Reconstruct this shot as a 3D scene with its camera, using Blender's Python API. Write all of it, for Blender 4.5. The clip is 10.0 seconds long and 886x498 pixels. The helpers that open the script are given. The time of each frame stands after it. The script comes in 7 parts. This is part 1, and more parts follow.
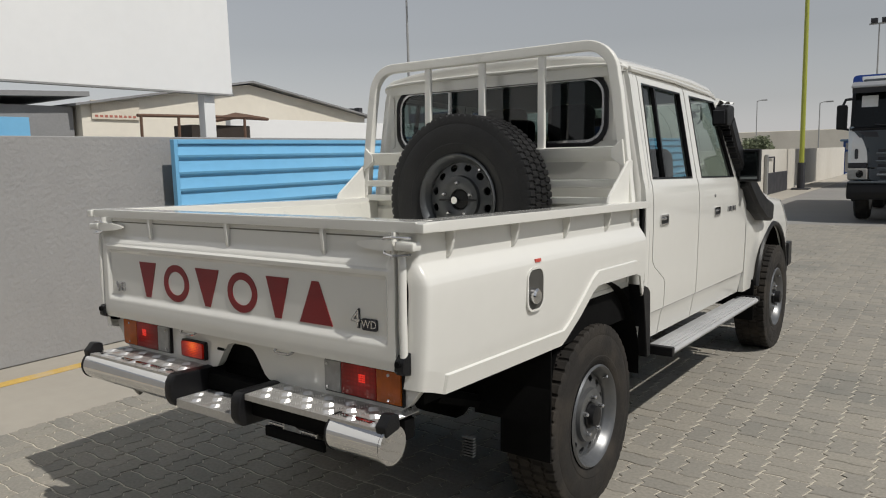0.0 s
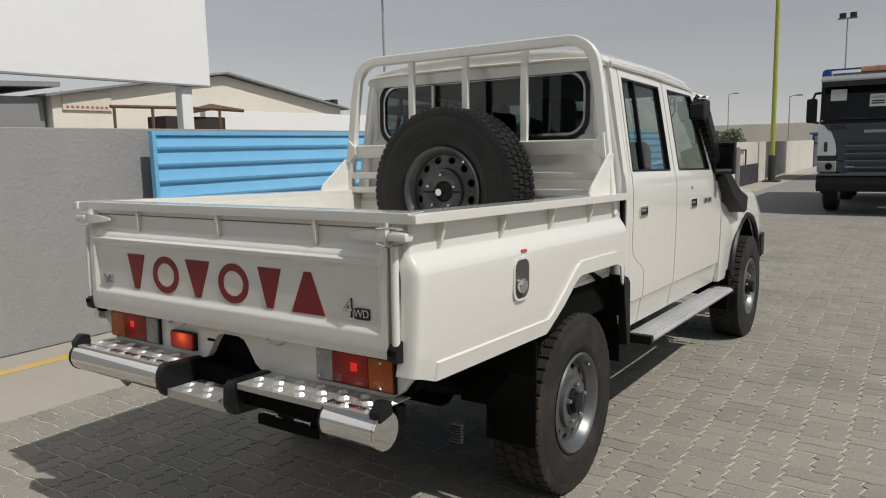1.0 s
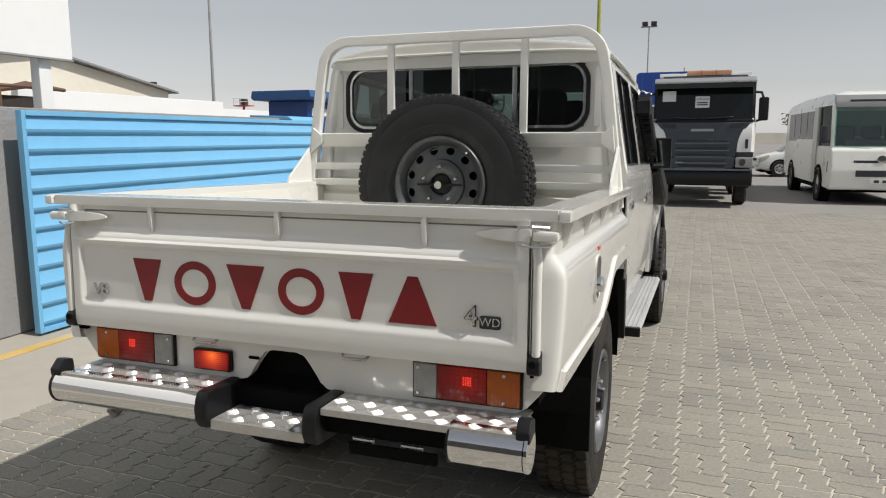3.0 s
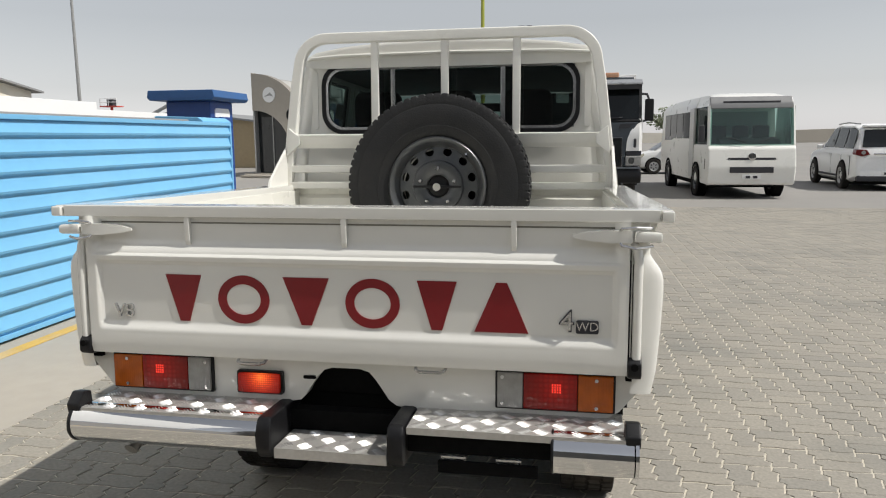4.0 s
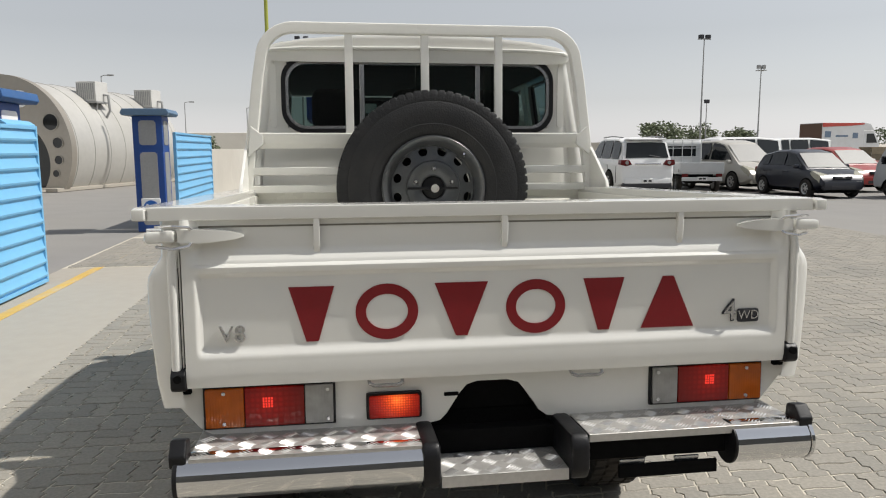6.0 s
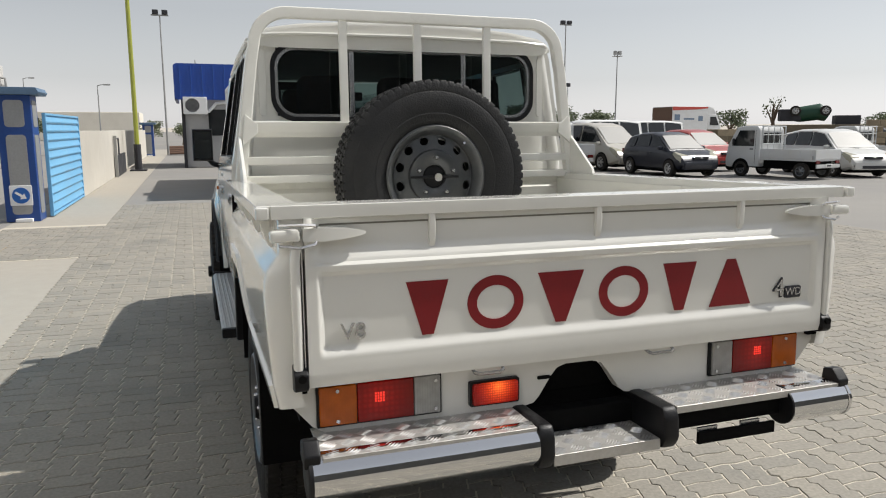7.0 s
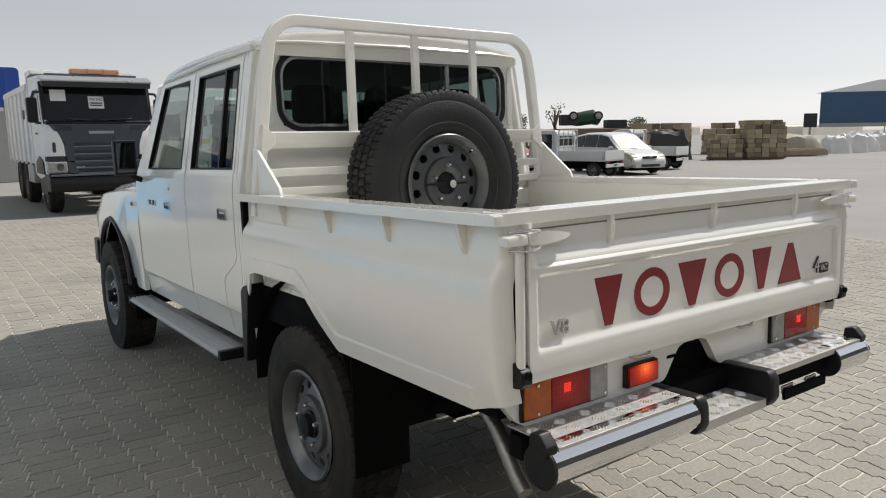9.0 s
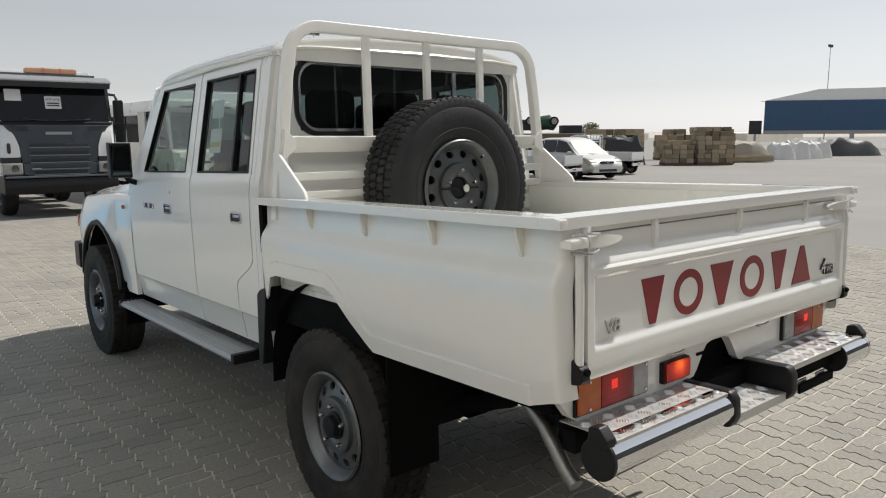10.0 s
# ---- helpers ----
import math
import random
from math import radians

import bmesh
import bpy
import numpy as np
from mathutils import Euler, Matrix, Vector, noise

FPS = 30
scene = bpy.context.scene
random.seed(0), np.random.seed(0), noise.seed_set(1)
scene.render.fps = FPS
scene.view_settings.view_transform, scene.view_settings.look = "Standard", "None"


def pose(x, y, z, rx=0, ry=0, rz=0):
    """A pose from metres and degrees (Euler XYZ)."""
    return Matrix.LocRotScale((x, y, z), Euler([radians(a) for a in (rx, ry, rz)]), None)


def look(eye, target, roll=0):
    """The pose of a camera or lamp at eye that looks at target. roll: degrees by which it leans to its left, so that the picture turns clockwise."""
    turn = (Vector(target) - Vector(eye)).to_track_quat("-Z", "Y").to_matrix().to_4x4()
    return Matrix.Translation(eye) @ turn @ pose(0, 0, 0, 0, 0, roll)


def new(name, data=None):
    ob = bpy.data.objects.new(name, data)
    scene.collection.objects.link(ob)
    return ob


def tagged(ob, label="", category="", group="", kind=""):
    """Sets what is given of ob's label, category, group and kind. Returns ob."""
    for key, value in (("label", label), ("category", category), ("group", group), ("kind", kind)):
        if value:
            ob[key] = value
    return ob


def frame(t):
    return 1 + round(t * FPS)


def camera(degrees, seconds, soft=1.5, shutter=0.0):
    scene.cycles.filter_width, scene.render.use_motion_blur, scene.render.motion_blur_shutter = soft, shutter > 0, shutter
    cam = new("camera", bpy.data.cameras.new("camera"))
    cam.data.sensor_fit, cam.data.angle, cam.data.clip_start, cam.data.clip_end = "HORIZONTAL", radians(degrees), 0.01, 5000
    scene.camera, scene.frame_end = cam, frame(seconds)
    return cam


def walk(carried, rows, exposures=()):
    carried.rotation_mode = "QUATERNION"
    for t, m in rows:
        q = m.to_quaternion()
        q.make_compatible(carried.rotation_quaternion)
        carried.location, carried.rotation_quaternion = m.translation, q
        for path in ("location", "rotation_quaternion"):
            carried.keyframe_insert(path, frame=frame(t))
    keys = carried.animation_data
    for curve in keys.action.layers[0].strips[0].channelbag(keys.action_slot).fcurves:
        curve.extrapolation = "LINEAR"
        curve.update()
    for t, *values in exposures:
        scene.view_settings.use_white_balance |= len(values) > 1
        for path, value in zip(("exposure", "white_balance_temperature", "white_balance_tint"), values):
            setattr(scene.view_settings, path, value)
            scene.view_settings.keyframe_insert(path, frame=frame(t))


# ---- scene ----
cam = camera(63.0, 10.0, soft=1.1)
PATH = [
    (0, (2.111, -1.58, 1.548), (0.947, 0.027, 1.296), -1.5),
    (0.5, (2.119, -1.607, 1.552), (0.978, 0.014, 1.291), -1.3),
    (1, (2.103, -1.649, 1.551), (0.996, -0.006, 1.276), -1.4),
    (1.5, (1.888, -1.732, 1.537), (0.89, -0.024, 1.249), -1.1),
    (2, (1.688, -1.778, 1.531), (0.786, -0.018, 1.237), -1.1),
    (2.5, (1.487, -1.813, 1.557), (0.682, -0.007, 1.253), -0.5),
    (4, (0.625, -1.907, 1.559), (0.287, 0.041, 1.254), -0.5),
    (4.5, (0.396, -1.914, 1.568), (0.202, 0.053, 1.262), -0.5),
    (5, (0.042, -1.861, 1.517), (0.071, 0.12, 1.241), 0.2),
    (5.5, (-0.168, -1.808, 1.494), (-0.019, 0.169, 1.232), -0.0),
    (7, (-1.03, -1.677, 1.544), (-0.383, 0.187, 1.217), -0.1),
    (7.5, (-1.297, -1.602, 1.552), (-0.5, 0.202, 1.22), -0.1),
    (8, (-1.61, -1.52, 1.567), (-0.655, 0.205, 1.231), -0.2),
    (8.5, (-1.763, -1.424, 1.562), (-0.732, 0.257, 1.231), -1.0),
    (9, (-1.997, -1.303, 1.562), (-0.843, 0.3, 1.247), -0.8),
    (9.5, (-2.131, -1.228, 1.571), (-0.919, 0.332, 1.261), -0.9),
    (10, (-2.265, -1.184, 1.573), (-1.008, 0.341, 1.267), -0.3),
]
EXPOSURES = [(0.0, -0.58), (1.0, -0.57), (1.5, -0.53), (2.0, -0.40), (2.5, -0.28), (4.0, -0.08), (5.5, -0.06), (7.5, -0.03), (10.0, -0.07)]
walk(cam, [(t, look(eye, target, roll)) for t, eye, target, roll in PATH], EXPOSURES)

# ---- world and light ----
world = bpy.data.worlds.new("sky_world")
scene.world = world
world.use_nodes = True
wn, wl = world.node_tree.nodes, world.node_tree.links
wn.clear()
sky = wn.new("ShaderNodeTexSky")
sky.sky_type, sky.sun_disc = "NISHITA", False
SUN_FROM = Vector((0.76, -0.065, 1.0)).normalized()
sky.sun_elevation = math.asin(SUN_FROM.z)
sky.sun_rotation = math.atan2(SUN_FROM.x, SUN_FROM.y)
sky.air_density, sky.dust_density, sky.ozone_density = 1.7, 0.15, 2.5
sky_bg = wn.new("ShaderNodeBackground")
sky_bg.inputs["Strength"].default_value = 0.100
sky_out = wn.new("ShaderNodeOutputWorld")
haze = wn.new("ShaderNodeHueSaturation")
haze.inputs["Saturation"].default_value = 0.16
wl.new(sky.outputs[0], haze.inputs["Color"])
tint = wn.new("ShaderNodeMix")
tint.data_type, tint.blend_type = "RGBA", "MULTIPLY"
tint.inputs[0].default_value = 1.0
tint.inputs[7].default_value = (0.975, 0.995, 1.05, 1)
wl.new(haze.outputs[0], tint.inputs[6])
wl.new(tint.outputs[2], sky_bg.inputs[0])
wl.new(sky_bg.outputs[0], sky_out.inputs[0])
sun_data = bpy.data.lights.new("sun", "SUN")
sun_data.energy, sun_data.angle, sun_data.color = 4.75, radians(0.6), (1.0, 0.965, 0.91)
sun = new("sun", sun_data)
sun.matrix_world = look(SUN_FROM * 50, (0, 0, 0))


# ---- materials ----
def nodes_of(name):
    m = bpy.data.materials.new(name)
    m.use_nodes = True
    nt = m.node_tree
    bsdf = nt.nodes["Principled BSDF"]
    return m, nt, bsdf


def paint(name, col, rough=0.5, metal=0.0, var=0.08, scale=3.0, bump=0.0, bscale=80.0, coat=0.0, dirt=None, dirt_amt=0.0, spec=0.5, rand=0.0):
    """A plain surface with variation at two scales, fine relief and, where wanted, patches of dirt."""
    m, nt, b = nodes_of(name)
    N, L = nt.nodes, nt.links
    tc = N.new("ShaderNodeTexCoord")
    n1, n2 = N.new("ShaderNodeTexNoise"), N.new("ShaderNodeTexNoise")
    for n, s, d in ((n1, scale, 4.0), (n2, scale * 9, 3.0)):
        n.inputs["Scale"].default_value, n.inputs["Detail"].default_value = s, d
        L.new(tc.outputs["Object"], n.inputs["Vector"])
    add = N.new("ShaderNodeMath")
    add.operation = "MULTIPLY_ADD"
    add.inputs[1].default_value = 0.5
    L.new(n2.outputs["Fac"], add.inputs[0])
    half = N.new("ShaderNodeMath")
    half.operation = "MULTIPLY"
    half.inputs[1].default_value = 0.5
    L.new(n1.outputs["Fac"], half.inputs[0])
    L.new(half.outputs[0], add.inputs[2])
    ramp = N.new("ShaderNodeMapRange")
    ramp.inputs["From Min"].default_value, ramp.inputs["From Max"].default_value = 0.3, 0.7
    ramp.inputs["To Min"].default_value, ramp.inputs["To Max"].default_value = 1 - var, 1 + var
    L.new(add.outputs[0], ramp.inputs["Value"])
    hsv = N.new("ShaderNodeHueSaturation")
    hsv.inputs["Color"].default_value = (*col, 1)
    L.new(ramp.outputs[0], hsv.inputs["Value"])
    last = hsv.outputs[0]
    if rand:
        oi = N.new("ShaderNodeObjectInfo")
        mr = N.new("ShaderNodeMapRange")
        mr.inputs["To Min"].default_value, mr.inputs["To Max"].default_value = 1 - rand, 1 + rand
        L.new(oi.outputs["Random"], mr.inputs["Value"])
        h2 = N.new("ShaderNodeHueSaturation")
        L.new(mr.outputs[0], h2.inputs["Value"])
        L.new(last, h2.inputs["Color"])
        last = h2.outputs[0]
    if dirt:
        n3 = N.new("ShaderNodeTexNoise")
        n3.inputs["Scale"].default_value, n3.inputs["Detail"].default_value = scale * 0.7, 6.0
        L.new(tc.outputs["Object"], n3.inputs["Vector"])
        mr = N.new("ShaderNodeMapRange")
        mr.inputs["From Min"].default_value, mr.inputs["From Max"].default_value = 0.45, 0.75
        mr.inputs["To Max"].default_value = dirt_amt
        L.new(n3.outputs["Fac"], mr.inputs["Value"])
        mx = N.new("ShaderNodeMix")
        mx.data_type = "RGBA"
        mx.inputs[7].default_value = (*dirt, 1)
        L.new(mr.outputs[0], mx.inputs[0])
        L.new(last, mx.inputs[6])
        last = mx.outputs[2]
    L.new(last, b.inputs["Base Color"])
    rr = N.new("ShaderNodeMapRange")
    rr.inputs["From Min"].default_value, rr.inputs["From Max"].default_value = 0.3, 0.7
    rr.inputs["To Min"].default_value, rr.inputs["To Max"].default_value = max(rough * 0.85, 0.02), min(rough * 1.15, 1)
    L.new(n1.outputs["Fac"], rr.inputs["Value"])
    L.new(rr.outputs[0], b.inputs["Roughness"])
    b.inputs["Metallic"].default_value = metal
    b.inputs["Specular IOR Level"].default_value = spec
    b.inputs["Coat Weight"].default_value = coat
    b.inputs["Coat Roughness"].default_value = 0.05
    if bump:
        n4 = N.new("ShaderNodeTexNoise")
        n4.inputs["Scale"].default_value, n4.inputs["Detail"].default_value = bscale, 4.0
        L.new(tc.outputs["Object"], n4.inputs["Vector"])
        bp = N.new("ShaderNodeBump")
        bp.inputs["Strength"].default_value, bp.inputs["Distance"].default_value = bump, 0.01
        L.new(n4.outputs["Fac"], bp.inputs["Height"])
        L.new(bp.outputs[0], b.inputs["Normal"])
    return m


def glass(name, tint, gloss=0.9):
    """A thin tinted pane: it lets light through and mirrors at a glancing angle."""
    m = bpy.data.materials.new(name)
    m.use_nodes = True
    N, L = m.node_tree.nodes, m.node_tree.links
    N.clear()
    tr, gl, mx, lw, out, pw, ma = (N.new("ShaderNode" + k) for k in ("BsdfTransparent", "BsdfGlossy", "MixShader", "LayerWeight", "OutputMaterial", "Math", "Math"))
    tr.inputs[0].default_value = (*tint, 1)
    gl.inputs["Color"].default_value = (gloss, gloss, gloss, 1)
    gl.inputs["Roughness"].default_value = 0.02
    pw.operation, ma.operation = "POWER", "MULTIPLY_ADD"
    pw.inputs[1].default_value = 5.0
    ma.inputs[1].default_value, ma.inputs[2].default_value = 0.9, 0.05
    lw.inputs["Blend"].default_value = 0.5
    L.new(lw.outputs["Facing"], pw.inputs[0])
    L.new(pw.outputs[0], ma.inputs[0])
    L.new(ma.outputs[0], mx.inputs[0])
    L.new(tr.outputs[0], mx.inputs[1])
    L.new(gl.outputs[0], mx.inputs[2])
    L.new(mx.outputs[0], out.inputs[0])
    return m


def lens_mat(name, col, glow=0.0, glow_col=None):
    """Ribbed lamp plastic, with a lit bulb behind where glow is given."""
    m, nt, b = nodes_of(name)
    N, L = nt.nodes, nt.links
    tc = N.new("ShaderNodeTexCoord")
    w = N.new("ShaderNodeTexWave")
    w.inputs["Scale"].default_value, w.inputs["Distortion"].default_value = 45.0, 0.4
    w.bands_direction = "X"
    L.new(tc.outputs["Object"], w.inputs["Vector"])
    bp = N.new("ShaderNodeBump")
    bp.inputs["Strength"].default_value, bp.inputs["Distance"].default_value = 0.12, 0.003
    L.new(w.outputs["Fac"], bp.inputs["Height"])
    L.new(bp.outputs[0], b.inputs["Normal"])
    nz = N.new("ShaderNodeTexNoise")
    nz.inputs["Scale"].default_value = 30
    L.new(tc.outputs["Object"], nz.inputs["Vector"])
    hs = N.new("ShaderNodeHueSaturation")
    hs.inputs["Color"].default_value = (*col, 1)
    mr = N.new("ShaderNodeMapRange")
    mr.inputs["To Min"].default_value, mr.inputs["To Max"].default_value = 0.7, 1.3
    L.new(nz.outputs["Fac"], mr.inputs["Value"])
    L.new(mr.outputs[0], hs.inputs["Value"])
    L.new(hs.outputs[0], b.inputs["Base Color"])
    b.inputs["Roughness"].default_value = 0.2
    b.inputs["Specular IOR Level"].default_value = 0.35
    b.inputs["Coat Weight"].default_value = 0.1
    if glow:
        b.inputs["Emission Color"].default_value = (*glow_col, 1)
        b.inputs["Emission Strength"].default_value = glow
    return m


def lit_lens(name, col, bulb, reach, power, near_col, far_col, cells):
    """Lamp plastic pressed in small cells, lit from a bulb behind it: brightest in front of the bulb."""
    m, nt, b = nodes_of(name)
    N, L = nt.nodes, nt.links
    tc, vo, dist, rng, sq, amp, mul, mix, bp = (N.new("ShaderNode" + k) for k in ("TexCoord", "TexVoronoi", "VectorMath", "MapRange", "Math", "MapRange", "Math", "Mix", "Bump"))
    vo.inputs["Scale"].default_value = cells
    vo.inputs["Randomness"].default_value = 0.15
    L.new(tc.outputs["Object"], vo.inputs["Vector"])
    dist.operation = "DISTANCE"
    dist.inputs[1].default_value = bulb
    L.new(tc.outputs["Object"], dist.inputs[0])
    rng.inputs["From Min"].default_value, rng.inputs["From Max"].default_value = 0.0, reach
    rng.inputs["To Min"].default_value, rng.inputs["To Max"].default_value = 1.0, 0.0
    L.new(dist.outputs["Value"], rng.inputs["Value"])
    sq.operation = "POWER"
    sq.inputs[1].default_value = 2.2
    L.new(rng.outputs[0], sq.inputs[0])
    amp.inputs["From Max"].default_value = 0.55 / 1.0
    amp.inputs["To Min"].default_value, amp.inputs["To Max"].default_value = 1.3 * power, 0.35 * power
    L.new(vo.outputs["Distance"], amp.inputs["Value"])
    mul.operation = "MULTIPLY"
    L.new(sq.outputs[0], mul.inputs[0])
    L.new(amp.outputs[0], mul.inputs[1])
    mix.data_type = "RGBA"
    mix.inputs[6].default_value, mix.inputs[7].default_value = (*far_col, 1), (*near_col, 1)
    L.new(sq.outputs[0], mix.inputs[0])
    L.new(mix.outputs[2], b.inputs["Emission Color"])
    L.new(mul.outputs[0], b.inputs["Emission Strength"])
    bp.inputs["Strength"].default_value, bp.inputs["Distance"].default_value = 0.35, 0.003
    L.new(vo.outputs["Distance"], bp.inputs["Height"])
    L.new(bp.outputs[0], b.inputs["Normal"])
    b.inputs["Base Color"].default_value = (*col, 1)
    b.inputs["Roughness"].default_value = 0.18
    b.inputs["Specular IOR Level"].default_value = 0.35
    return m


WHITE = paint("white_truck_paint", (0.71, 0.70, 0.655), 0.16, var=0.015, scale=1.5, coat=0.7, bump=0.02, bscale=300)
BED_WHITE = paint("white_bed_paint", (0.74, 0.73, 0.67), 0.3, var=0.025, scale=4, coat=0.3, dirt=(0.55, 0.52, 0.45), dirt_amt=0.12)
RACK_WHITE = paint("white_rack_paint", (0.74, 0.73, 0.68), 0.32, var=0.02, scale=5, coat=0.2)
BLACK_PL = paint("black_plastic", (0.007, 0.007, 0.008), 0.45, var=0.25, scale=12, bump=0.1, bscale=250, spec=0.3)
BLACK_UNDER = paint("underbody_black", (0.005, 0.005, 0.005), 0.85, var=0.3, scale=6, spec=0.08)
RUBBER = paint("tyre_rubber", (0.022, 0.020, 0.018), 0.8, var=0.2, scale=10, bump=0.25, bscale=120, dirt=(0.065, 0.054, 0.042), dirt_amt=0.55, spec=0.25)
RUBBER_NEW = paint("clean_tyre_rubber", (0.011, 0.011, 0.0115), 0.55, var=0.2, scale=10, bump=0.2, bscale=120, dirt=(0.04, 0.038, 0.035), dirt_amt=0.25, spec=0.35)
RIM_GREY = paint("steel_rim_grey", (0.075, 0.079, 0.083), 0.38, metal=0.55, var=0.1, scale=14, dirt=(0.25, 0.23, 0.2), dirt_amt=0.2)
RIM_SILVER = paint("steel_rim_silver", (0.13, 0.135, 0.14), 0.34, metal=0.6, var=0.08, scale=14, dirt=(0.3, 0.28, 0.25), dirt_amt=0.25)
CHROME = paint("chrome", (0.68, 0.68, 0.68), 0.05, metal=1.0, var=0.02, scale=5)
ALU = paint("anodised_trim", (0.55, 0.55, 0.55), 0.25, metal=0.9, var=0.05)
CHECKER = paint("checker_plate_aluminium", (0.50, 0.485, 0.46), 0.44, metal=0.6, var=0.12, scale=9, bump=0.12, bscale=200)
CHECKER_BAR = paint("pale_tread_bars", (0.70, 0.69, 0.67), 0.3, metal=0.75, var=0.1, scale=9)
STEP_GREY = paint("running_board_grey", (0.42, 0.42, 0.42), 0.5, metal=0.2, var=0.1, scale=6, bump=0.1)
GLASS_T = glass("tinted_window", (0.56, 0.63, 0.61))
GLASS_D = glass("dark_tinted_window", (0.15, 0.20, 0.195))
GLASS_C = glass("clear_window", (0.62, 0.70, 0.66))
RED_DECAL = paint("red_decal", (0.20, 0.006, 0.010), 0.35, var=0.06, scale=20)
LENS_RED_HOT = lens_mat("lit_red_bulb", (0.5, 0.02, 0.015), 0.9, (1.0, 0.05, 0.03))
LENS_AMBER = lens_mat("amber_lens", (0.40, 0.085, 0.004))
PIPE = paint("dull_exhaust_steel", (0.30, 0.29, 0.27), 0.42, metal=0.85, var=0.15, scale=14, dirt=(0.12, 0.10, 0.08), dirt_amt=0.4)
LENS_UNLIT = lens_mat("unlit_red_lens", (0.12, 0.008, 0.008))
LENS_CLEAR = lens_mat("clear_lens", (0.30, 0.295, 0.28))
SEAT = paint("dark_seat_cloth", (0.018, 0.018, 0.02), 0.9, var=0.2, scale=30, bump=0.2)
PAPER = paint("white_paper_sticker", (0.75, 0.75, 0.73), 0.8, var=0.05)
INK = paint("dark_print", (0.03, 0.03, 0.035), 0.7, var=0.1)
INK_RED = paint("red_print", (0.55, 0.08, 0.06), 0.7, var=0.1)


# ---- mesh tools ----
def part(name, bm, material, parent=None, label="", smooth=35.0):
    """Links a bmesh as one mesh object under a thing or a part."""
    me = bpy.data.meshes.new(name)
    bmesh.ops.recalc_face_normals(bm, faces=bm.faces)
    bm.to_mesh(me)
    bm.free()
    me.materials.append(material)
    if smooth:
        me.shade_smooth()
        me.set_sharp_from_angle(angle=radians(smooth))
    ob = new(name, me)
    ob.parent = parent
    if smooth and len(me.polygons) < 6000:
        flat = ob.modifiers.new("even_normals", "WEIGHTED_NORMAL")
        flat.keep_sharp = True
    return tagged(ob, label)


def thing(name, label, category, m=None, group="", kind=""):
    """An Empty at the base of a thing, which parents its parts."""
    ob = new(name)
    ob.empty_display_size = 0.2
    if m is not None:
        ob.matrix_basis = m
    return tagged(ob, label, category, group, kind)


def put(bm, verts, faces, bev=0.0, seg=2):
    vs = [bm.verts.new(v) for v in verts]
    fs = [bm.faces.new([vs[i] for i in f]) for f in faces]
    if bev:
        es = {e for f in fs for e in f.edges}
        bmesh.ops.bevel(bm, geom=list(es), offset=bev, segments=seg, profile=0.5, affect="EDGES", clamp_overlap=True)
    return bm


def box(x0, x1, y0, y1, z0, z1, bev=0.0, seg=2, bm=None):
    bm = bm or bmesh.new()
    v = [(x, y, z) for x in (x0, x1) for y in (y0, y1) for z in (z0, z1)]
    return put(bm, v, [(0, 1, 3, 2), (4, 6, 7, 5), (0, 4, 5, 1), (2, 3, 7, 6), (0, 2, 6, 4), (1, 5, 7, 3)], bev, seg)


def prism(pts, axis, a, b, bev=0.0, seg=2, bm=None):
    """A polygon drawn across an axis and drawn out along it from a to b."""
    bm = bm or bmesh.new()
    n = len(pts)
    at = {"x": lambda p, h: (h, p[0], p[1]), "y": lambda p, h: (p[0], h, p[1]), "z": lambda p, h: (p[0], p[1], h)}[axis]
    v = [at(p, a) for p in pts] + [at(p, b) for p in pts]
    f = [tuple(range(n)), tuple(range(2 * n - 1, n - 1, -1))] + [(i, (i + 1) % n, n + (i + 1) % n, n + i) for i in range(n)]
    return put(bm, v, f, bev, seg)


def loft(rings, closed=True, caps=True, bm=None):
    bm = bm or bmesh.new()
    rows = [[bm.verts.new(p) for p in r] for r in rings]
    n = len(rows[0])
    for a, b in zip(rows, rows[1:]):
        for i in range(n if closed else n - 1):
            j = (i + 1) % n
            bm.faces.new((a[i], a[j], b[j], b[i]))
    if caps and closed:
        bm.faces.new(rows[0])
        bm.faces.new(rows[-1])
    return bm


def lathe(prof, seg=32, axis="x", at=(0, 0, 0), bm=None, caps=True):
    """Turns a profile of (radius, height) round an axis."""
    rings = []
    for r, h in prof:
        ring = []
        for i in range(seg):
            a = 2 * math.pi * i / seg
            u, w = r * math.cos(a), r * math.sin(a)
            p = {"x": (h, u, w), "y": (u, h, w), "z": (u, w, h)}[axis]
            ring.append((p[0] + at[0], p[1] + at[1], p[2] + at[2]))
        rings.append(ring)
    return loft(rings, True, caps, bm)


def tube(pts, r, seg=10, bm=None, flat=1.0):
    """A bent rod through the points."""
    pts = [Vector(p) for p in pts]
    rings, ref = [], None
    for i, p in enumerate(pts):
        d = (pts[min(i + 1, len(pts) - 1)] - pts[max(i - 1, 0)]).normalized()
        if ref is None:
            ref = Vector((0, 0, 1)) if abs(d.z) < 0.9 else Vector((1, 0, 0))
        u = d.cross(ref).normalized()
        v = u.cross(d).normalized()
        ref = v
        rr = r[i] if isinstance(r, (list, tuple)) else r
        rings.append([p + rr * (math.cos(2 * math.pi * k / seg) * u + flat * math.sin(2 * math.pi * k / seg) * v) for k in range(seg)])
    return loft(rings, True, True, bm)


def arc(c, r, a0, a1, n):
    return [(c[0] + r * math.cos(radians(a0 + (a1 - a0) * i / n)), c[1] + r * math.sin(radians(a0 + (a1 - a0) * i / n))) for i in range(n + 1)]


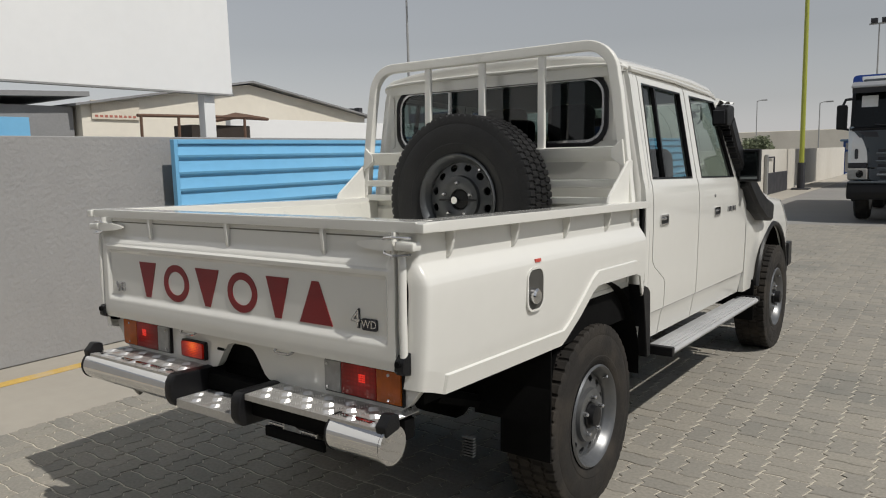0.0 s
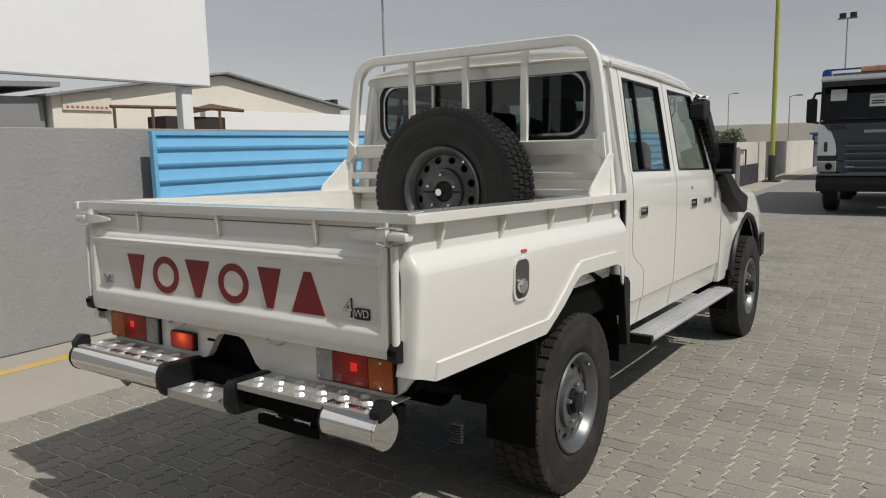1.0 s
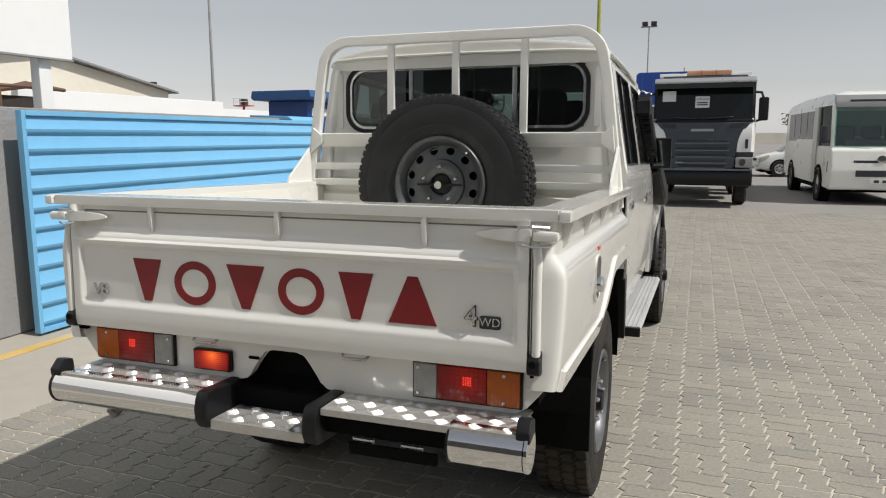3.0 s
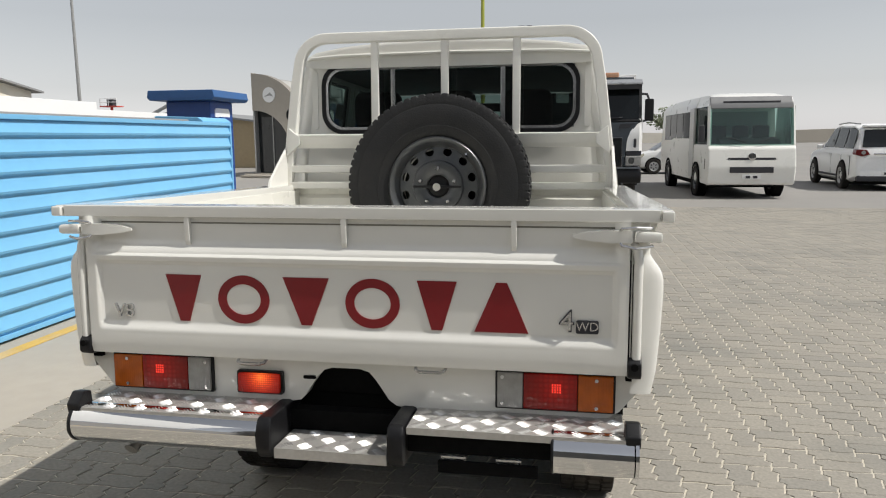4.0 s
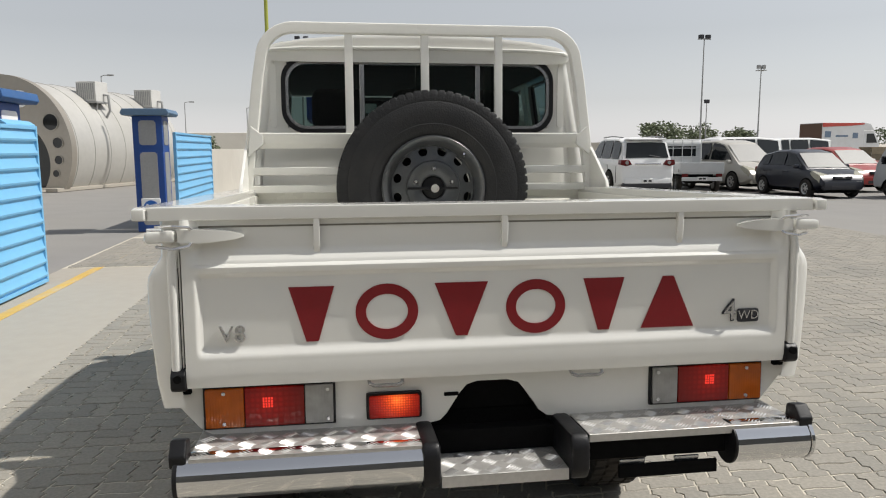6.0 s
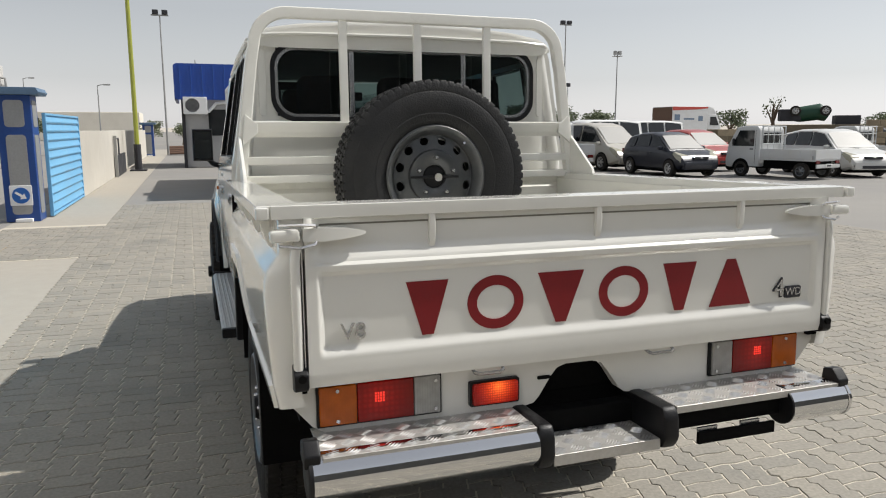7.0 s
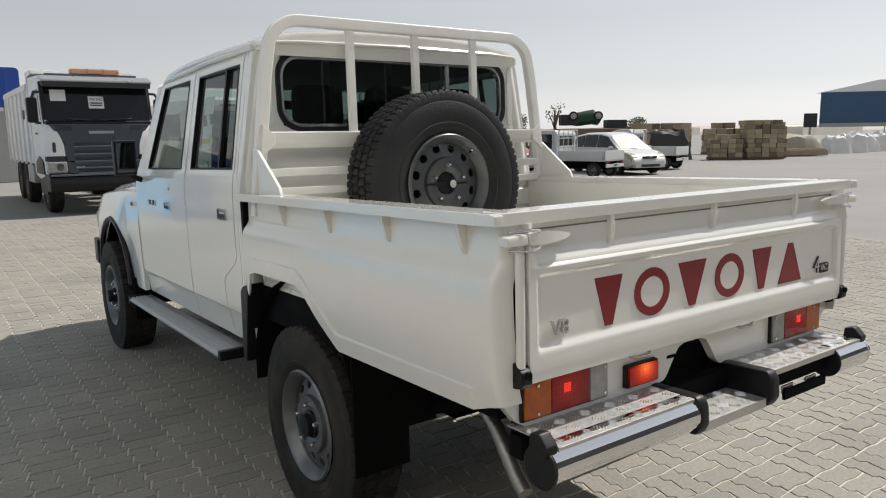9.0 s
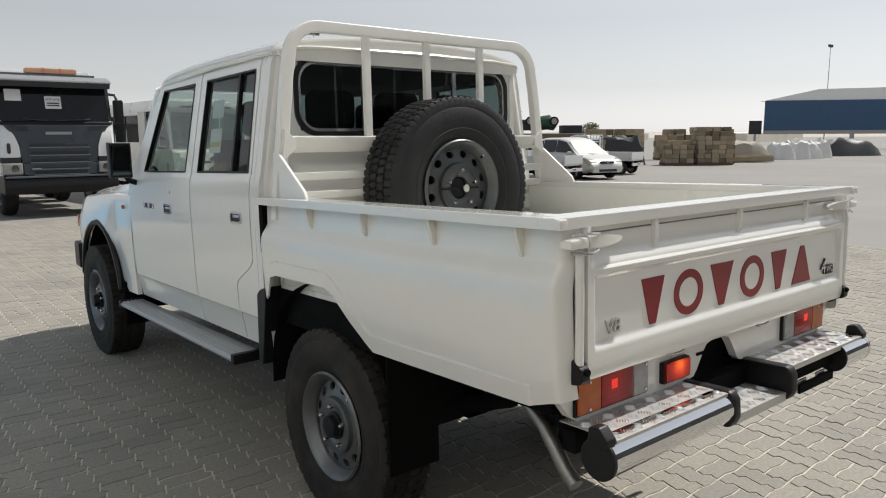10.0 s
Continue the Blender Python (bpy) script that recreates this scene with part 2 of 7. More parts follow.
def rounded(x0, x1, z0, z1, r, n=4):
    return arc((x1 - r, z1 - r), r, 0, 90, n) + arc((x0 + r, z1 - r), r, 90, 180, n) + arc((x0 + r, z0 + r), r, 180, 270, n) + arc((x1 - r, z0 + r), r, 270, 360, n)


def frame_ring(outer, inner, axis, a, b, bm=None):
    """A flat frame between two outlines with the same number of points."""
    bm = bm or bmesh.new()
    at = {"x": lambda p, h: (h, p[0], p[1]), "y": lambda p, h: (p[0], h, p[1]), "z": lambda p, h: (p[0], p[1], h)}[axis]
    rings = [[at(p, a) for p in outer], [at(p, b) for p in outer], [at(p, b) for p in inner], [at(p, a) for p in inner]]
    rows = [[bm.verts.new(p) for p in r] for r in rings]
    n = len(outer)
    for k in range(4):
        p, q = rows[k], rows[(k + 1) % 4]
        for i in range(n):
            bm.faces.new((p[i], p[(i + 1) % n], q[(i + 1) % n], q[i]))
    return bm


def sheet(grid, back, bm=None):
    """A skin through a grid of points with a second skin shifted by back, closed round the rim."""
    bm = bm or bmesh.new()
    front = [[bm.verts.new(p) for p in row] for row in grid]
    rear = [[bm.verts.new((p[0] + back[0], p[1] + back[1], p[2] + back[2])) for p in row] for row in grid]
    nu, nv = len(grid), len(grid[0])
    for i in range(nu - 1):
        for j in range(nv - 1):
            bm.faces.new((front[i][j], front[i + 1][j], front[i + 1][j + 1], front[i][j + 1]))
            bm.faces.new((rear[i][j], rear[i][j + 1], rear[i + 1][j + 1], rear[i + 1][j]))
    rim = [(i, 0) for i in range(nu)] + [(nu - 1, j) for j in range(1, nv)] + [(i, nv - 1) for i in range(nu - 2, -1, -1)] + [(0, j) for j in range(nv - 2, 0, -1)]
    for (a, b), (c, d) in zip(rim, rim[1:] + rim[:1]):
        bm.faces.new((front[a][b], rear[a][b], rear[c][d], front[c][d]))
    return bm


def writing(text, size, m, material, parent, name="lettering", depth=0.002, label=""):
    """Raised letters in the built-in font, centred on m, in its x and y."""
    cu = bpy.data.curves.new(name, "FONT")
    cu.body, cu.size, cu.align_x, cu.align_y, cu.extrude, cu.resolution_u = text, size, "CENTER", "CENTER", depth, 3
    tmp = new(name, cu)
    me = bpy.data.meshes.new_from_object(tmp)
    bpy.data.objects.remove(tmp)
    bpy.data.curves.remove(cu)
    me.materials.clear()
    me.materials.append(material)
    ob = new(name, me)
    ob.parent, ob.matrix_basis = parent, m
    return tagged(ob, label)


def smooth(a, b, v):
    t = min(max((v - a) / (b - a), 0.0), 1.0)
    return t * t * (3 - 2 * t)


# ---- the pickup ----
def holed(grid, back, skip, bm=None):
    """Like sheet(), with cells left out; the openings get their own rims."""
    bm = bm or bmesh.new()
    front = [[bm.verts.new(p) for p in row] for row in grid]
    rear = [[bm.verts.new((p[0] + back[0], p[1] + back[1], p[2] + back[2])) for p in row] for row in grid]
    nu, nv = len(grid), len(grid[0])
    full = {(i, j) for i in range(nu - 1) for j in range(nv - 1) if not skip(i, j)}
    for i, j in sorted(full):
        c = [(i, j), (i + 1, j), (i + 1, j + 1), (i, j + 1)]
        bm.faces.new([front[a][b] for a, b in c])
        bm.faces.new([rear[a][b] for a, b in reversed(c)])
        for (a, b), (d, e), near in ((c[0], c[1], (i, j - 1)), (c[1], c[2], (i + 1, j)), (c[2], c[3], (i, j + 1)), (c[3], c[0], (i - 1, j))):
            if near not in full:
                bm.faces.new((front[a][b], rear[a][b], rear[d][e], front[d][e]))
    for v in [v for v in bm.verts if not v.link_faces]:
        bm.verts.remove(v)
    return bm


def road_wheel(name, parent, m, R, width, rim_mat, hub_long, label, rubber=None, n=48, rr=0.224):
    """A steel wheel with a lugged tyre; its outer face looks along +x."""
    w = new(name)
    w.parent, w.matrix_basis = parent, m
    tagged(w, label)
    h = width / 2
    prof = [(rr - 0.012, -h * 0.8), (rr + 0.02, -h * 0.95), (R * 0.78, -h * 1.04), (R * 0.9, -h * 0.99), (R * 0.955, -h * 0.86), (R * 0.965, -h * 0.8), (R * 0.967, 0),
            (R * 0.965, h * 0.8), (R * 0.955, h * 0.86), (R * 0.93, h * 0.95), (R * 0.9, h * 0.99), (R * 0.885, h * 0.985), (R * 0.87, h * 1.01), (R * 0.78, h * 1.04), (R * 0.7, h * 1.03),
            (R * 0.665, h * 1.01), (R * 0.655, h * 1.025), (R * 0.62, h * 1.0), (rr + 0.02, h * 0.95), (rr - 0.012, h * 0.8)]
    bm = lathe([p for p in prof if p[1] < 0 and p[0] < R * 0.94], 64, "x", caps=False)
    lathe([p for p in prof if p[1] > 0 and p[0] < R * 0.94], 64, "x", caps=False, bm=bm)
    # one tread skin: staggered blocks between zigzag grooves
    per = 8
    us = [-0.985, -0.95, -0.93, -0.56, -0.54, -0.47, -0.45, -0.05, -0.03, 0.03, 0.05, 0.45, 0.47, 0.54, 0.56, 0.93, 0.95, 0.985]
    rings = []
    for u in us:
        ring = []
        for k in range(n * per):
            f = k / per
            row = 0 if u < -0.5 else 1 if u < 0 else 2 if u < 0.5 else 3
            ph = (f + (0.0, 0.5, 0.15, 0.6)[row] + 0.12 * u) % 1.0
            groove = abs(u) in (0.54, 0.47, 0.03) or ph < (0.26 if row in (0, 3) else 0.2)
            r = R * (0.980 if groove else 1.0)
            if abs(u) > 0.94:
                r = R * (0.952 if groove else 0.962) if abs(u) > 0.96 else R * (0.975 if groove else 0.990)
            zig = 0.03 * (1 if (f * 2) % 1.0 < 0.5 else -1) if 0.4 < abs(u) < 0.6 or abs(u) < 0.1 else 0.0
            a = 2 * math.pi * f / n
            ring.append(((u + zig) * h, r * math.cos(a), r * math.sin(a)))
        rings.append(ring)
    first = [(-0.99 * h, R * 0.90 * math.cos(2 * math.pi * k / (n * per)), R * 0.90 * math.sin(2 * math.pi * k / (n * per))) for k in range(n * per)]
    rings = [first] + rings + [[(-p[0], p[1], p[2]) for p in first]]
    loft(rings, True, False, bm)
    part("tyre", bm, rubber or RUBBER, w, smooth=24)
    # rim barrel and lips
    o = h * 0.95
    bm = lathe([(rr - 0.012, -h * 0.8), (rr - 0.03, -h * 0.5), (rr - 0.04, 0), (rr - 0.03, o * 0.55), (rr - 0.012, o * 0.8), (rr + 0.006, o), (rr - 0.002, o + 0.008), (rr - 0.014, o), (rr - 0.024, o * 0.84), (rr - 0.034, o * 0.70), (rr - 0.040, o * 0.62), (rr - 0.046, 0.01)], 48, "x", caps=False)
    part("rim_barrel", bm, rim_mat, w)
    # disc with round vents
    ro, ri, ns, x0 = rr - 0.036, rr * 0.54, 12, o * 0.56
    bm = bmesh.new()
    for s in range(ns):
        a0, a1 = 2 * math.pi * s / ns, 2 * math.pi * (s + 1) / ns
        rim_pts, hole = [], []
        path = [(ro, a0 + (a1 - a0) * i / 4) for i in range(4)] + [(ro + (ri - ro) * i / 4, a1) for i in range(4)] + [(ri, a1 + (a0 - a1) * i / 4) for i in range(4)] + [(ri + (ro - ri) * i / 4, a0) for i in range(4)]
        am, rm = (a0 + a1) / 2, (ro * 0.60 + ri * 0.40)
        for r, a in path:
            rim_pts.append((r * math.cos(a), r * math.sin(a)))
        c = (rm * math.cos(am), rm * math.sin(am))
        for p in rim_pts:
            d = Vector((p[0] - c[0], p[1] - c[1])).normalized()
            tang = Vector((-math.sin(am), math.cos(am)))
            q = d * 0.0185
            q = q + tang * (q.dot(tang)) * 0.15
            hole.append((c[0] + q.x, c[1] + q.y))
        dish = lambda p: x0 + 0.012 * smooth(ro, ri, math.hypot(*p))
        A = [bm.verts.new((dish(p), *p)) for p in rim_pts]
        B = [bm.verts.new((dish(p) - 0.001, *p)) for p in hole]
        C = [bm.verts.new((dish(p) - 0.014, *p)) for p in hole]
        for i in range(16):
            j = (i + 1) % 16
            bm.faces.new((A[i], A[j], B[j], B[i]))
            bm.faces.new((B[i], B[j], C[j], C[i]))
    bmesh.ops.remove_doubles(bm, verts=bm.verts, dist=0.0004)
    lathe([(ri, x0 + 0.012), (ri * 0.96, x0 + 0.03), (ri * 0.8, x0 + 0.034), (ri * 0.6, x0 + 0.030), (0.055, x0 + 0.02), (0.05, x0 - 0.01)], 48, "x", bm=bm, caps=False)
    part("rim_disc", bm, rim_mat, w)
    part("drum", lathe([(rr - 0.052, -h * 0.6), (rr - 0.055, x0 - 0.03), (0.04, x0 - 0.03)], 32, "x"), BLACK_UNDER, w, "black brake drum behind the vents")
    part("hub", lathe([(0.058, x0 - 0.02), (0.057, x0 + hub_long * 0.5), (0.048, x0 + hub_long * 0.55), (0.045, x0 + hub_long * 0.95), (0.036, x0 + hub_long), (0.0, x0 + hub_long)], 24, "x"), BLACK_PL, w, "dark wheel hub")
    bolt = lathe([(0.011, 0), (0.0105, 0.02), (0.006, 0.026), (0, 0.026)], 8, "x")
    for k in range(5):
        a = 2 * math.pi * k / 5 + 0.3
        nb = part("wheel_nut", bolt.copy(), ALU, w)
        nb.location = (x0 + 0.028, 0.085 * math.cos(a), 0.085 * math.sin(a))
    bolt.free()
    part("valve", tube([(x0 + 0.02, rr * 0.62, rr * 0.62), (x0 + 0.045, rr * 0.6, rr * 0.66)], 0.006, 6), CHROME, w, "short bright tyre valve")
    return w


truck = thing("pickup_truck", "white double-cab pickup truck with a steel drop-side bed", "pickup truck", pose(0, 0, 0, -1.7, 0, -0.25))
TOP = 1.338          # underside of the bed's rail


def side_x(z):
    """Half-width of the bed's outer skin at a height."""
    pts = [(0.70, 0.835), (0.84, 0.852), (0.93, 0.869), (1.05, 0.878), (1.15, 0.882), (1.18, 0.881), (1.198, 0.877), (1.212, 0.870), (1.238, 0.851), (1.25, 0.845), (1.34, 0.843)]
    return float(np.interp(z, [p[0] for p in pts], [p[1] for p in pts]))


def arch_low(y):
    return float(np.interp(y, [0.0, 0.05, 0.12, 0.90, 0.93, 1.13, 1.18, 1.60, 1.66, 1.70, 1.76], [0.872, 0.86, 0.836, 0.832, 0.85, 1.01, 1.035, 1.035, 1.02, 0.93, 0.90]))


for s, nm in ((1, "right"), (-1, "left")):
    ys = [0.0, 0.003, 0.007, 0.013, 0.021, 0.032, 0.06, 0.10, 0.118, 0.124] + [0.16 + 0.05 * i for i in range(14)] + [0.86, 0.90, 0.93, 0.98, 1.03, 1.08, 1.13, 1.155, 1.18, 1.25, 1.35, 1.45, 1.55, 1.60, 1.63, 1.66, 1.68, 1.70, 1.72, 1.735]
    zs = [0.70, 0.76, 0.80, 0.835, 0.86, 0.885, 0.91, 0.925, 0.935, 0.95, 0.98, 1.01, 1.04, 1.06, 1.075, 1.085, 1.10, 1.13, 1.16, 1.185, 1.195, 1.205, 1.215, 1.225, 1.24, 1.26, TOP]
    grid = []
    for y in ys:
        inset = float(np.interp(y, [0, 0.003, 0.007, 0.013, 0.021, 0.032], [0.054, 0.036, 0.021, 0.009, 0.003, 0]))
        col = []
        zl = arch_low(y)
        low = [0.0, 0.012, 0.030, 0.0585, 0.0605, 0.0645, 0.0665]
        for zz in [zl + d for d in low] + [zl + 0.0665 + (1.185 - zl - 0.0665) * k / 9 for k in range(1, 9)] + [1.180, 1.186, 1.198, 1.205, 1.212, 1.225, 1.238, 1.244, 1.25, 1.27, TOP]:
            x = side_x(zz) + 0.009 * smooth(0.0645, 0.0605, zz - zl) * smooth(0.117, 0.125, y) * smooth(1.74, 1.72, y)
            col.append((s * (x - inset), y - 0.004, zz))
        grid.append(col)
    part("bed_side", sheet(grid, (-s * 0.008, 0, 0)), WHITE, truck, smooth=28)
    part("corner_gap", box(min(s * 0.788, s * 0.836), max(s * 0.788, s * 0.836), 0.014, 0.03, 0.90, 1.30), BLACK_UNDER, truck, "dark gap beside the tailgate")
    part("bed_inner_side", box(s * 0.79 - 0.006, s * 0.79 + 0.006, 0.03, 1.70, 0.97, 1.34), BED_WHITE, truck)
    part("side_rail", prism([(s * 0.790, 1.336), (s * 0.894, 1.336), (s * 0.895, 1.369), (s * 0.790, 1.369)], "y", -0.012, 1.748, 0.003), WHITE, truck)
    for y in (0.155, 0.54, 0.935, 1.33):
        part("rail_bracket", prism([(s * 0.836, 1.337), (s * 0.876, 1.337), (s * 0.874, 1.318), (s * 0.862, 1.272), (s * 0.851, 1.252), (s * 0.838, 1.250)], "y", y - 0.007, y + 0.007, 0.003), WHITE, truck)
        part("pressed_rib", prism([(s * 0.827, 1.33), (s * 0.834, 1.33), (s * 0.836, 1.25), (s * 0.829, 1.25)], "y", y + 0.03, y + 0.034), WHITE, truck)
    # latch with wire loop
    part("latch_body", prism([(s * 0.868, 1.285), (s * 0.868, 1.312), (s * 0.80, 1.315), (s * 0.795, 1.285)], "y", -0.042, 0.0, 0.008), WHITE, truck)
    part("latch_handle", loft([[(s * x, -0.022 + dy, 1.299 + dz) for dy, dz in ((-0.018 * k, -0.014 * k), (0.018 * k, -0.014 * k), (0.018 * k, 0.016 * k), (-0.018 * k, 0.016 * k))] for x, k in ((0.792, 1.0), (0.74, 1.12), (0.69, 0.85), (0.66, 0.55), (0.64, 0.2))]), WHITE, truck)
    part("latch_loop", tube([(s * 0.845, -0.02, 1.322), (s * 0.80, -0.05, 1.325), (s * 0.765, -0.045, 1.322), (s * 0.75, -0.02, 1.30), (s * 0.765, -0.045, 1.278), (s * 0.80, -0.05, 1.272), (s * 0.845, -0.02, 1.275)], 0.004, 6), ALU, truck, "bright wire latch loop")
    part("corner_strip", tube([(s * 0.811, -0.018, 0.972), (s * 0.811, -0.020, 1.10), (s * 0.811, -0.020, 1.235), (s * 0.808, -0.018, 1.258), (s * 0.800, -0.010, 1.276), (s * 0.793, -0.002, 1.284)], 0.0125, 12), WHITE, truck)
    part("strip_edge", prism([(s * 0.793, -0.020), (s * 0.796, -0.022), (s * 0.796, 0.02), (s * 0.793, 0.02)], "z", 0.95, 1.26), WHITE, truck)
    part("hinge_bracket", prism([(-0.030, 0.92), (0.0, 0.915), (0.01, 0.985), (-0.012, 0.985), (-0.038, 0.962), (-0.04, 0.93)], "x", s * 0.789, s * 0.825, 0.005), BLACK_PL, truck, "black tailgate hinge")
    part("hinge_bolt", lathe([(0.010, -0.046), (0.010, -0.03)], 10, "y", (s * 0.806, 0, 0.955)), BLACK_UNDER, truck)
    # tail lamp
    lamp = new("tail_lamp")
    lamp.parent = truck
    x0, x1, z0, z1 = 0.437, 0.758, 0.803, 0.905
    part("lamp_housing", prism([(s * (x0 - 0.006), z0 - 0.006), (s * (x1 + 0.006), z0 - 0.006), (s * (x1 + 0.006), z1 + 0.006), (s * (x0 - 0.006), z1 + 0.006)], "y", 0.034, 0.06, 0.003), BLACK_PL, lamp, "black lamp housing")
    for nm2, a, b, mt in (("reverse_lens", x0, x0 + 0.072, LENS_CLEAR), ("brake_lens", x0 + 0.074, x1 - 0.098, lit_lens("lit_brake_lens", (0.17, 0.006, 0.004), (s * (x0 + 0.165), 0.03, 0.865), 0.13, 0.30, (1.0, 0.03, 0.02), (0.8, 0.01, 0.005), 70.0)), ("indicator_lens", x1 - 0.096, x1, LENS_AMBER)):
        part(nm2, prism([(s * a, z0), (s * b, z0), (s * b, z1), (s * a, z1)], "y", 0.026, 0.045, 0.003), mt, lamp, {"reverse_lens": "clear ribbed lens", "brake_lens": "lit red lens", "indicator_lens": "amber lens"}[nm2])
    bm = bmesh.new()
    for i in range(4):
        for j in range(4):
            bx, bz = s * (x0 + 0.155 + 0.007 * i), 0.855 + 0.007 * j
            box(bx - 0.0022, bx + 0.0022, 0.0245, 0.0275, bz - 0.0025, bz + 0.0025, bm=bm)
    part("lit_bulb", bm, LENS_RED_HOT, lamp, "glowing bulb behind the red lens")
    for sx, sz in ((x0 + 0.014, 0.816), (x0 + 0.014, 0.892), (x1 - 0.046, 0.814), (x1 - 0.046, 0.893)):
        part("lens_screw", lathe([(0.005, 0.023), (0.005, 0.03)], 8, "y", (s * sx, 0, sz)), ALU, lamp)

# tailgate: a pressed panel with a long recess
grid = []
for i in range(67):
    x = 0.788 * float(np.interp(i, [0, 6, 8, 10, 12, 54, 56, 58, 60, 66], [-1, -0.97, -0.962, -0.952, -0.94, 0.94, 0.952, 0.962, 0.97, 1]))
    col = []
    for z in [0.925, 0.93, 0.945, 0.96, 0.975, 0.985, 0.992, 0.998, 1.004, 1.010, 1.016, 1.022, 1.028, 1.036, 1.05, 1.08, 1.11, 1.14, 1.165, 1.18, 1.188, 1.195, 1.202, 1.208, 1.215, 1.222, 1.226, 1.230, 1.235, 1.24, 1.252, 1.26, 1.27, 1.285, 1.30, TOP]:
        ax = abs(x)
        inside = smooth(0.762, 0.744, ax) * smooth(0.996, 1.026, z) * smooth(1.212, 1.196, z)
        upper = (0.35 * smooth(1.222, 1.232, z) + 0.65 * smooth(1.232, 1.268, z)) * smooth(0.784, 0.745, ax)
        y = 0.012 * inside + 0.026 * upper
        y += 0.006 * smooth(0.94, 0.925, z)
        y -= 0.002 * (1 - abs(2 * smooth(0.955, 0.985, z) - 1)) * smooth(0.75, 0.7, ax)
        col.append((x, y - 0.029, z))
    grid.append(col)
part("tailgate", sheet(grid, (0, 0.045, 0)), WHITE, truck, smooth=28)
# strip coloured grey-brown for the shaded gap under the rail
part("tailgate_shade_strip", box(-0.75, 0.75, -0.004, 0.01, 1.3175, 1.322), paint("gap_shade_grey", (0.17, 0.16, 0.13), 0.7, var=0.15, scale=12), truck, "grey-brown strip painted as the shaded gap under the rail")
part("tailgate_rail", prism([(-0.020, 1.336), (-0.021, 1.369), (0.06, 1.371), (0.06, 1.336)], "x", -0.862, 0.862, 0.003), WHITE, truck)
for s in (-1, 1):
    part("rail_end", prism([(-0.03, 1.337), (-0.03, 1.366), (0.05, 1.369), (0.05, 1.337)], "x", s * 0.866, s * 0.897, 0.005), WHITE, truck)
for x in (-0.467, 0.008, 0.484):
    part("rail_bracket", prism([(-0.019, 1.338), (0.02, 1.338), (0.02, 1.258), (-0.008, 1.252), (-0.016, 1.268), (-0.019, 1.31)], "x", x - 0.008, x + 0.008, 0.003), WHITE, truck)
# red marking: six plain red shapes on the tailgate
ZB, ZT, DY = 1.030, 1.168, -0.0195
marks = []
for c, wt, wb in ((-0.4835, 0.112, 0.030), (-0.1065, 0.138, 0.030), (0.273, 0.112, 0.030), (0.4515, 0.030, 0.148)):
    marks.append(prism([(c - wt / 2, ZT), (c + wt / 2, ZT), (c + wb / 2, ZB), (c - wb / 2, ZB)], "y", DY, -0.013))
for a, b in ((-0.376, -0.218), (0.010, 0.168)):
    c, rx, rz, zc = (a + b) / 2, (b - a) / 2, (ZT - ZB) / 2 + 0.002, (ZT + ZB) / 2
    ring = lambda k: [(c + (rx - k) * math.cos(2 * math.pi * i / 40), zc + (rz - k) * math.sin(2 * math.pi * i / 40)) for i in range(40)]
    marks.append(frame_ring(ring(0), ring(0.026), "y", DY, -0.013))
for b in marks:
    part("red_mark", b, RED_DECAL, truck, "deep red tailgate marking", smooth=0)
up = lambda x, z, y: Matrix.Translation((x, y, z)) @ pose(0, 0, 0, 90, 0, 0)
writing("V8", 0.058, up(-0.676, 1.055, -0.0225), ALU, truck, "engine_badge", 0.004, "chrome engine badge")
writing("4", 0.088, up(0.628, 1.066, -0.0205), INK, truck, "drive_badge", 0.002, "dark drive badge")
writing("4", 0.074, up(0.628, 1.066, -0.0235), ALU, truck, "drive_badge", 0.001, "silver drive badge")
part("badge_plate", prism(rounded(0.652, 0.712, 1.036, 1.072, 0.006), "y", -0.0225, -0.015), INK, truck, "dark badge plate", smooth=0)
writing("WD", 0.034, up(0.682, 1.0545, -0.0235), ALU, truck, "drive_badge", 0.001, "silver drive badge")

# lower rear panel with the tow notch
lp = [(-0.845, 0.925), (-0.835, 0.872), (-0.775, 0.800), (-0.74, 0.778), (-0.70, 0.770), (-0.32, 0.780), (-0.19, 0.778), (-0.155, 0.785), (-0.135, 0.805), (-0.105, 0.86), (-0.085, 0.883), (-0.055, 0.892), (0.03, 0.892), (0.06, 0.883), (0.08, 0.86), (0.115, 0.80), (0.14, 0.782), (0.19, 0.775), (0.40, 0.772), (0.70, 0.768), (0.74, 0.778), (0.775, 0.80), (0.835, 0.872), (0.845, 0.925)]
part("rear_panel", prism(lp, "y", 0.045, 0.075, 0.003), WHITE, truck)
fog = new("fog_lamp")
fog.parent = truck
part("lamp_housing", prism(rounded(-0.352, -0.206, 0.802, 0.872, 0.006), "y", 0.030, 0.047, 0.003), BLACK_PL, fog, "black lamp housing")
part("lens", prism(rounded(-0.345, -0.213, 0.808, 0.866, 0.005), "y", 0.022, 0.036, 0.003), lit_lens("lit_fog_lens", (0.28, 0.010, 0.006), (-0.272, 0.022, 0.856), 0.092, 2.2, (1.0, 0.20, 0.03), (1.0, 0.012, 0.004), 150.0), fog, "glowing red lens pressed in small cells")
part("slot", prism(rounded(-0.165 + 0.02, -0.105 + 0.0, 0.852, 0.862, 0.004), "y", 0.042, 0.05), BLACK_UNDER, truck, "dark slot in the panel")
